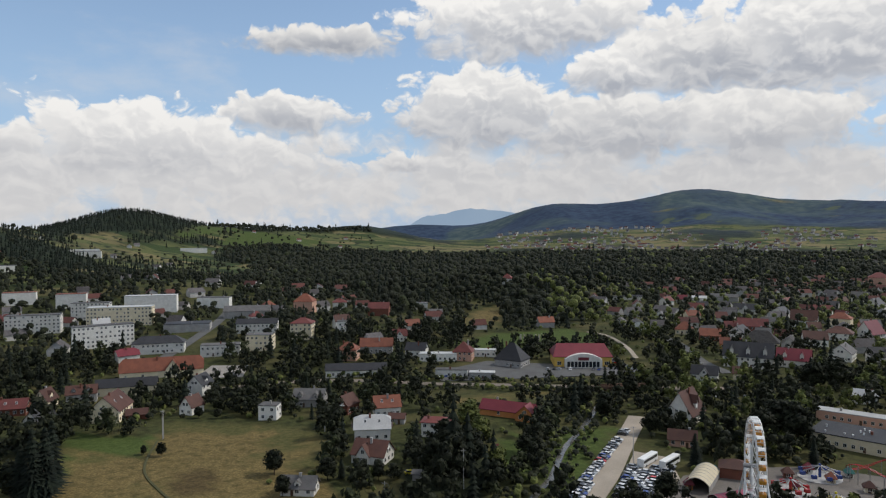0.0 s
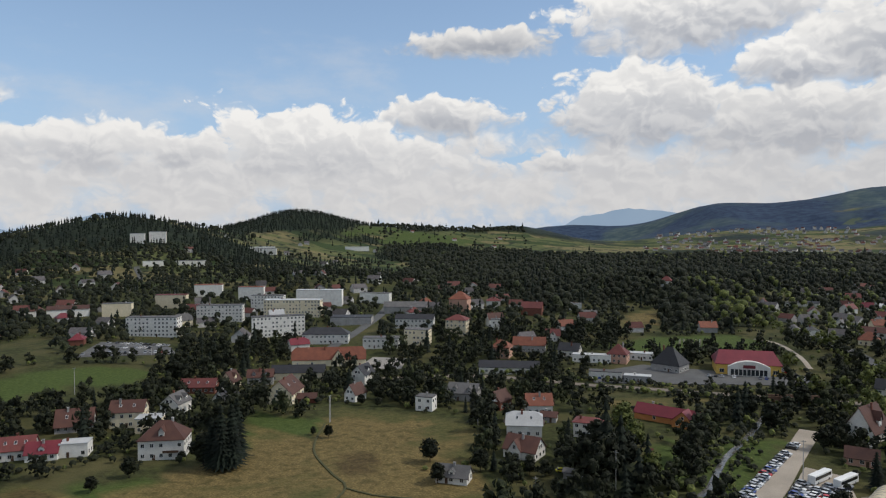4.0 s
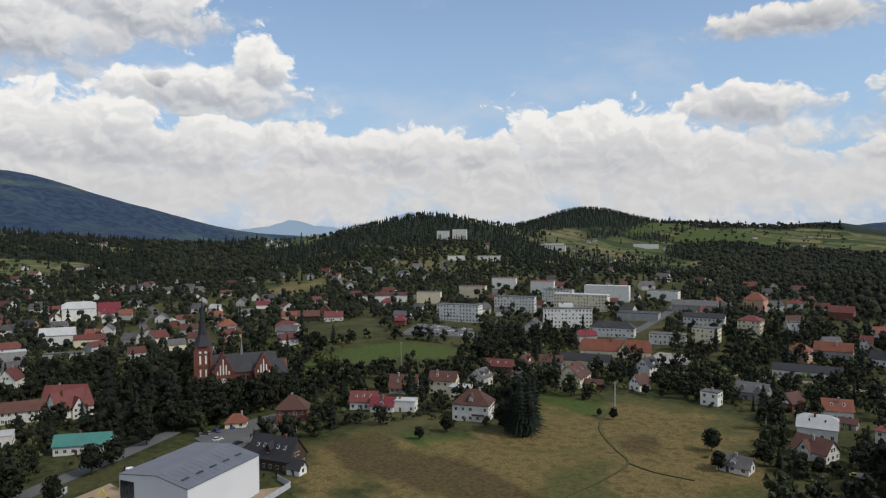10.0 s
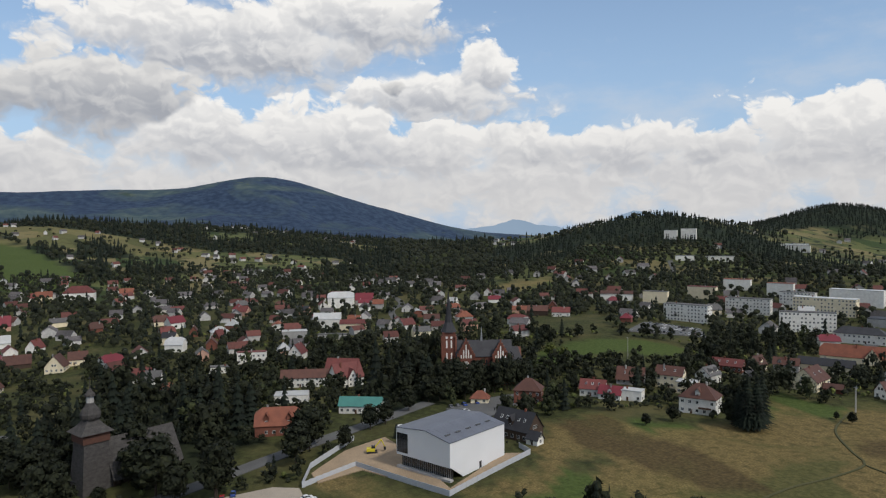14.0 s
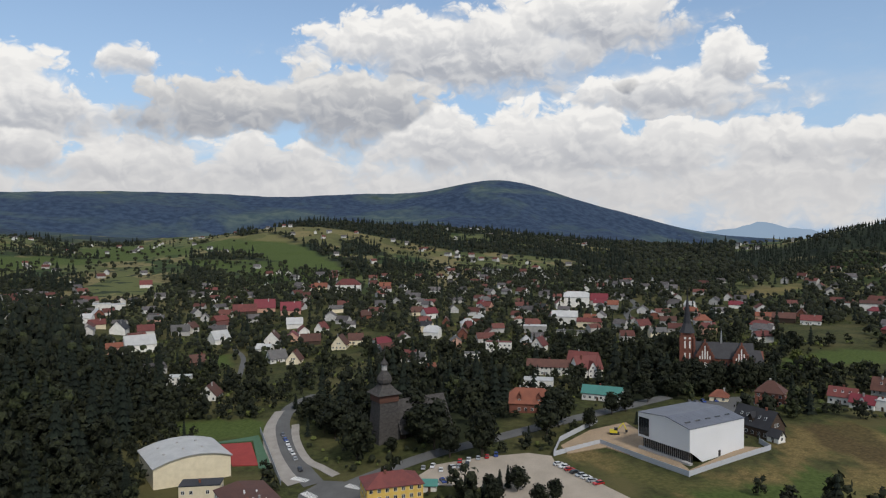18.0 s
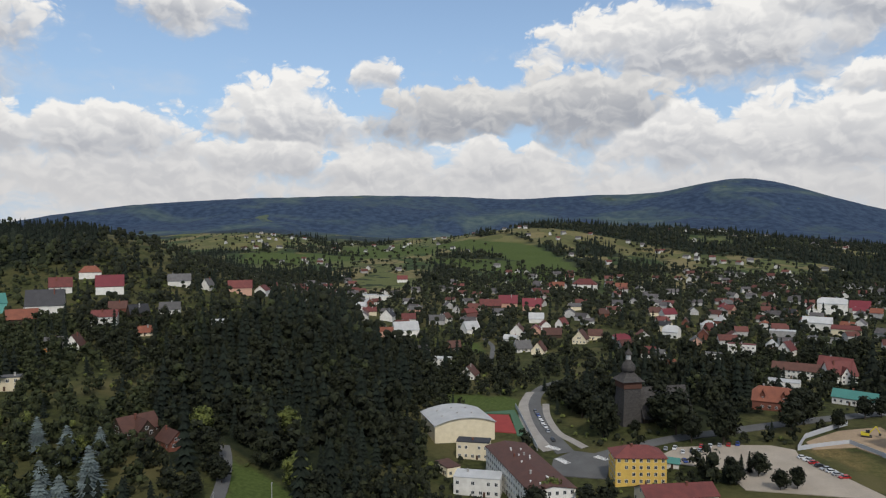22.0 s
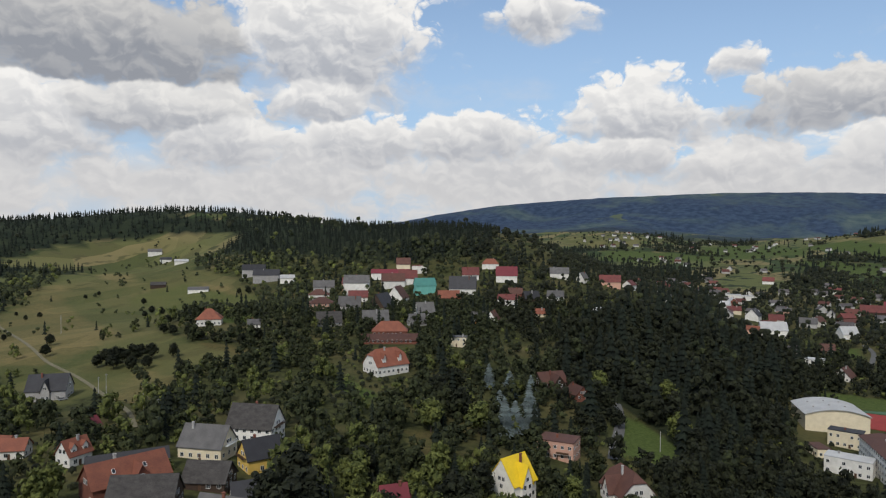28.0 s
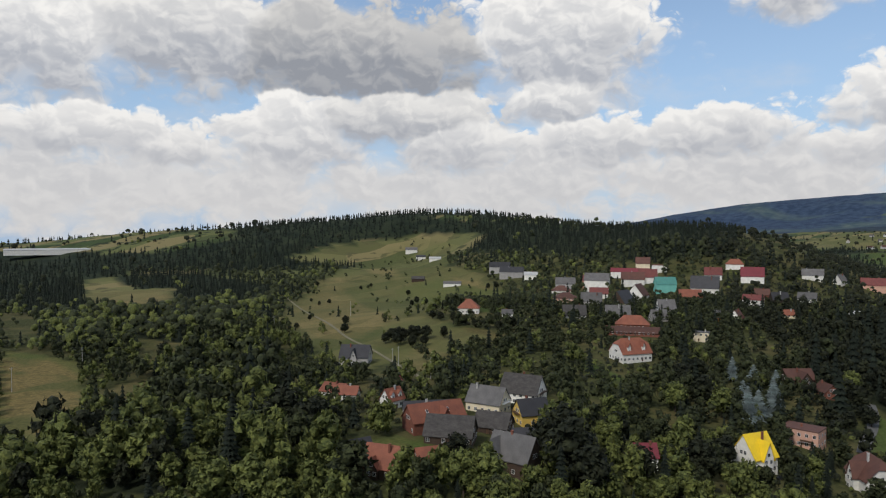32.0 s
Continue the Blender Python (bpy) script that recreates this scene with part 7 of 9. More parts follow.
def sports_hall(x, y, turn):
    h = scaled_thing(0.88, "sports_hall", x, y, turn, zat(x, y), "cream sports hall with a pale barrel roof", "sports hall")
    HOUSES.append((x, y, 19))
    hw, hd, e, rise = 18.0, 16.0, 9.5, 3.6
    arc = [(-hw + 2 * hw * k / 16, e + rise * (1 - ((k - 8) / 8) ** 2)) for k in range(17)]
    bm = bmesh.new()
    prism(bm, [(-hw, -4), (hw, -4)] + arc[::-1], "y", -hd, hd)
    part("wall", bm, WALLS["cream"], h)
    bm = bmesh.new()
    outer = [(u * 1.035, z + 0.55) for u, z in arc]
    inner = [(u * 1.035, z + 0.15) for u, z in arc]
    prism(bm, outer + inner[::-1], "y", -hd - 1.0, hd + 0.8)
    part("roof", bm, ROOFS["light"], h, "pale curved metal roof")
    vent = bmesh.new()
    box(vent, -0.5, 0.5, -0.5, 0.5, 0, 0.7)
    vm = mesh_of("roof_vent", vent, concrete)
    for k in range(6):
        part("roof_vent", vm, None, h, m=pose(-11 + 9 * (k % 3), -6 + 12 * (k // 3), e + rise * (1 - ((-11 + 9 * (k % 3)) / 18) ** 2) + 0.5))
    wall_windows(h, 34, 2 * hd, 1, 4.5, 3, True, every=4, w=2.4, h=1.4, sides="lr")


def ferris_wheel(x, y, turn):
    w = thing("ferris_wheel", x, y, turn, label="white steel ferris wheel with orange cabins", category="ferris wheel")
    R, hub, half = 14.0, 16.6, 1.1
    rim = bmesh.new()
    n = 24
    for s in (-half, half):
        for r in (R, R - 1.6):
            for k in range(n):
                p, q = [(math.cos((k + j) * 2 * math.pi / n) * r, s, hub + math.sin((k + j) * 2 * math.pi / n) * r) for j in (0, 1)]
                tube(rim, p, q, 0.13, sides=5)
        for k in range(n):
            a, b = k * 2 * math.pi / n, (k + 0.5) * 2 * math.pi / n
            tube(rim, (math.cos(a) * R, s, hub + math.sin(a) * R), (math.cos(b) * (R - 1.6), s, hub + math.sin(b) * (R - 1.6)), 0.08, sides=4)
            tube(rim, (math.cos(b) * (R - 1.6), s, hub + math.sin(b) * (R - 1.6)), (math.cos(a + 2 * math.pi / n) * R, s, hub + math.sin(a + 2 * math.pi / n) * R), 0.08, sides=4)
    for k in range(n):
        a = k * 2 * math.pi / n
        tube(rim, (math.cos(a) * R, -half, hub + math.sin(a) * R), (math.cos(a) * R, half, hub + math.sin(a) * R), 0.1, sides=5)
    part("rim", rim, white_paint, w, "white lattice rim")
    sp = bmesh.new()
    tube(sp, (0, 0, 0), (R - 1.6, 0, 0), 0.09, sides=5)
    spm = mesh_of("spoke", sp, white_paint)
    for k in range(n):
        for s in (-1, 1):
            part("spoke", spm, None, w, m=pose(0, s * half, hub, 0, -k * 360 / n, 0))
    ax = bmesh.new()
    tube(ax, (0, -3.2, hub), (0, 3.2, hub), 0.7, sides=10)
    part("axle", ax, steel, w)
    leg = bmesh.new()
    tube(leg, (0, 0, 0), (0, 0, 1), 0.38, 0.3, 8)
    lm = mesh_of("leg", leg, white_paint)
    for sx in (-1, 1):
        for sy in (-1, 1):
            a, b = Vector((sx * 9, sy * 4.2, -0.5)), Vector((0, sy * 2.6, hub))
            part("leg", lm, None, w, m=Matrix.Translation(a) @ (b - a).to_track_quat("Z", "Y").to_matrix().to_4x4() @ Matrix.Diagonal((1, 1, (b - a).length, 1)))
    tub = bmesh.new()
    prism(tub, [(-0.75, -2.2), (0.75, -2.2), (1.0, -1.6), (1.0, -1.1), (-1.0, -1.1), (-1.0, -1.6)], "y", -0.85, 0.85)
    tm = mesh_of("cabin", tub, material("orange_lacquer", (0.6, 0.28, 0.04), (0.5, 0.22, 0.03), 1, 6, 0.4))
    can = bmesh.new()
    prism(can, [(-1.15, -0.25), (1.15, -0.25), (0.5, 0.25), (-0.5, 0.25)], "y", -0.95, 0.95)
    for sx in (-0.9, 0.9):
        box(can, sx - 0.05, sx + 0.05, -0.05, 0.05, -1.2, -0.2)
    cm = mesh_of("canopy", can, white_paint)
    for k in range(n):
        a = (k + 0.5) * 2 * math.pi / n
        cab = part("cabin", tm, None, w, m=pose(math.cos(a) * R, 0, hub + math.sin(a) * R))
        part("canopy", cm, None, cab)
    bm = bmesh.new()
    box(bm, -6, 6, -4.5, 4.5, -1, 0.9)
    part("platform", bm, concrete, w)


def market_hall(x, y, turn):
    h = thing("market_store", x, y, turn, label="yellow store with a crimson roof and a white arched front", category="store")
    HOUSES.append((x, y, 20))
    bm = bmesh.new()
    box(bm, -17, 17, -10, 12, -2, 6.5)
    part("wall", bm, WALLS["yellow"], h)
    bm = bmesh.new()
    slab_roof(bm, [[(-17.8, -10.8, 6.3), (17.8, -10.8, 6.3), (14.5, 1, 12.5), (-14.5, 1, 12.5)], [(17.8, 12.8, 6.3), (-17.8, 12.8, 6.3), (-14.5, 1, 12.5), (14.5, 1, 12.5)],
                   [(-17.8, 12.8, 6.3), (-17.8, -10.8, 6.3), (-14.5, 1, 12.5)], [(17.8, -10.8, 6.3), (17.8, 12.8, 6.3), (14.5, 1, 12.5)]], 0.3)
    part("roof", bm, ROOFS["crimson"], h, "crimson sheet roof")
    arch = [(-11 + 22 * k / 12, 5.2 + 3.4 * (1 - ((k - 6) / 6) ** 2)) for k in range(13)]
    bm = bmesh.new()
    prism(bm, [(-11, -2), (11, -2)] + arch[::-1], "y", -13.2, -9.9)
    part("front", bm, WALLS["white"], h, "white arched front")
    bm = bmesh.new()
    for k in range(9):
        box(bm, -9.6 + k * 2.15, -7.9 + k * 2.15, -13.28, -13.15, 0.6, 3.9)
    part("shop_window", bm, glass, h)
    bm = bmesh.new()
    box(bm, -3.2, 3.2, -13.34, -13.15, 4.6, 6.4)
    part("sign", bm, ROOFS["crimson"], h, "plain crimson sign board")
    for s in (-14, 14):
        window(h, s, -10, 1.2, 0, 2.4, 2.2)


modern_hall(-167, 87, 103)
brick_church(-322, 201, 56)
timber_church(-262, -14, 104)
sports_hall(-258, -104, 107)
ferris_wheel(91, 203, 74)
market_hall(83, 424, -3)
house(-180, -75, 14.5, 57, 18, 11.5, 1.6, "white", "brown", "gable", "long three-storey school with a brown sheet roof", 2, chimneys=3, name="school", category="school", skip=0.0, vents=11)


def panel_fence(points, label, high=2.0, mat=None):
    f = thing("site_fence", *points[0], 0, 0, label, "fence")
    panel = bmesh.new()
    box(panel, 0, 1, -0.04, 0.04, -0.6, high)
    box(panel, 0, 0.03, -0.07, 0.07, -0.6, high + 0.05)
    me = mesh_of("panel", panel, mat or concrete)
    x0, y0 = points[0]
    for (ax, ay), (bx, by) in zip(points, points[1:]):
        n = max(1, round(math.hypot(bx - ax, by - ay) / 3.0))
        for k in range(n):
            px, py = ax + (bx - ax) * k / n, ay + (by - ay) * k / n
            part("panel", me, None, f, m=Matrix.Translation((px - x0, py - y0, zat(px, py))) @ Matrix.Rotation(math.atan2(by - ay, bx - ax), 4, "Z") @ Matrix.Diagonal((math.hypot(bx - ax, by - ay) / n * 0.985, 1, 1, 1)))
    return f


fence_panel = material("pale_fence_panels", (0.46, 0.47, 0.49), (0.38, 0.39, 0.41), 0.3, 5, 0.7)
panel_fence([(-233, 84), (-217, 56), (-203, 46), (-206, 70), (-158, 80), (-169, 128), (-178, 130)], "pale panel fence round the building site", 2.2, fence_panel)


def lamp_post(x, y, high, label, name="pole", arm=False, mat=None):
    p = thing(name, x, y, 0, label=label, category="pole")
    bm = bmesh.new()
    tube(bm, (0, 0, -1), (0, 0, high), 0.17, 0.11, 7)
    part("shaft", bm, mat or concrete, p)
    bm = bmesh.new()
    box(bm, -0.9, 0.9, -0.06, 0.06, high - 0.6, high - 0.45)
    part("crossarm", bm, steel, p)
    if arm:
        bm = bmesh.new()
        box(bm, -0.25, 0.25, -1.6, 0, high - 0.05, high + 0.1)
        part("lamp", bm, steel, p)


def poles():
    for x, y, h in [(-117, 286, 12.1), (-258, 296, 14), (-117, 287, 12.2), (6, 229, 13.3), (-51, 293, 7.8), (68, 250, 14), (-33, -412, 12.6), (-29, -376, 12.4), (-11, -346, 9.2), (150, -526, 14), (100, -581, 13.1), (-16, -362, 14), (-33, -418, 10.8), (4, 241, 10.8), (-19, 215, 8.0), (-280, 389, 6), (-132, -188, 6.1), (-141, -170, 9.4), (-210, 168, 7.7), (-139, -620, 14), (-52, -604, 14)]:
        lamp_post(x, y, h, "pale concrete pole with a short crossarm")


poles()


panel_fence([(-286, 173), (-278, 182), (-271, 191), (-261, 202)], "low red brick wall round the churchyard", 1.7, WALLS["brick"])
panel_fence([(-303, -70), (-273, -68), (-244, -66), (-231, -65)], "tall pale fence beside the sports court", 2.6, fence_panel)


def crossing(x, y, turn, wide, count):
    """White bars across a road."""
    c = thing("zebra_crossing", x, y, turn, zat(x, y) + 0.5, "worn white zebra crossing on the asphalt", "road marking")
    bm = bmesh.new()
    box(bm, -0.2, 0.2, -wide / 2, wide / 2, -0.2, 0.02)
    me = mesh_of("bar", bm, white_paint)
    for k in range(count):
        part("bar", me, None, c, m=Matrix.Translation(((k - (count - 1) / 2) * 1.05, 0, 0)))


crossing(-233.4, -56.9, -133, 3.6, 8)
crossing(-215.9, -55.0, 29, 3.6, 8)
crossing(-215.8, -37.2, -137, 3.6, 7)


# ---- vehicles ----
def car_meshes(length, high):
    key = ("car", length, high)
    if key not in MESHES:
        l, w = length / 2, 0.88
        body = bmesh.new()
        prism(body, [(-l, 0.3), (l, 0.3), (l, 0.72), (l * 0.86, 0.86), (l * 0.45, 0.94), (-l * 0.9, 0.96), (-l, 0.8)], "y", -w, w)
        cabin = bmesh.new()
        prism(cabin, [(-l * 0.86, 0.93), (l * 0.5, 0.93), (l * 0.2, high - 0.04), (-l * 0.68, high - 0.04)], "y", -w * 0.86, w * 0.86)
        roof = bmesh.new()
        prism(roof, [(-l * 0.66, high - 0.05), (l * 0.18, high - 0.05), (l * 0.12, high), (-l * 0.6, high)], "y", -w * 0.82, w * 0.82)
        wheel = bmesh.new()
        tube(wheel, (0, -0.11, 0), (0, 0.11, 0), 0.32, sides=10)
        lamp = bmesh.new()
        box(lamp, l - 0.02, l + 0.02, -0.2, 0.2, 0.58, 0.7)
        MESHES[key] = body, mesh_of("cabin", cabin, glass), roof, mesh_of("wheel", wheel, black_metal), mesh_of("headlight", lamp, white_paint)
        for c, rgb in CAR_COLOURS.items():
            paint = PAINT[c]
            MESHES[key + (c,)] = mesh_of("body", body.copy(), paint), mesh_of("roof", roof.copy(), paint)
    return MESHES[key]


CAR_COLOURS = {"white": (0.6, 0.6, 0.6), "silver": (0.3, 0.31, 0.32), "grey": (0.12, 0.12, 0.13), "black": (0.018, 0.018, 0.02), "red": (0.36, 0.02, 0.02), "blue": (0.03, 0.06, 0.22), "yellow": (0.6, 0.5, 0.04)}
PAINT = {c: material(c + "_car_paint", rgb, tuple(v * 0.9 for v in rgb), 0.5, 3, 0.25, spec=0.6) for c, rgb in CAR_COLOURS.items()}


def car(x, y, turn, colour, length=4.3, high=1.48, group="", name="car"):
    _, cabin, _, wheel, lamp = car_meshes(length, high)
    body, roof = MESHES[("car", length, high, colour)]
    c = thing(name, x, y, turn, zat(x, y) + 0.16, f"parked {colour} {name} with dark windows", name, group)
    part("body", body, None, c)
    part("cabin", cabin, None, c)
    part("roof", roof, None, c)
    for sx in (-0.62, 0.62) if math.hypot(x - 100, y + 50) < 450 else ():
        for sy in (-0.8, 0.8):
            part("wheel", wheel, None, c, m=pose(sx * length / 2, sy, 0.32))
    if math.hypot(x - 100, y + 50) < 300:
        for sy in (-0.6, 0.6):
            part("headlight", lamp, None, c, m=pose(0, sy, 0))
    return c


def car_row(x0, y0, x1, y1, nose, count, group, skip=0.1, seed=1):
    """Cars side by side from one point to another, noses in the direction given."""
    rng = random.Random(seed)
    for k in range(count):
        if rng.random() < skip:
            continue
        t = k / max(1, count - 1)
        colour = rng.choice(["white", "white", "white", "silver", "silver", "silver", "grey", "grey", "black", "black", "silver", "silver", "white", "white", "black", "grey", "white", "silver", "red", "blue"])
        car(x0 + (x1 - x0) * t + rng.uniform(-0.2, 0.2), y0 + (y1 - y0) * t + rng.uniform(-0.2, 0.2), nose + rng.uniform(-5, 5) + rng.choice([0, 180]), colour, group=group)


car_row(74.8, 287.5, 39.8, 219.5, -37, 30, "cars in the fairground car park", 0.05, 1)
car_row(69.6, 241.5, 58.1, 217.0, -35, 11, "cars in the fairground car park", 0.1, 2)
car_row(74.9, 244.6, 62.5, 217.0, -34, 12, "cars in the fairground car park", 0.1, 3)
car_row(80.1, 246.7, 69.6, 225.7, -37, 9, "cars in the fairground car park", 0.15, 4)
car_row(66.8, 245.9, 54.2, 217.9, -34, 12, "cars in the fairground car park", 0.1, 5)
car_row(47.6, 230.8, 38.7, 213.1, -37, 8, "cars in the fairground car park", 0.1, 6)
car_row(-219.2, -6.7, -215.4, 24.7, 158, 9, "cars in the gravel car park", 0.1, 7)
car_row(-192.6, 43.2, -167.5, 47.0, 94, 8, "cars in the gravel car park", 0.05, 8)
car_row(-202.4, -0.5, -200.8, -9.6, 0, 4, "cars in the gravel car park", 0.1, 9)
car_row(-213.3, -0.8, -212.2, 10.4, 164, 4, "cars in the gravel car park", 0.1, 14)
car_row(-290.8, -59.5, -243.4, -55.9, 4, 8, "cars queueing on the road", 0.1, 33)
car_row(-316.0, 370.7, -274.3, 401.3, 121, 18, "cars in the town car park", 0.2, 11)
car_row(-321.8, 394.7, -285.2, 410.0, 108, 14, "cars in the town car park", 0.2, 12)
car_row(-328.9, 411.0, -289.3, 420.0, 98, 14, "cars in the town car park", 0.2, 13)
car_row(-227.1, 192.2, -224.2, 203.2, 135, 4, "cars by the brick villa", 0.2, 15)
car_row(-246.2, 146.5, -244.4, 161.2, 163, 5, "cars by the brick villa", 0.1, 16)
car_row(-223.2, 147.9, -238.6, 146.3, -94, 5, "cars by the brick villa", 0.3, 17)
car_row(57.5, 407.6, 90.1, 404.9, 75, 11, "cars before the stores", 0.3, 18)
car_row(-2.3, 391.6, 20.2, 394.4, 87, 8, "cars before the stores", 0.3, 19)
car_row(104.4, 430.1, 110.1, 405.6, 3, 9, "cars before the stores", 0.2, 20)
car_row(111.1, 346.7, 147.9, 340.3, 75, 9, "cars behind the hedge", 0.3, 21)
car(-24.6, -433.8, 165, "silver")
car(-105.8, -233.3, 118, "black")
car(-121.8, -246.0, 119, "blue")
car(-208.3, -16.6, 85, "black")
car(-228.2, 198.3, 67, "white")
car(-12.2, 242.1, 13, "yellow")
car(-38.7, -187.2, 142, "black")
car(-213.1, 4.6, 92, "white")

def bus(x, y, turn):
    b = thing("coach", x, y, turn, zat(x, y) + 0.16, "white touring coach with dark windows", "bus", "coaches")
    bm = bmesh.new()
    prism(bm, [(-6, 0.4), (6, 0.4), (6, 1.6), (5.7, 3.3), (-6, 3.3)], "y", -1.25, 1.25)
    bmesh.ops.bevel(bm, geom=bm.edges[:], offset=0.12, segments=1, affect="EDGES")
    part("body", bm, white_paint, b)
    for s in (-1, 1):
        bm = bmesh.new()
        box(bm, -5.6, 5.2, s * 1.27 - 0.02, s * 1.27 + 0.02, 1.7, 2.75)
        part("side_window", bm, glass, b)
    bm = bmesh.new()
    box(bm, 5.78, 6.03, -1.1, 1.1, 1.5, 2.9)
    part("windscreen", bm, glass, b)
    for sx in (-3.6, 3.8):
        for sy in (-1.1, 1.1):
            bm = bmesh.new()
            tube(bm, (sx, sy - 0.16, 0.5), (sx, sy + 0.16, 0.5), 0.5, sides=12)
            part("wheel", bm, black_metal, b)


bus(80.5, 247.8, 47)
bus(73.3, 250.2, 49)

# ---- the fair ----
def barrel_tent(x, y, turn, L, W, high, mat, label, name):
    t = thing(name, x, y, turn, label=label, category="tent")
    HOUSES.append((x, y, L / 2))
    arc = [(-W / 2 + W * k / 10, high * 0.55 + high * 0.45 * (1 - ((k - 5) / 5) ** 2)) for k in range(11)]
    bm = bmesh.new()
    prism(bm, arc + [(u * 0.98, z - 0.12) for u, z in arc[::-1]], "x", -L / 2, L / 2)
    part("canopy", bm, mat, t)
    bm = bmesh.new()
    box(bm, -L / 2 + 0.2, L / 2 - 0.2, -W / 2 + 0.15, -W / 2 + 0.3, -0.5, high * 0.55)
    box(bm, -L / 2 + 0.2, L / 2 - 0.2, W / 2 - 0.3, W / 2 - 0.15, -0.5, high * 0.55)
    box(bm, L / 2 - 0.4, L / 2 - 0.25, -W / 2 + 0.3, W / 2 - 0.3, -0.5, high * 0.7)
    part("side", bm, WALLS["grey"], t)
    for k in range(7):
        bm = bmesh.new()
        for (u0, z0), (u1, z1) in zip(arc, arc[1:]):
            tube(bm, (0, u0, z0 + 0.04), (0, u1, z1 + 0.04), 0.06, sides=4)
        part("hoop", bm, steel, t, m=pose(-L / 2 + L * k / 6, 0, 0))


tent_cream = material("cream_canvas", (0.55, 0.48, 0.34), (0.47, 0.41, 0.29), 0.3, 4, 0.8)
tent_pink = material("magenta_canvas", (0.3, 0.06, 0.1), (0.24, 0.05, 0.08), 0.3, 4, 0.7)
barrel_tent(86, 231, 58, 17, 8, 5, tent_cream, "long cream canvas tent with a curved top", "tent")
barrel_tent(90, 215, 20, 15, 7, 4, tent_pink, "magenta barrel canopy over a fair ride", "canopy_tent")
house(100, 238, -22, 10, 8, 4, 2, "brick", "brown", "hip", "brick-red fair booth with a brown roof", 1, name="booth", category="booth", chimneys=0)


def ride(x, y, r, mat, label):
    t = thing("fair_ride", x, y, 0, label=label, category="fair ride")
    bm = bmesh.new()
    tube(bm, (0, 0, -0.5), (0, 0, 0.5), r, sides=20)
    part("platform", bm, concrete, t)
    for k in range(8):
        a = k * math.pi / 4
        bm = bmesh.new()
        tube(bm, (0, 0, 4.5), (math.cos(a) * r * 0.85, math.sin(a) * r * 0.85, 2.5), 0.14, sides=5)
        arm = part("arm", bm, steel, t)
        bm = bmesh.new()
        px, py = math.cos(a) * r * 0.85, math.sin(a) * r * 0.85
        box(bm, px - 0.8, px + 0.8, py - 0.6, py + 0.6, 1.4, 2.5)
        part("gondola", bm, mat, arm)
    bm = bmesh.new()
    tube(bm, (0, 0, 0.4), (0, 0, 5), 0.5, 0.4, 8)
    part("mast", bm, mat, t)


ride(112, 224, 6, PAINT["red"], "fair ride with red gondolas on arms")
ride(128, 236, 7, PAINT["blue"], "fair ride with blue gondolas on arms")
ride(120, 212, 5, PAINT["yellow"], "small fair ride with yellow gondolas")


def coaster(x, y):
    t = thing("roller_coaster", x, y, 0, label="small roller coaster with a dark red looping track", category="roller coaster")
    HOUSES.append((x, y, 14))
    pts = [Vector((math.cos(a) * 11, math.sin(a) * 8, 4.5 + 2.5 * math.sin(a * 2 + 0.7))) for a in np.linspace(0, 2 * math.pi, 33)]
    for s in (-0.5, 0.5):
        bm = bmesh.new()
        for p, q in zip(pts, pts[1:]):
            d = Vector((p.x, p.y, 0)).normalized() * s
            e = Vector((q.x, q.y, 0)).normalized() * s
            tube(bm, p + d, q + e, 0.14, sides=5)
        part("rail", bm, PAINT["red"], t, "dark red rail")
    for p in pts[:-1:2]:
        bm = bmesh.new()
        tube(bm, (p.x, p.y, -0.8), (p.x, p.y, p.z), 0.13, sides=5)
        part("support", bm, steel, t)


coaster(147, 232)


# ---- railway bridge, flags, site machines ----
def bridge(x0, y0, x1, y1):
    b = thing("railway_bridge", (x0 + x1) / 2, (y0 + y1) / 2, math.degrees(math.atan2(y1 - y0, x1 - x0)), label="rusty steel railway bridge over the river", category="bridge")
    n = math.hypot(x1 - x0, y1 - y0) / 2
    rust = material("rusty_steel", (0.22, 0.13, 0.09), (0.14, 0.085, 0.06), 0.5, 5, 0.8, 0.01)
    for s in (-2.6, 2.6):
        bm = bmesh.new()
        box(bm, -n, n, s - 0.15, s + 0.15, 0.2, 2.6)
        for k in range(10):
            u = -n + 2 * n * (k + 0.5) / 10
            box(bm, u - 0.12, u + 0.12, s - 0.3, s + 0.3, 0.2, 2.6)
        part("girder", bm, rust, b)
    bm = bmesh.new()
    box(bm, -n, n, -2.4, 2.4, 0.6, 1.0)
    part("deck", bm, ballast, b)
    for s in (-1, 1):
        bm = bmesh.new()
        box(bm, s * n - 1.2, s * n + 1.2, -3, 3, -3, 0.5)
        part("abutment", bm, concrete, b)


bridge(78, 358, 105, 360)


def flags():
    for k in range(7):
        x, y = 52 + k * 2.6, 478 + k * 0.3
        p = thing("flagpole", x, y, 0, label="slim white flagpole with a narrow pale banner", category="flagpole", group="flagpoles by the store")
        bm = bmesh.new()
        tube(bm, (0, 0, -0.5), (0, 0, 9), 0.09, 0.06, 6)
        part("pole", bm, white_paint, p)
        bm = bmesh.new()
        box(bm, 0.1, 1.1, -0.02, 0.02, 4.5, 8.8)
        part("banner", bm, WALLS["cream"], p)


flags()


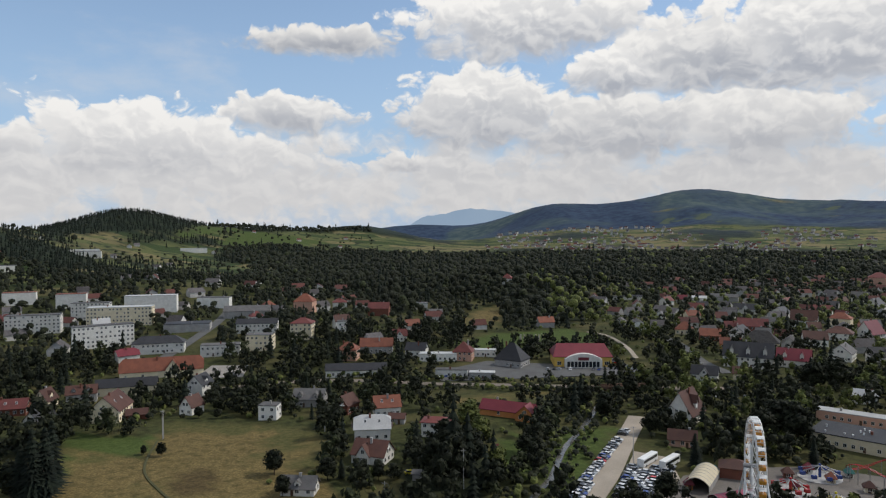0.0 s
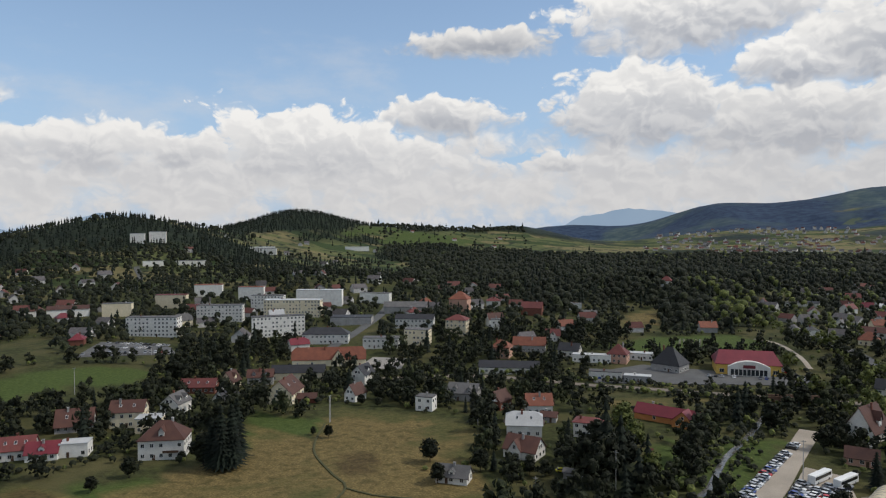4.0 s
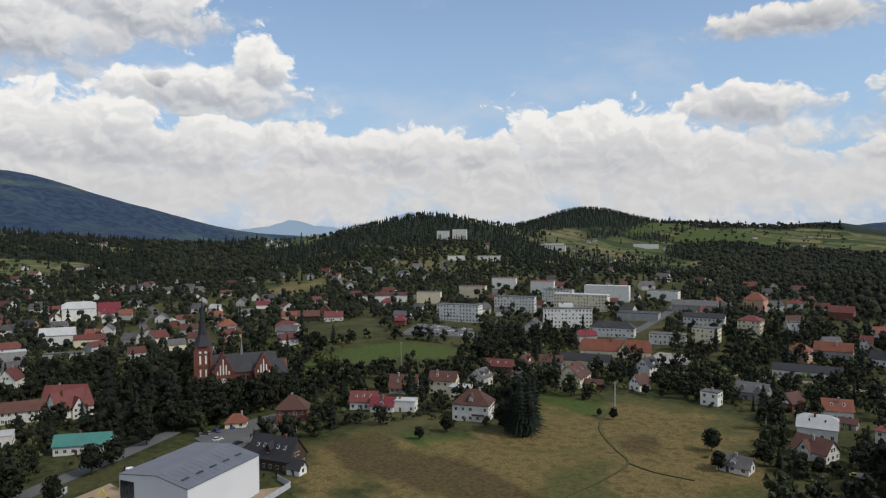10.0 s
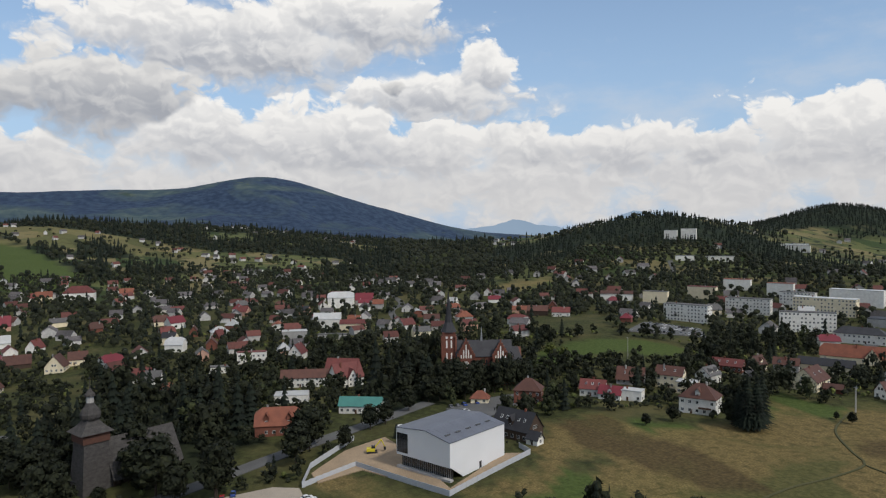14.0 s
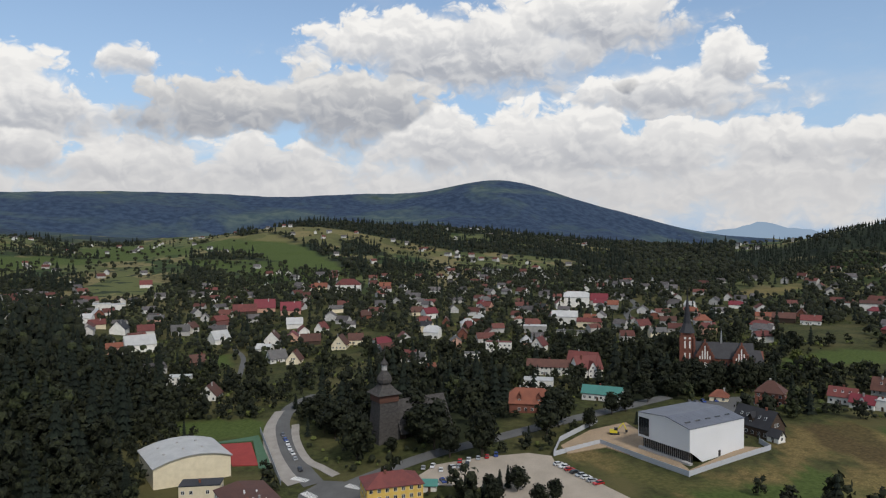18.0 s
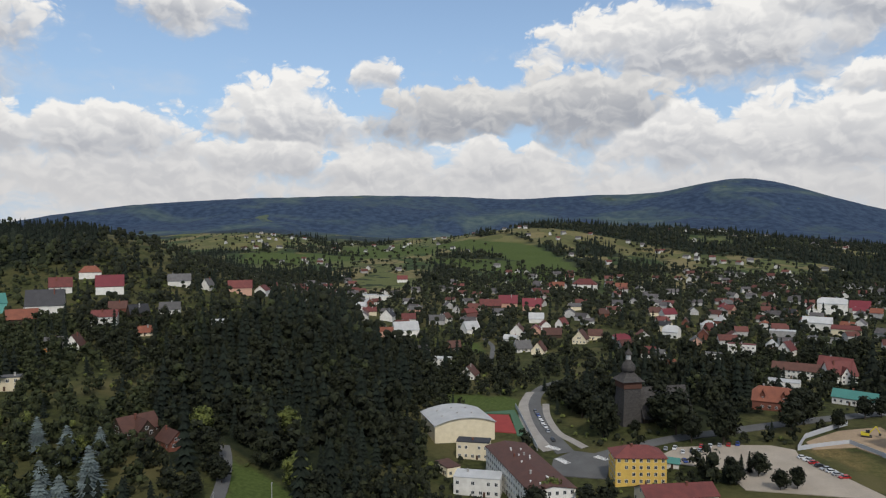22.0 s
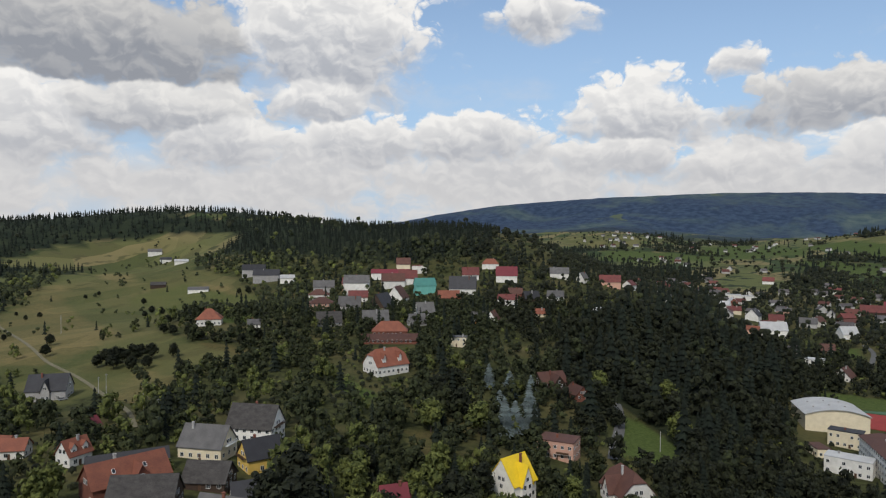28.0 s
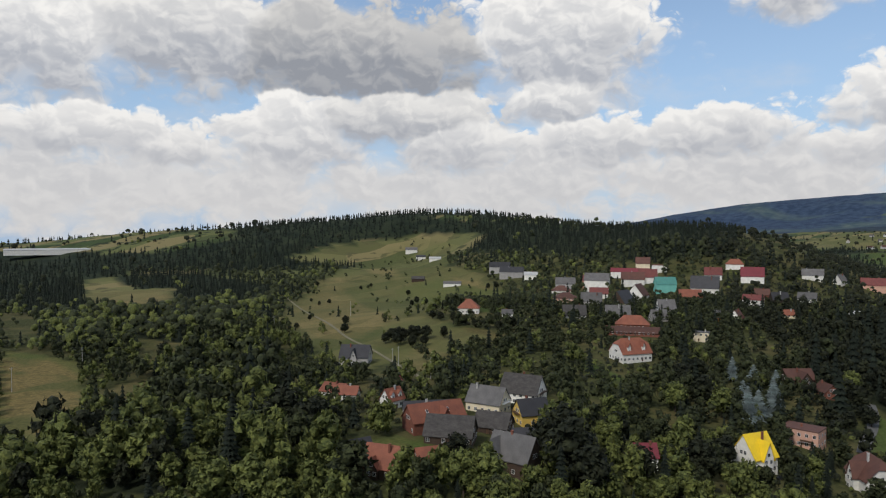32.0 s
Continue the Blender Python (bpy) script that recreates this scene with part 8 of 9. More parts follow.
def digger(x, y, turn):
    d = thing("excavator", x, y, turn, zat(x, y) + 0.1, "yellow excavator standing on the sandy site", "excavator")
    yel = PAINT["yellow"]
    for s in (-1.1, 1.1):
        bm = bmesh.new()
        prism(bm, [(-2, 0.1), (2, 0.1), (2.3, 0.5), (2, 0.9), (-2, 0.9), (-2.3, 0.5)], "y", s - 0.3, s + 0.3)
        part("track", bm, black_metal, d)
    bm = bmesh.new()
    box(bm, -2.2, 1.2, -1.3, 1.3, 1.0, 2.2)
    part("body", bm, yel, d)
    bm = bmesh.new()
    box(bm, -0.2, 1.3, -1.2, -0.1, 2.2, 3.4)
    part("cab", bm, glass, d)
    bm = bmesh.new()
    tube(bm, (1, 0.4, 2), (3.8, 0.4, 5.4), 0.3, 0.25, 6)
    part("boom", bm, yel, d)
    bm = bmesh.new()
    tube(bm, (3.8, 0.4, 5.4), (5.2, 0.4, 2.4), 0.25, 0.2, 6)
    part("stick", bm, yel, d)
    bm = bmesh.new()
    prism(bm, [(4.8, 2.5), (5.8, 2.2), (5.6, 1.2), (4.8, 1.3)], "y", -0.2, 1.0)
    part("bucket", bm, black_metal, d)


digger(-214, 82, 60)


def silo(x, y):
    s = thing("cement_silo", x, y, label="white cement silo on legs", category="silo")
    bm = bmesh.new()
    tube(bm, (0, 0, 4), (0, 0, 8.5), 1.3, sides=14)
    tube(bm, (0, 0, 2.4), (0, 0, 4), 0.3, 1.3, sides=14)
    part("tank", bm, white_paint, s)
    for k in range(4):
        a = (k + 0.5) * math.pi / 2
        bm = bmesh.new()
        tube(bm, (math.cos(a) * 1.5, math.sin(a) * 1.5, -0.5), (math.cos(a) * 1.2, math.sin(a) * 1.2, 4.2), 0.1, sides=5)
        part("leg", bm, steel, s)


silo(-214, 96)

# ---- the rest of the town ----
def settle():
    """Houses of the outer town, then the far villages."""
    rng = random.Random(3)
    walls, roofs = ["white", "white", "white", "cream", "grey", "pink", "brick"], ["red", "red", "orange", "brown", "brown", "grey", "dark", "crimson", "light"]
    words = {"white": "white plastered", "cream": "cream plastered", "grey": "grey plastered", "pink": "salmon plastered", "brick": "brick"}
    tones = {"red": "red", "orange": "orange", "brown": "brown", "grey": "grey", "dark": "black", "crimson": "crimson", "light": "pale metal"}
    made, far, count_near = 0, [], 0
    spots = []
    for k in range(13000):
        az = rng.choice([rng.uniform(-36, 20), rng.uniform(-36, -10), rng.uniform(20, 60), rng.uniform(55, 112), rng.uniform(60, 108)]) if k < 11000 else rng.uniform(-30, -3)
        d = rng.uniform(540, 1200) if k < 4600 else rng.uniform(1000, 2600) if k < 11000 else rng.uniform(2050, 2850)
        spots.append((az, d, 60 - math.sin(radians(az)) * d, -50 + math.cos(radians(az)) * d))
    px, py = np.array([q[2] for q in spots]), np.array([q[3] for q in spots])
    close = np.arange(13000) < 4600
    good = (woodland(px, py) < 0.4) & (lattice(px / 140, py / 140, 51) > np.where(close, 0.3, np.where(np.arange(13000) < 11000, 0.52, 0.4)))
    for c in CLEARINGS:
        good &= ~inside(px, py, c)
    for qx, qy in PATHS[::2]:
        good &= (np.abs(px - qx) > 9) | (np.abs(py - qy) > 9)
    for k in np.nonzero(good)[0]:
        near = k < 4600
        az, d, x, y = spots[k]
        room = 12 if near else 22 if k < 11000 else 12
        taken = np.array(HOUSES)
        if ((taken[:, 0] - x) ** 2 + (taken[:, 1] - y) ** 2 < (room + taken[:, 2] * 0.6) ** 2).any():
            continue
        turn = az + rng.choice([0, 90, 20, -30]) + rng.uniform(-12, 12)
        wall, roof = rng.choice(walls), rng.choice(roofs)
        L = rng.uniform(10, 15) if near else rng.uniform(8.5, 12.5)
        if near and made < 75 and d < 800:
            made += 1
            house(round(x), round(y), turn, L, L * rng.uniform(0.65, 0.85), rng.uniform(3.5, 6), rng.uniform(3.2, 5.2), wall, roof,
                  rng.choice(["gable", "gable", "gable", "half", "hip"]), f"{words[wall]} house with a {tones[roof]} pitched roof", 1)
        elif near and count_near < 330 or not near and len(far) - count_near < (240 if k < 11000 else 540):
            count_near += near
            HOUSES.append((x, y, 7))
            far.append((x, y, radians(turn), L * 1.05, L * 0.8, rng.uniform(3, 4.8), rng.uniform(3, 4.6), rng.random()))
    meshes = {"walls": ([], []), "red_roofs": ([], []), "dark_roofs": ([], [])}
    for x, y, t, L, W, e, r, dice in far:
        c, s, z = math.cos(t), math.sin(t), zat(x, y)

        def put(key, pts, faces):
            v, f = meshes[key]
            n = len(v)
            v.extend((x + p[0] * c - p[1] * s, y + p[0] * s + p[1] * c, z + p[2]) for p in pts)
            f.extend(tuple(n + i for i in q) for q in faces)

        l, w = L / 2, W / 2
        put("walls", [(-l, -w, -3), (l, -w, -3), (l, w, -3), (-l, w, -3), (-l, -w, e), (l, -w, e), (l, w, e), (-l, w, e), (-l, 0, e + r), (l, 0, e + r)],
            [(0, 1, 5, 4), (1, 2, 6, 9, 5), (2, 3, 7, 6), (3, 0, 4, 8, 7)])
        l, w, o = l + 0.5, w + 0.5, e - 0.2
        put("red_roofs" if dice < 0.42 else "dark_roofs", [(-l, -w, o), (l, -w, o), (l, 0, e + r + 0.2), (-l, 0, e + r + 0.2), (-l, w, o), (l, w, o)], [(0, 1, 2, 3), (3, 2, 5, 4)])
    top = tagged(new("distant_houses"), "scattered pale houses with red and dark roofs in the far valley", "houses", kind="stuff")
    for key, mat in (("walls", material("distant_plaster", (0.55, 0.53, 0.5), (0.36, 0.35, 0.33), 0.05, 0.5, spread=0.25, island=True)),
                     ("red_roofs", material("distant_red_tiles", (0.125, 0.045, 0.036), (0.08, 0.034, 0.028), 0.05, 0.5, spread=0.3, island=True)),
                     ("dark_roofs", material("distant_grey_roofs", (0.11, 0.1, 0.1), (0.06, 0.055, 0.055), 0.05, 0.5, spread=0.3, island=True))):
        me = bpy.data.meshes.new(key)
        me.from_pydata(meshes[key][0], [], meshes[key][1])
        me.materials.append(mat)
        part(key, me, None, top)


settle()

# ---- trees ----
def leaf_shape(rng, lobes, leaves, size, swell=0.86):
    """The points and faces of a broad crown about 8 m wide, 9 m high, standing on z = 2.5: lumps with leaf clumps over them."""
    verts, faces = [], []
    t = (1 + 5 ** 0.5) / 2
    ico = np.array([(-1, t, 0), (1, t, 0), (-1, -t, 0), (1, -t, 0), (0, -1, t), (0, 1, t), (0, -1, -t), (0, 1, -t), (t, 0, -1), (t, 0, 1), (-t, 0, -1), (-t, 0, 1)]) / math.sqrt(1 + t * t)
    tri = [(0, 11, 5), (0, 5, 1), (0, 1, 7), (0, 7, 10), (0, 10, 11), (1, 5, 9), (5, 11, 4), (11, 10, 2), (10, 7, 6), (7, 1, 8), (3, 9, 4), (3, 4, 2), (3, 2, 6), (3, 6, 8), (3, 8, 9), (4, 9, 5), (2, 4, 11), (6, 2, 10), (8, 6, 7), (9, 8, 1)]
    for k in range(lobes):
        a = k * 2.4 + rng.rand()
        up = (k + 0.5) / lobes
        r = 2.3 * math.sin(math.pi * (0.18 + 0.72 * up)) * (0.75 + 0.5 * rng.rand())
        c = np.array([math.cos(a) * r, math.sin(a) * r, 3.8 + 6.2 * up])
        s = np.array([1.0, 1.0, 0.85]) * (1.5 + 0.8 * rng.rand()) * (1.25 - 0.45 * up)
        base = len(verts)
        verts.extend(c + ico * s * swell * (0.8 + 0.3 * rng.rand(12, 1)))
        low = {tuple(f) for f in tri if ico[list(f), 2].sum() < -1.2} if leaves < 20 else ()
        faces.extend(tuple(base + i for i in f) for f in tri if tuple(f) not in low)
        for _ in range(leaves):
            d = rng.randn(3)
            d /= np.linalg.norm(d)
            p = c + d * s * (0.82 + 0.3 * rng.rand())
            n = d + rng.randn(3) * 0.55
            n /= np.linalg.norm(n)
            u = np.cross(n, rng.randn(3))
            u /= np.linalg.norm(u)
            v = np.cross(n, u)
            h = size * (0.6 + 0.8 * rng.rand())
            base = len(verts)
            verts.extend([p - u * h * 0.6 - v * h * 0.3, p + v * h * 0.65, p + u * h * 0.65 - v * h * 0.35])
            faces.append((base, base + 1, base + 2))
    return np.array(verts), faces


def needle_shape(rng, tiers, points):
    """A spruce 14 m high: ragged tiers of hanging branches."""
    verts, faces = [], []
    for k in range(tiers):
        f = k / tiers
        z, r, drop = 1.2 + 12.4 * f, 2.7 * (1 - f) ** 0.85 + 0.25, 13.0 / tiers * 1.15
        base = len(verts)
        verts.append((0, 0, z + drop))
        twist = rng.rand() * 6
        for i in range(points * 2):
            a = twist + i * math.pi / points
            q = r * (1.12 if i % 2 == 0 else 0.55) * (0.8 + 0.4 * rng.rand())
            verts.append((math.cos(a) * q, math.sin(a) * q, z - (0.5 if i % 2 == 0 else 0.0) * (1 - f) + 0.3 * rng.rand()))
        m = points * 2
        faces.extend((base, base + 1 + i, base + 1 + (i + 1) % m) for i in range(m))
    return np.array(verts, float), faces


shapes_rng = np.random.RandomState(11)
SHAPES = {
    ("broad", 3): [leaf_shape(shapes_rng, 13, 56, 0.8, 0.76) for _ in range(5)],
    ("broad", 2): [leaf_shape(shapes_rng, 9, 30, 1.05, 0.74) for _ in range(5)],
    ("broad", 1): [leaf_shape(shapes_rng, 5, 13, 1.35, 0.8) for _ in range(6)],
    ("broad", 0): [leaf_shape(shapes_rng, 2, 4, 1.3, 1.4) for _ in range(6)],
    ("broad", -1): [leaf_shape(shapes_rng, 1, 0, 1.0, 2.0) for _ in range(6)],
    ("spruce", 3): [needle_shape(shapes_rng, 15, 12) for _ in range(3)],
    ("spruce", 2): [needle_shape(shapes_rng, 13, 11) for _ in range(3)],
    ("spruce", 1): [needle_shape(shapes_rng, 7, 7) for _ in range(3)],
    ("spruce", 0): [needle_shape(shapes_rng, 4, 5) for _ in range(3)],
    ("spruce", -1): [needle_shape(shapes_rng, 2, 4) for _ in range(3)],
}


def crown_mesh(shape, mat):
    me = bpy.data.meshes.new("crown")
    me.from_pydata(shape[0].tolist(), [], shape[1])
    me.polygons.foreach_set("use_smooth", np.ones(len(me.polygons), bool))
    me.materials.append(mat)
    return me


def trunk_mesh(high, r):
    bm = bmesh.new()
    tube(bm, (0, 0, -1), (0, 0, high * 0.5), r, r * 0.7, 7)
    tube(bm, (0, 0, high * 0.5), (0.15, 0.1, high), r * 0.7, r * 0.2, 6)
    for k in range(4):
        a = k * 1.7
        tube(bm, (0, 0, high * (0.35 + 0.1 * k)), (math.cos(a) * 1.6, math.sin(a) * 1.6, high * (0.55 + 0.1 * k)), r * 0.4, r * 0.12, 5)
    return mesh_of("trunk", bm, bark)


TREE_KINDS = []
for kind, leaf, label in (("broad", "broad", "broadleaf tree with a dense dark green crown"), ("broad", "light", "broadleaf tree with a light green crown"),
                          ("spruce", "spruce", "tall dark green spruce with hanging branches"), ("spruce", "blue", "silvery blue spruce with hanging branches")):
    crowns = [crown_mesh(s, LEAVES[leaf]) for s in SHAPES[(kind, 3)]]
    trunk = trunk_mesh(8.5, 0.24) if kind == "broad" else trunk_mesh(12, 0.2)
    TREE_KINDS.append((crowns, trunk, label))


def tree(x, y, which, size, turn, pick):
    crowns, trunk, label = TREE_KINDS[which]
    t = new("tree" if which < 2 else "spruce")
    wide = 1.5 if which == 3 else 1.0
    t.matrix_basis = pose(x, y, zat(x, y) - 0.2, 0, 0, turn) @ Matrix.Diagonal((size * wide, size * wide, size * (0.9 + 0.25 * ((pick * 7) % 5) / 5), 1))
    tagged(t, label, "tree")
    part("trunk", trunk, None, t)
    part("crown", crowns[pick % len(crowns)], None, t)
    return t


CHURCH_YARD = 7.5


def planting():
    """Where trees stand: a jittered grid over wooded ground, gardens and streets."""
    rng = np.random.RandomState(5)
    rows = []
    for step, lo, hi in ((8.2, 0, 420), (8.8, 420, 750), (10.4, 750, 1250), (14.0, 1250, 2600)):
        gx, gy = np.meshgrid(np.arange(-2450, 1100, step), np.arange(-1900, 2500, step))
        x, y = gx.ravel() + rng.uniform(-0.45, 0.45, gx.size) * step, gy.ravel() + rng.uniform(-0.45, 0.45, gx.size) * step
        d = np.hypot(x - 100, y + 50)
        az = np.degrees(np.arctan2(-(x - 100), y + 50)) % 360
        keep = (d > lo) & (d <= hi) & ((az < 250) | (az > 318))
        keep &= (d < 2000) | ((az > 8) & (az < 120))
        x, y, d = x[keep], y[keep], d[keep]
        wood = woodland(x, y)
        clear = np.zeros(len(x), bool)
        for poly in CLEARINGS:
            clear |= inside(x, y, poly)
        town = 0.85 * lattice(x / 60, y / 60, 21) + 0.35 * lattice(x / 18, y / 18, 22)
        scrub = inside(x, y, CLEARINGS[7])
        chance = np.where(scrub, 0.02 + 0.3 * np.clip((lattice(x / 32, y / 32, 61) - 0.66) * 6, 0, 1), np.where(wood > 0.5, np.where(d < 750, 0.85, 0.93), np.where(clear, 0.004, np.where(d < 1250, np.clip((town - 0.08) * 1.7, 0.2, 0.9), np.where(d < 1600, 0.22, 0.07)))))
        take = rng.rand(len(x)) < chance
        x, y, d, wood = x[take], y[take], d[take], wood[take]
        ok = np.ones(len(x), bool)
        dice = rng.rand(len(x))
        for hx, hy, hr in HOUSES:
            dx, dy = x - hx, y - hy
            away = np.hypot(dx, dy)
            turned = math.degrees(math.atan2(-(hx - 100), hy + 50)) % 360
            ex, ey = np.interp(turned if turned < 250 else 0, (0, 27, 63, 101, 138, 170), (0, 6, 46, 129, 227, 240)), np.interp(turned if turned < 250 else 0, (0, 27, 63, 101, 138, 170), (0, -21, -73, -106, -79, -70))
            front = (dx * (ex - hx) + dy * (ey - hy)) / (np.maximum(away, 0.1) * math.hypot(ex - hx, ey - hy)) > 0.75
            ok &= (away > hr + 1.5) & ~(front & (away < hr + np.where(d < 450, 11, 8.5)) & (dice < 0.78) & (hr != CHURCH_YARD))
        if lo < 700:
            paths = np.array(PATHS)
            for px, py in paths:
                ok &= (np.abs(x - px) > 3.6) | (np.abs(y - py) > 3.6)
        rows.append(np.stack([x[ok], y[ok], d[ok], wood[ok]], 1))
    return np.vstack(rows)


def grow(spots, kind, level, name, label, mat):
    """Many trees in one mesh."""
    if not len(spots):
        return
    rng = np.random.RandomState(len(spots))
    co, tris, quads, base = [], [], [], 0
    shapes = SHAPES[(kind, level)]
    shapes = [(v, np.array([f for f in fs if len(f) == 3], int).reshape(-1, 3), np.array([f for f in fs if len(f) == 4], int).reshape(-1, 4)) for v, fs in shapes]
    sunk = {2: 1.6, 1: 1.9, 0: 2.6, -1: 3.8}[level] if kind == "broad" else 0.9
    for x, y, z, size in spots:
        v, t, q = shapes[rng.randint(len(shapes))]
        a = rng.rand() * 6.3
        c, s = math.cos(a), math.sin(a)
        w = v * (size, size, size * rng.uniform(0.9, 1.32))
        co.append(np.stack([w[:, 0] * c - w[:, 1] * s + x, w[:, 0] * s + w[:, 1] * c + y, w[:, 2] + z - sunk * size], 1))
        tris.append(t + base)
        quads.append(q + base)
        base += len(v)
    co, tris, quads = np.vstack(co), np.vstack(tris), np.vstack(quads)
    me = bpy.data.meshes.new(name)
    me.vertices.add(len(co))
    me.vertices.foreach_set("co", co.ravel())
    loops = np.concatenate([tris.ravel(), quads.ravel()])
    me.loops.add(len(loops))
    me.loops.foreach_set("vertex_index", loops)
    n = len(tris) + len(quads)
    me.polygons.add(n)
    me.polygons.foreach_set("loop_start", np.concatenate([np.arange(len(tris)) * 3, len(tris) * 3 + np.arange(len(quads)) * 4]))
    me.polygons.foreach_set("loop_total", np.concatenate([np.full(len(tris), 3), np.full(len(quads), 4)]))
    me.polygons.foreach_set("use_smooth", np.ones(n, bool))
    me.update()
    me.validate()
    me.materials.append(mat)
    return tagged(new(name, me), label, "trees", kind="stuff")


def plant_all():
    p = planting()
    x, y, d, wood = p.T
    z = height(x, y)
    rng = np.random.RandomState(9)
    az = np.degrees(np.arctan2(-(x - 100), y + 50)) % 360
    ridge = (d > 850) & (wood > 0.5) & (((az > 108) & (az < 185)) | ((az > 20) & (az < 52)))
    dark = 0.7 * lattice(x / 90, y / 90, 31) + 0.3 * lattice(x / 30, y / 30, 32)
    spruce = rng.rand(len(x)) < np.where(ridge, 0.97, np.where(wood > 0.5, np.where((az > 125) & (d < 600), 0.12, np.where((az > 60) & (az < 125), 0.45, np.clip((dark - 0.55) * 3, 0.04, 0.4))), 0.12))
    # Extra light crowns by turn imitate sunlight on the last slope.
    light = rng.rand(len(x)) < np.where((np.hypot(x - 227, y + 79) < 300) & (az > 140), 0.8, np.where((d < 900) & (az > 150), 0.4, np.where((az > 120) & (d < 420), 0.13, np.where(wood > 0.5, 0.08, 0.09))))
    size = np.where(wood > 0.5, 0.75 + 1.3 * rng.rand(len(x)) ** 1.6, 0.5 + 0.8 * rng.rand(len(x)))
    size = np.where(spruce, size * np.where(ridge, 0.44, 0.9), size)
    size = np.where(d > 750, np.clip(size, 0.8, 1.6) * np.where(spruce, 1.0, 1.1), size)
    size = np.where(inside(x, y, CLEARINGS[7]), size * 0.66, size)
    near = np.argsort(np.minimum(np.hypot(x - 20, y + 30), np.hypot(x - 180, y + 90)))[:180]
    single = np.zeros(len(x), bool)
    single[near] = True
    for i in near:
        which = 2 if spruce[i] else 1 if light[i] else 0
        tree(x[i], y[i], which, size[i], rng.uniform(0, 360), int(rng.randint(100)))
    spots = np.stack([x, y, z, size], 1)
    close = (d < 225) | (np.hypot(x - 215, y + 85) < 255)
    for lv, sel in ((2, close), (1, ~close & (d < 600)), (0, (d >= 600) & (d < 1250)), (-1, d >= 1250)):
        sel = sel & ~single
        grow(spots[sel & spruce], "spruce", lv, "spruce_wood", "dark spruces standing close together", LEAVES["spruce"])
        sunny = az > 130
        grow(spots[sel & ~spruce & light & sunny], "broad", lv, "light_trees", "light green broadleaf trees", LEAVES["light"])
        # Trees of this sector get the lightened leaves, as if in sun.
        sunlit_slope = (az > 124) & (az < 190) & (d < 1200)
        grow(spots[sel & ~spruce & ((light & ~sunny) | (~light & sunlit_slope))], "broad", lv, "hillside_trees", "mid green broadleaf trees of the slope", LEAVES["mid"])
        grow(spots[sel & ~spruce & ~light & ~sunlit_slope], "broad", lv, "broadleaf_trees", "dark green broadleaf trees", LEAVES["broad"])
    bx, by = np.meshgrid(np.arange(-720, 420, 5.2), np.arange(-480, 720, 5.2))
    bx, by = bx.ravel() + rng.uniform(-2.4, 2.4, bx.size), by.ravel() + rng.uniform(-2.4, 2.4, bx.size)
    keep = (np.hypot(bx - 100, by + 50) < 720) & (rng.rand(len(bx)) < np.clip(lattice(bx / 22, by / 22, 77) * 1.2 - 0.15, 0.12, 0.7)) & (woodland(bx, by) < 0.5)
    clear, garden = np.zeros(len(bx), bool), np.zeros(len(bx), bool)
    for poly in CLEARINGS:
        clear |= inside(bx, by, poly)
    for hx, hy, hr in HOUSES:
        if 5 < hr < 10.5 and hr != CHURCH_YARD:
            garden |= (bx - hx) ** 2 + (by - hy) ** 2 < (hr + 8) ** 2
    keep &= ~clear | garden
    bx, by = bx[keep], by[keep]
    keep = np.ones(len(bx), bool)
    for hx, hy, hr in HOUSES:
        keep &= (bx - hx) ** 2 + (by - hy) ** 2 > (hr + 0.5) ** 2
    for qx, qy in PATHS:
        keep &= (np.abs(bx - qx) > 3) | (np.abs(by - qy) > 3)
    bx, by = bx[keep], by[keep]
    rows = []
    for ob, gap, wide in ((LAID[RAIL], 3.0, 9.0), (LAID[STREAM], 2.2, 7.0)):
        line = np.array([v.co[:2] for v in ob.data.vertices]).reshape(-1, 6, 2)
        mid = line.mean(1)
        away = (line[:, 5] - line[:, 0]) / np.linalg.norm(line[:, 5] - line[:, 0], axis=1)[:, None]
        half = np.linalg.norm(line[:, 5] - line[:, 0], axis=1)[:, None] / 2
        for _ in range(7):
            side = rng.choice([-1, 1], len(mid))[:, None]
            rows.append(mid + away * side * (half + gap - 1.5 + rng.rand(len(mid), 1) * wide) + rng.uniform(-2, 2, mid.shape))
    rows = np.vstack(rows)
    bx, by = np.concatenate([bx, rows[:, 0]]), np.concatenate([by, rows[:, 1]])
    bushes = np.stack([bx, by, height(bx, by), rng.uniform(0.18, 0.48, len(bx))], 1)
    half = rng.rand(len(bx)) < 0.3
    grow(bushes[~half], "broad", -1, "garden_bushes", "dark green garden bushes and hedges", LEAVES["broad"])
    grow(bushes[half], "broad", -1, "light_bushes", "light green garden bushes", LEAVES["light"])


plant_all()

# ---- single trees ----
tree(-224.8, 6.8, 0, 1.39, 95, 0)
tree(-218.1, 19.7, 0, 1.39, 134, 2)
tree(-237.6, 61.4, 0, 1.39, 96, 2)
tree(-221.7, 42.9, 2, 0.56, 274, 2)
tree(-226.5, 76.3, 0, 0.83, 241, 2)
tree(-252.2, -1.4, 0, 1.67, 305, 0)
tree(-284.6, -39.7, 0, 1.30, 255, 0)
tree(-284.0, -29.4, 0, 1.57, 125, 0)
tree(-243.4, -29.8, 2, 0.70, 90, 0)
tree(-243.4, -14.9, 0, 0.74, 85, 0)
tree(-313.1, -45.1, 0, 1.11, 330, 0)
tree(-334.4, -49.1, 2, 0.77, 145, 0)
tree(-249.0, 4.8, 2, 1.41, 120, 0)
tree(-171.7, 7.2, 0, 0.83, 175, 0)
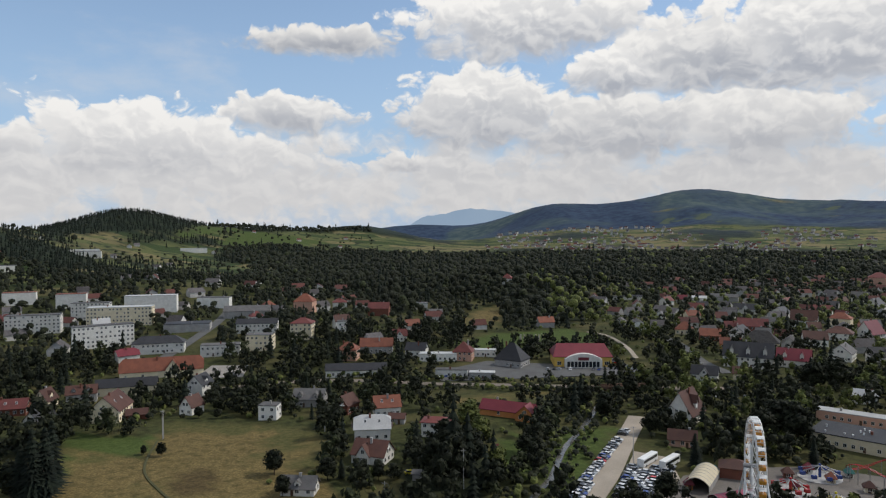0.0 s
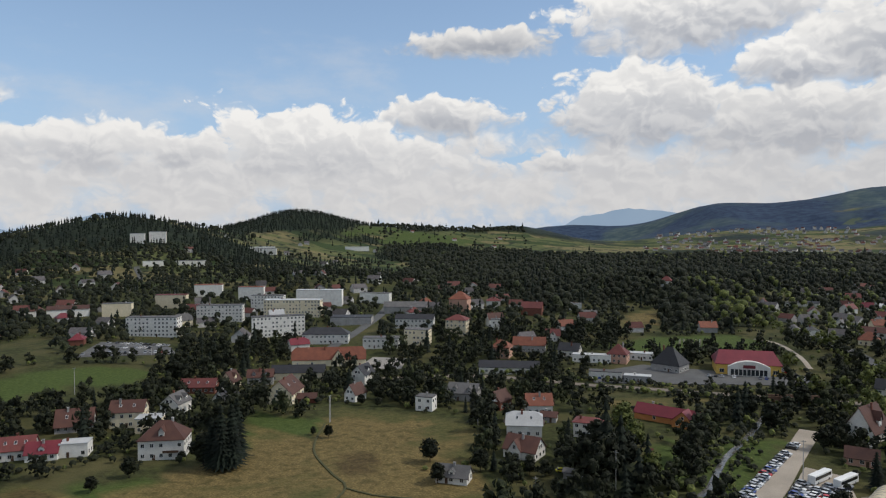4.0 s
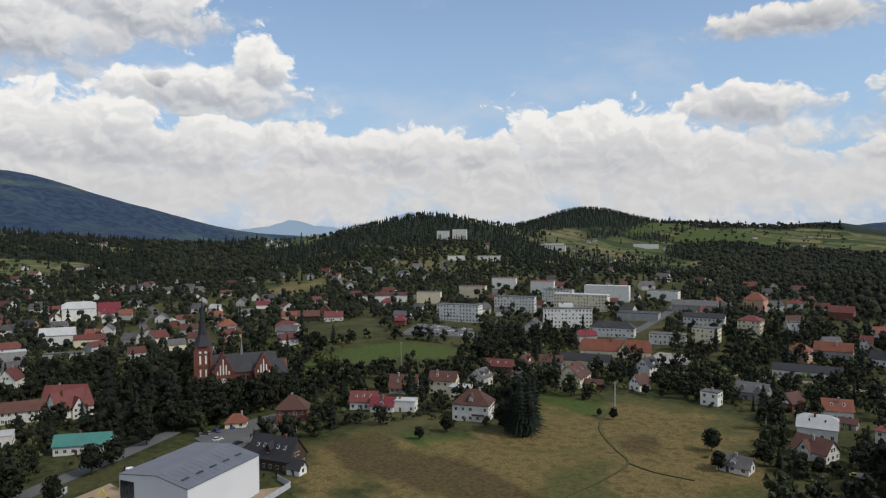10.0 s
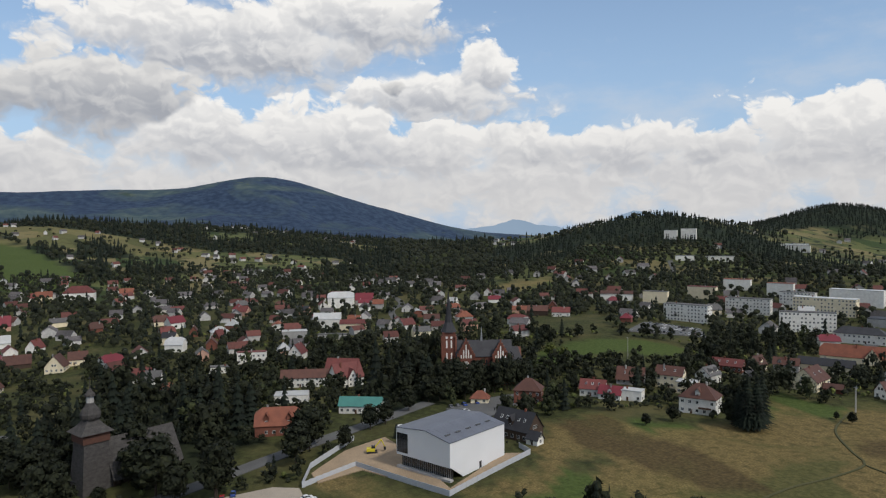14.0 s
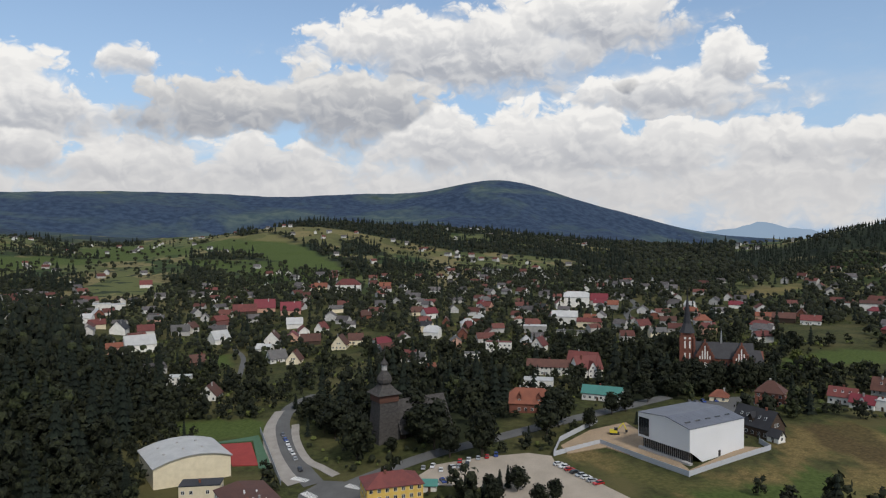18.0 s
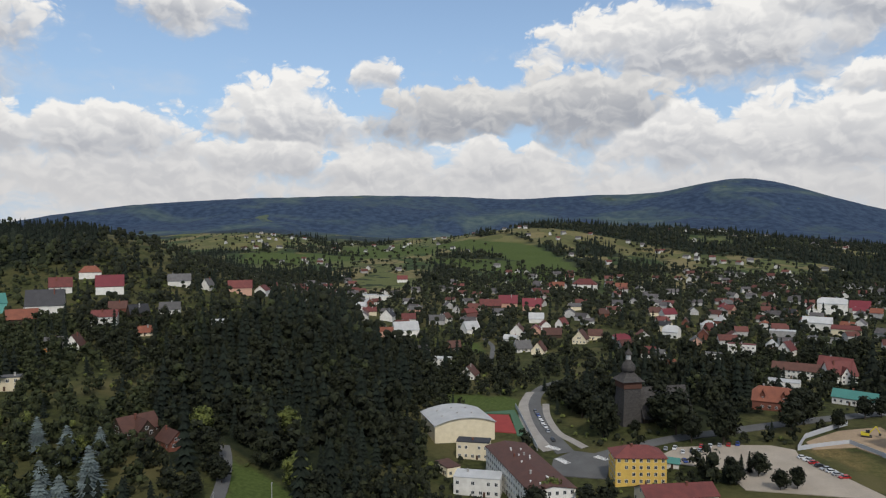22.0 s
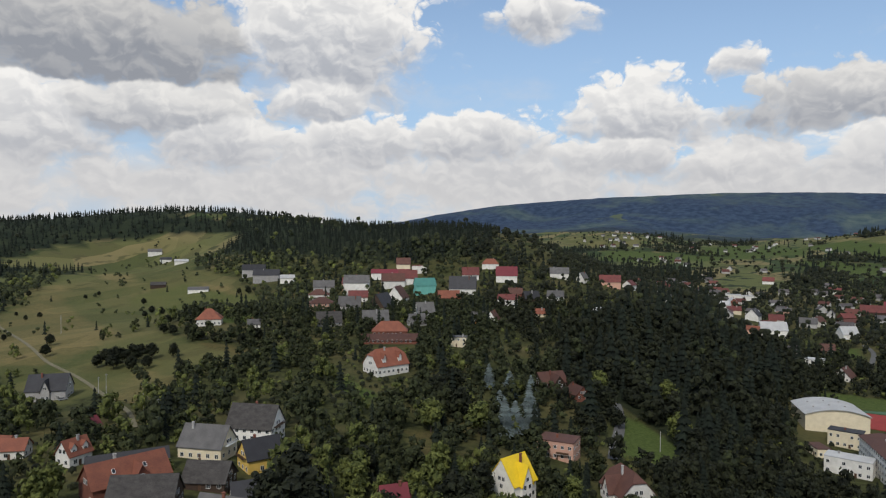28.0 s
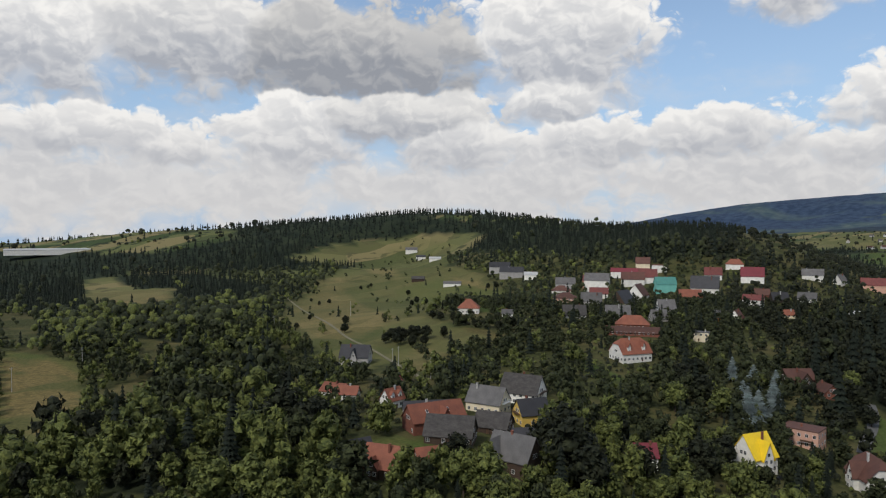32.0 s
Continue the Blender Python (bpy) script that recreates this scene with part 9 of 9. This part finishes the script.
tree(-174.8, 3.8, 2, 0.70, 29, 3)
tree(-161.7, 19.7, 0, 0.83, 355, 0)
tree(-177.4, -3.1, 0, 0.74, 150, 0)
tree(-227.5, -123.5, 2, 1.20, 130, 0)
tree(-236.7, -129.0, 0, 1.30, 305, 0)
tree(-241.1, 96.9, 0, 1.20, 95, 0)
tree(-243.6, 106.3, 0, 1.11, 255, 0)
tree(-255.7, 127.3, 0, 1.11, 130, 0)
tree(-264.3, 145.2, 0, 1.20, 345, 0)
tree(-270.0, 172.6, 0, 1.30, 50, 0)
tree(-270.8, 189.8, 0, 1.20, 350, 0)
tree(-275.4, 135.0, 0, 1.39, 340, 0)
tree(-282.8, 161.7, 0, 1.48, 10, 0)
tree(-128.5, 221.8, 2, 1.76, 280, 1)
tree(-131.0, 218.7, 2, 1.62, 174, 2)
tree(-135.7, 220.3, 2, 1.48, 61, 3)
tree(-130.6, 229.5, 2, 1.69, 306, 4)
tree(-140.3, 222.1, 0, 1.30, 315, 0)
tree(-159.7, 206.6, 0, 0.74, 315, 0)
tree(-163.3, 192.2, 0, 0.56, 10, 0)
tree(-256.0, 162.8, 0, 1.48, 205, 0)
tree(-262.6, 151.1, 0, 1.30, 175, 0)
tree(-282.8, 174.6, 0, 1.57, 315, 0)
tree(-319.9, 175.3, 0, 1.67, 70, 0)
tree(-291.4, 147.2, 0, 1.57, 270, 0)
tree(-275.4, 187.4, 0, 1.39, 345, 0)
tree(-263.3, 192.4, 0, 1.11, 300, 0)
tree(-58.8, 326.4, 2, 0.85, 60, 0)
tree(-57.9, 345.9, 2, 0.77, 134, 2)
tree(-64.2, 431.7, 2, 0.63, 150, 0)
tree(-68.0, 341.1, 2, 0.92, 214, 2)
tree(-60.3, 243.0, 0, 0.93, 80, 0)
tree(-36.0, 238.8, 2, 0.63, 240, 0)
tree(-85.5, 346.4, 0, 0.83, 145, 0)
tree(-333.4, 451.7, 0, 1.02, 95, 0)
tree(-230.4, 338.0, 0, 1.20, 295, 0)
tree(-294.9, 264.2, 1, 1.02, 160, 0)
tree(-282.6, 263.3, 1, 0.93, 350, 0)
tree(-95.7, -226.8, 3, 1.20, 346, 2)
tree(-103.7, -225.4, 3, 1.27, 125, 0)
tree(-124.4, -227.2, 3, 1.20, 279, 2)
tree(-112.7, -222.8, 3, 1.06, 313, 0)
tree(-151.6, -261.5, 3, 0.92, 229, 2)
tree(-145.8, -247.0, 3, 1.20, 230, 0)
tree(-152.2, -237.8, 3, 0.92, 199, 2)
tree(-114.1, -237.8, 3, 1.20, 185, 0)
tree(-99.4, -251.0, 0, 1.57, 270, 0)
tree(-90.5, -236.8, 1, 1.48, 280, 0)
tree(-75.3, -252.3, 1, 1.48, 190, 0)
tree(-113.5, -270.8, 0, 1.39, 195, 0)
tree(-133.6, -272.6, 0, 1.30, 60, 0)
tree(-157.3, -196.3, 0, 0.93, 40, 0)
tree(-135.9, -196.7, 0, 1.02, 280, 0)
tree(-146.1, -75.4, 0, 1.39, 35, 0)
tree(-151.6, -55.9, 0, 1.20, 290, 0)
tree(-157.3, -67.7, 1, 1.39, 200, 0)
tree(-153.2, -49.4, 0, 1.02, 134, 3)
tree(44.8, -220.5, 0, 2.22, 275, 0)
tree(47.9, -210.4, 0, 1.67, 235, 0)
tree(79.6, -225.1, 1, 1.57, 50, 0)
tree(82.7, -231.6, 1, 1.48, 100, 0)
tree(97.7, -315.9, 0, 1.85, 50, 0)
tree(108.3, -309.0, 0, 1.48, 260, 0)
tree(135.6, -266.7, 1, 1.57, 20, 0)
tree(142.7, -273.9, 1, 1.48, 320, 0)
tree(85.1, -312.2, 0, 1.11, 80, 0)
tree(80.5, -307.3, 0, 0.93, 290, 0)
tree(108.1, -261.2, 1, 1.20, 300, 0)
tree(142.3, -344.1, 0, 1.30, 120, 0)
tree(127.2, -449.6, 2, 0.92, 110, 0)
tree(-80.3, -541.5, 0, 0.83, 280, 0)
tree(-83.0, -476.1, 0, 1.11, 270, 0)
tree(-88.2, -466.3, 0, 1.20, 85, 0)
tree(-98.9, -463.3, 0, 1.02, 245, 0)
tree(24.4, -208.1, 0, 1.39, 50, 0)
tree(-2.8, -201.6, 0, 1.48, 35, 0)
tree(-25.5, -203.6, 0, 1.30, 290, 0)
tree(-45.5, -178.8, 1, 1.11, 60, 0)
tree(-9.0, -240.0, 0, 1.20, 250, 0)
tree(52.9, -563.8, 0, 1.39, 350, 0)
tree(90.9, -727.3, 2, 0.99, 200, 0)
tree(-3.5, 230.7, 0, 1.39, 56, 2)
tree(2.3, 236.6, 0, 1.57, 230, 0)
tree(9.5, 247.0, 0, 1.48, 55, 0)
tree(13.8, 271.2, 1, 1.20, 40, 0)
tree(0.4, 265.1, 0, 1.30, 10, 0)
tree(18.1, 241.4, 1, 1.02, 40, 0)
tree(30.0, 258.0, 0, 0.93, 300, 0)
tree(39.0, 277.3, 0, 1.02, 60, 0)
tree(-15.0, 352.6, 0, 1.02, 45, 0)
tree(-23.7, 353.3, 2, 0.70, 195, 0)
tree(10.1, 293.3, 1, 1.30, 170, 0)
tree(-40.6, 237.6, 0, 0.83, 130, 0)
tree(-41.0, 266.8, 0, 0.93, 120, 0)
tree(-28.8, 237.3, 0, 0.74, 190, 0)
tree(-23.0, 237.1, 0, 0.65, 40, 0)
tree(-52.8, 223.2, 0, 0.74, 20, 0)
tree(133.4, 275.7, 0, 1.67, 120, 0)
tree(136.7, 268.8, 0, 1.76, 0, 0)
tree(123.6, 269.0, 0, 1.48, 300, 0)
tree(130.6, 244.8, 2, 0.92, 330, 0)
tree(88.8, 245.5, 2, 1.06, 300, 0)
tree(69.6, 216.8, 0, 1.02, 130, 0)
tree(84.0, 283.6, 0, 0.93, 280, 0)
tree(106.1, 269.3, 2, 0.92, 100, 0)
tree(115.5, 276.0, 2, 0.85, 280, 0)
tree(124.7, 307.0, 2, 0.70, 55, 0)
tree(200.8, 355.4, 0, 1.67, 190, 0)
tree(189.4, 355.8, 0, 1.48, 270, 0)
tree(71.0, 307.9, 0, 1.20, 350, 0)
tree(66.0, 326.8, 0, 1.11, 45, 0)
tree(92.8, 347.2, 0, 1.11, 185, 0)
tree(-101.3, -571.9, 0, 0.83, 40, 0)
tree(-210.0, -769.0, 0, 0.56, 99, 3)
tree(-193.6, -763.6, 0, 0.46, 331, 2)
tree(-206.1, -801.7, 0, 0.46, 205, 0)
tree(-108.0, -641.2, 0, 0.46, 246, 2)
tree(-280.1, -909.2, 0, 0.74, 220, 0)
tree(-233.9, -907.7, 0, 0.56, 190, 0)
tree(-238.7, -864.3, 0, 0.46, 125, 0)
tree(-72.6, -603.6, 0, 0.56, 90, 0)
tree(-63.4, -599.1, 0, 0.46, 0, 0)
tree(-32.5, -531.2, 0, 0.83, 190, 1)
tree(-300.3, -834.7, 0, 0.56, 110, 0)
tree(-319.0, -837.9, 0, 0.56, 235, 0)
tree(-74.7, -480.6, 0, 0.83, 310, 0)
tree(-81.5, -482.0, 0, 0.93, 26, 3)
tree(-75.9, -467.2, 0, 1.02, 134, 3)
tree(-87.4, -475.2, 0, 0.93, 188, 0)
tree(-76.5, -452.2, 0, 0.83, 335, 4)
tree(-84.1, -448.6, 0, 0.74, 124, 3)
tree(-98.0, -471.8, 0, 0.74, 6, 2)
tree(-106.5, -452.7, 0, 0.74, 356, 2)
tree(-91.0, -426.7, 0, 0.56, 155, 0)
tree(-242.4, -635.4, 0, 0.83, 314, 3)
tree(-177.6, -545.8, 0, 0.74, 95, 0)
tree(-257.4, -667.2, 0, 0.83, 200, 0)
tree(-303.0, -739.1, 0, 0.74, 50, 0)
tree(-231.4, -643.5, 0, 0.65, 145, 0)
tree(-145.2, -449.0, 0, 0.74, 130, 0)
tree(-140.6, -430.5, 0, 0.83, 329, 3)
tree(-155.2, -431.0, 0, 0.93, 120, 0)
tree(-141.3, -456.5, 0, 0.65, 350, 0)
tree(-143.6, -470.9, 0, 0.74, 195, 0)
tree(-143.7, -483.2, 0, 0.74, 46, 2)
tree(-144.7, -500.2, 0, 0.74, 219, 3)
tree(-146.7, -512.4, 0, 0.74, 105, 0)
tree(-296.9, -595.8, 0, 0.74, 50, 0)
tree(-206.7, -473.3, 0, 0.83, 100, 0)
tree(-179.9, -426.0, 0, 0.93, 80, 0)
tree(-374.7, -673.9, 0, 0.74, 335, 0)
tree(-377.6, -663.0, 0, 0.83, 80, 0)
tree(-343.7, -608.5, 0, 0.56, 300, 0)
tree(-308.5, -559.9, 0, 0.56, 110, 0)
tree(1.3, -426.9, 0, 0.74, 130, 0)
tree(8.8, -404.2, 0, 0.65, 300, 0)
tree(-1.8, -377.1, 0, 0.56, 210, 0)
tree(-4.4, -371.6, 0, 0.65, 350, 0)
tree(57.7, -386.9, 0, 1.20, 160, 0)
tree(95.9, -299.5, 0, 1.67, 340, 0)
tree(88.9, -305.6, 0, 1.48, 60, 0)
tree(89.6, -352.0, 1, 1.11, 180, 0)
tree(113.2, -317.8, 1, 0.93, 40, 0)
tree(118.1, -334.9, 1, 0.83, 240, 0)
tree(119.0, -319.3, 1, 0.83, 150, 0)
tree(115.0, -305.7, 1, 0.93, 240, 0)
tree(25.9, -239.8, 0, 1.85, 350, 0)
tree(37.8, -236.9, 0, 1.57, 200, 0)
tree(68.0, -250.5, 0, 1.11, 80, 0)
tree(-161.2, 26.0, 0, 0.74, 181, 2)
tree(-177.5, 18.2, 0, 1.02, 12, 0)
tree(-181.4, 12.7, 2, 0.70, 156, 3)
tree(-182.8, 16.7, 2, 0.63, 239, 2)
tree(-176.5, 6.6, 0, 0.83, 66, 2)
tree(-168.0, 272.9, 0, 0.46, 100, 0)
tree(-156.7, 270.4, 0, 0.37, 334, 3)
tree(-158.8, 262.9, 0, 0.37, 206, 2)
tree(-113.5, 318.3, 0, 0.56, 15, 0)
tree(-104.6, 317.4, 0, 0.46, 240, 0)
tree(-140.1, 313.0, 0, 0.46, 40, 0)
tree(-148.6, 297.4, 0, 0.37, 65, 0)
tree(-152.0, 226.3, 0, 0.37, 315, 0)
tree(-144.7, 226.4, 0, 0.28, 145, 0)
tree(-139.0, 228.7, 0, 0.37, 326, 2)
tree(-134.9, 236.5, 0, 0.37, 164, 3)
tree(-116.6, 266.7, 0, 0.37, 245, 0)
tree(-108.9, 264.3, 0, 0.46, 81, 2)
tree(-194.5, -214.8, 1, 1.39, 160, 0)
tree(-172.8, -203.7, 0, 1.30, 355, 0)
tree(-154.1, -192.6, 0, 0.93, 225, 0)
tree(-118.7, -196.8, 0, 0.74, 290, 0)
tree(-157.3, -165.3, 1, 1.57, 330, 0)
tree(-148.5, -156.2, 0, 1.39, 240, 0)
tree(-146.2, -220.1, 2, 0.42, 135, 0)
tree(-154.4, -246.5, 1, 0.83, 225, 0)
tree(-214.1, -182.4, 1, 1.48, 340, 0)
tree(-217.4, -208.5, 0, 1.48, 50, 0)
tree(-242.0, -31.0, 0, 1.90, 344, 2)
tree(-236.0, 3.0, 0, 2.30, 265, 0)
tree(-218.0, 19.0, 0, 1.70, 154, 2)
tree(-274.0, -36.0, 0, 1.90, 50, 0)
tree(-268.0, 2.0, 0, 2.00, 20, 0)
tree(-297.0, -41.0, 0, 1.70, 200, 0)
tree(-226.0, 54.0, 0, 1.70, 260, 0)
tree(-237.0, 65.0, 0, 1.80, 40, 0)
tree(-274.0, 163.0, 0, 1.40, 282, 2)
tree(-273.0, 171.0, 0, 1.60, 230, 0)
tree(-260.0, 173.0, 0, 1.50, 332, 2)
tree(-256.0, 183.0, 0, 1.40, 52, 2)
tree(-256.0, 192.0, 0, 1.50, 22, 2)
tree(-256.0, 202.0, 0, 1.30, 352, 2)
tree(-280.0, 156.0, 0, 1.60, 180, 0)
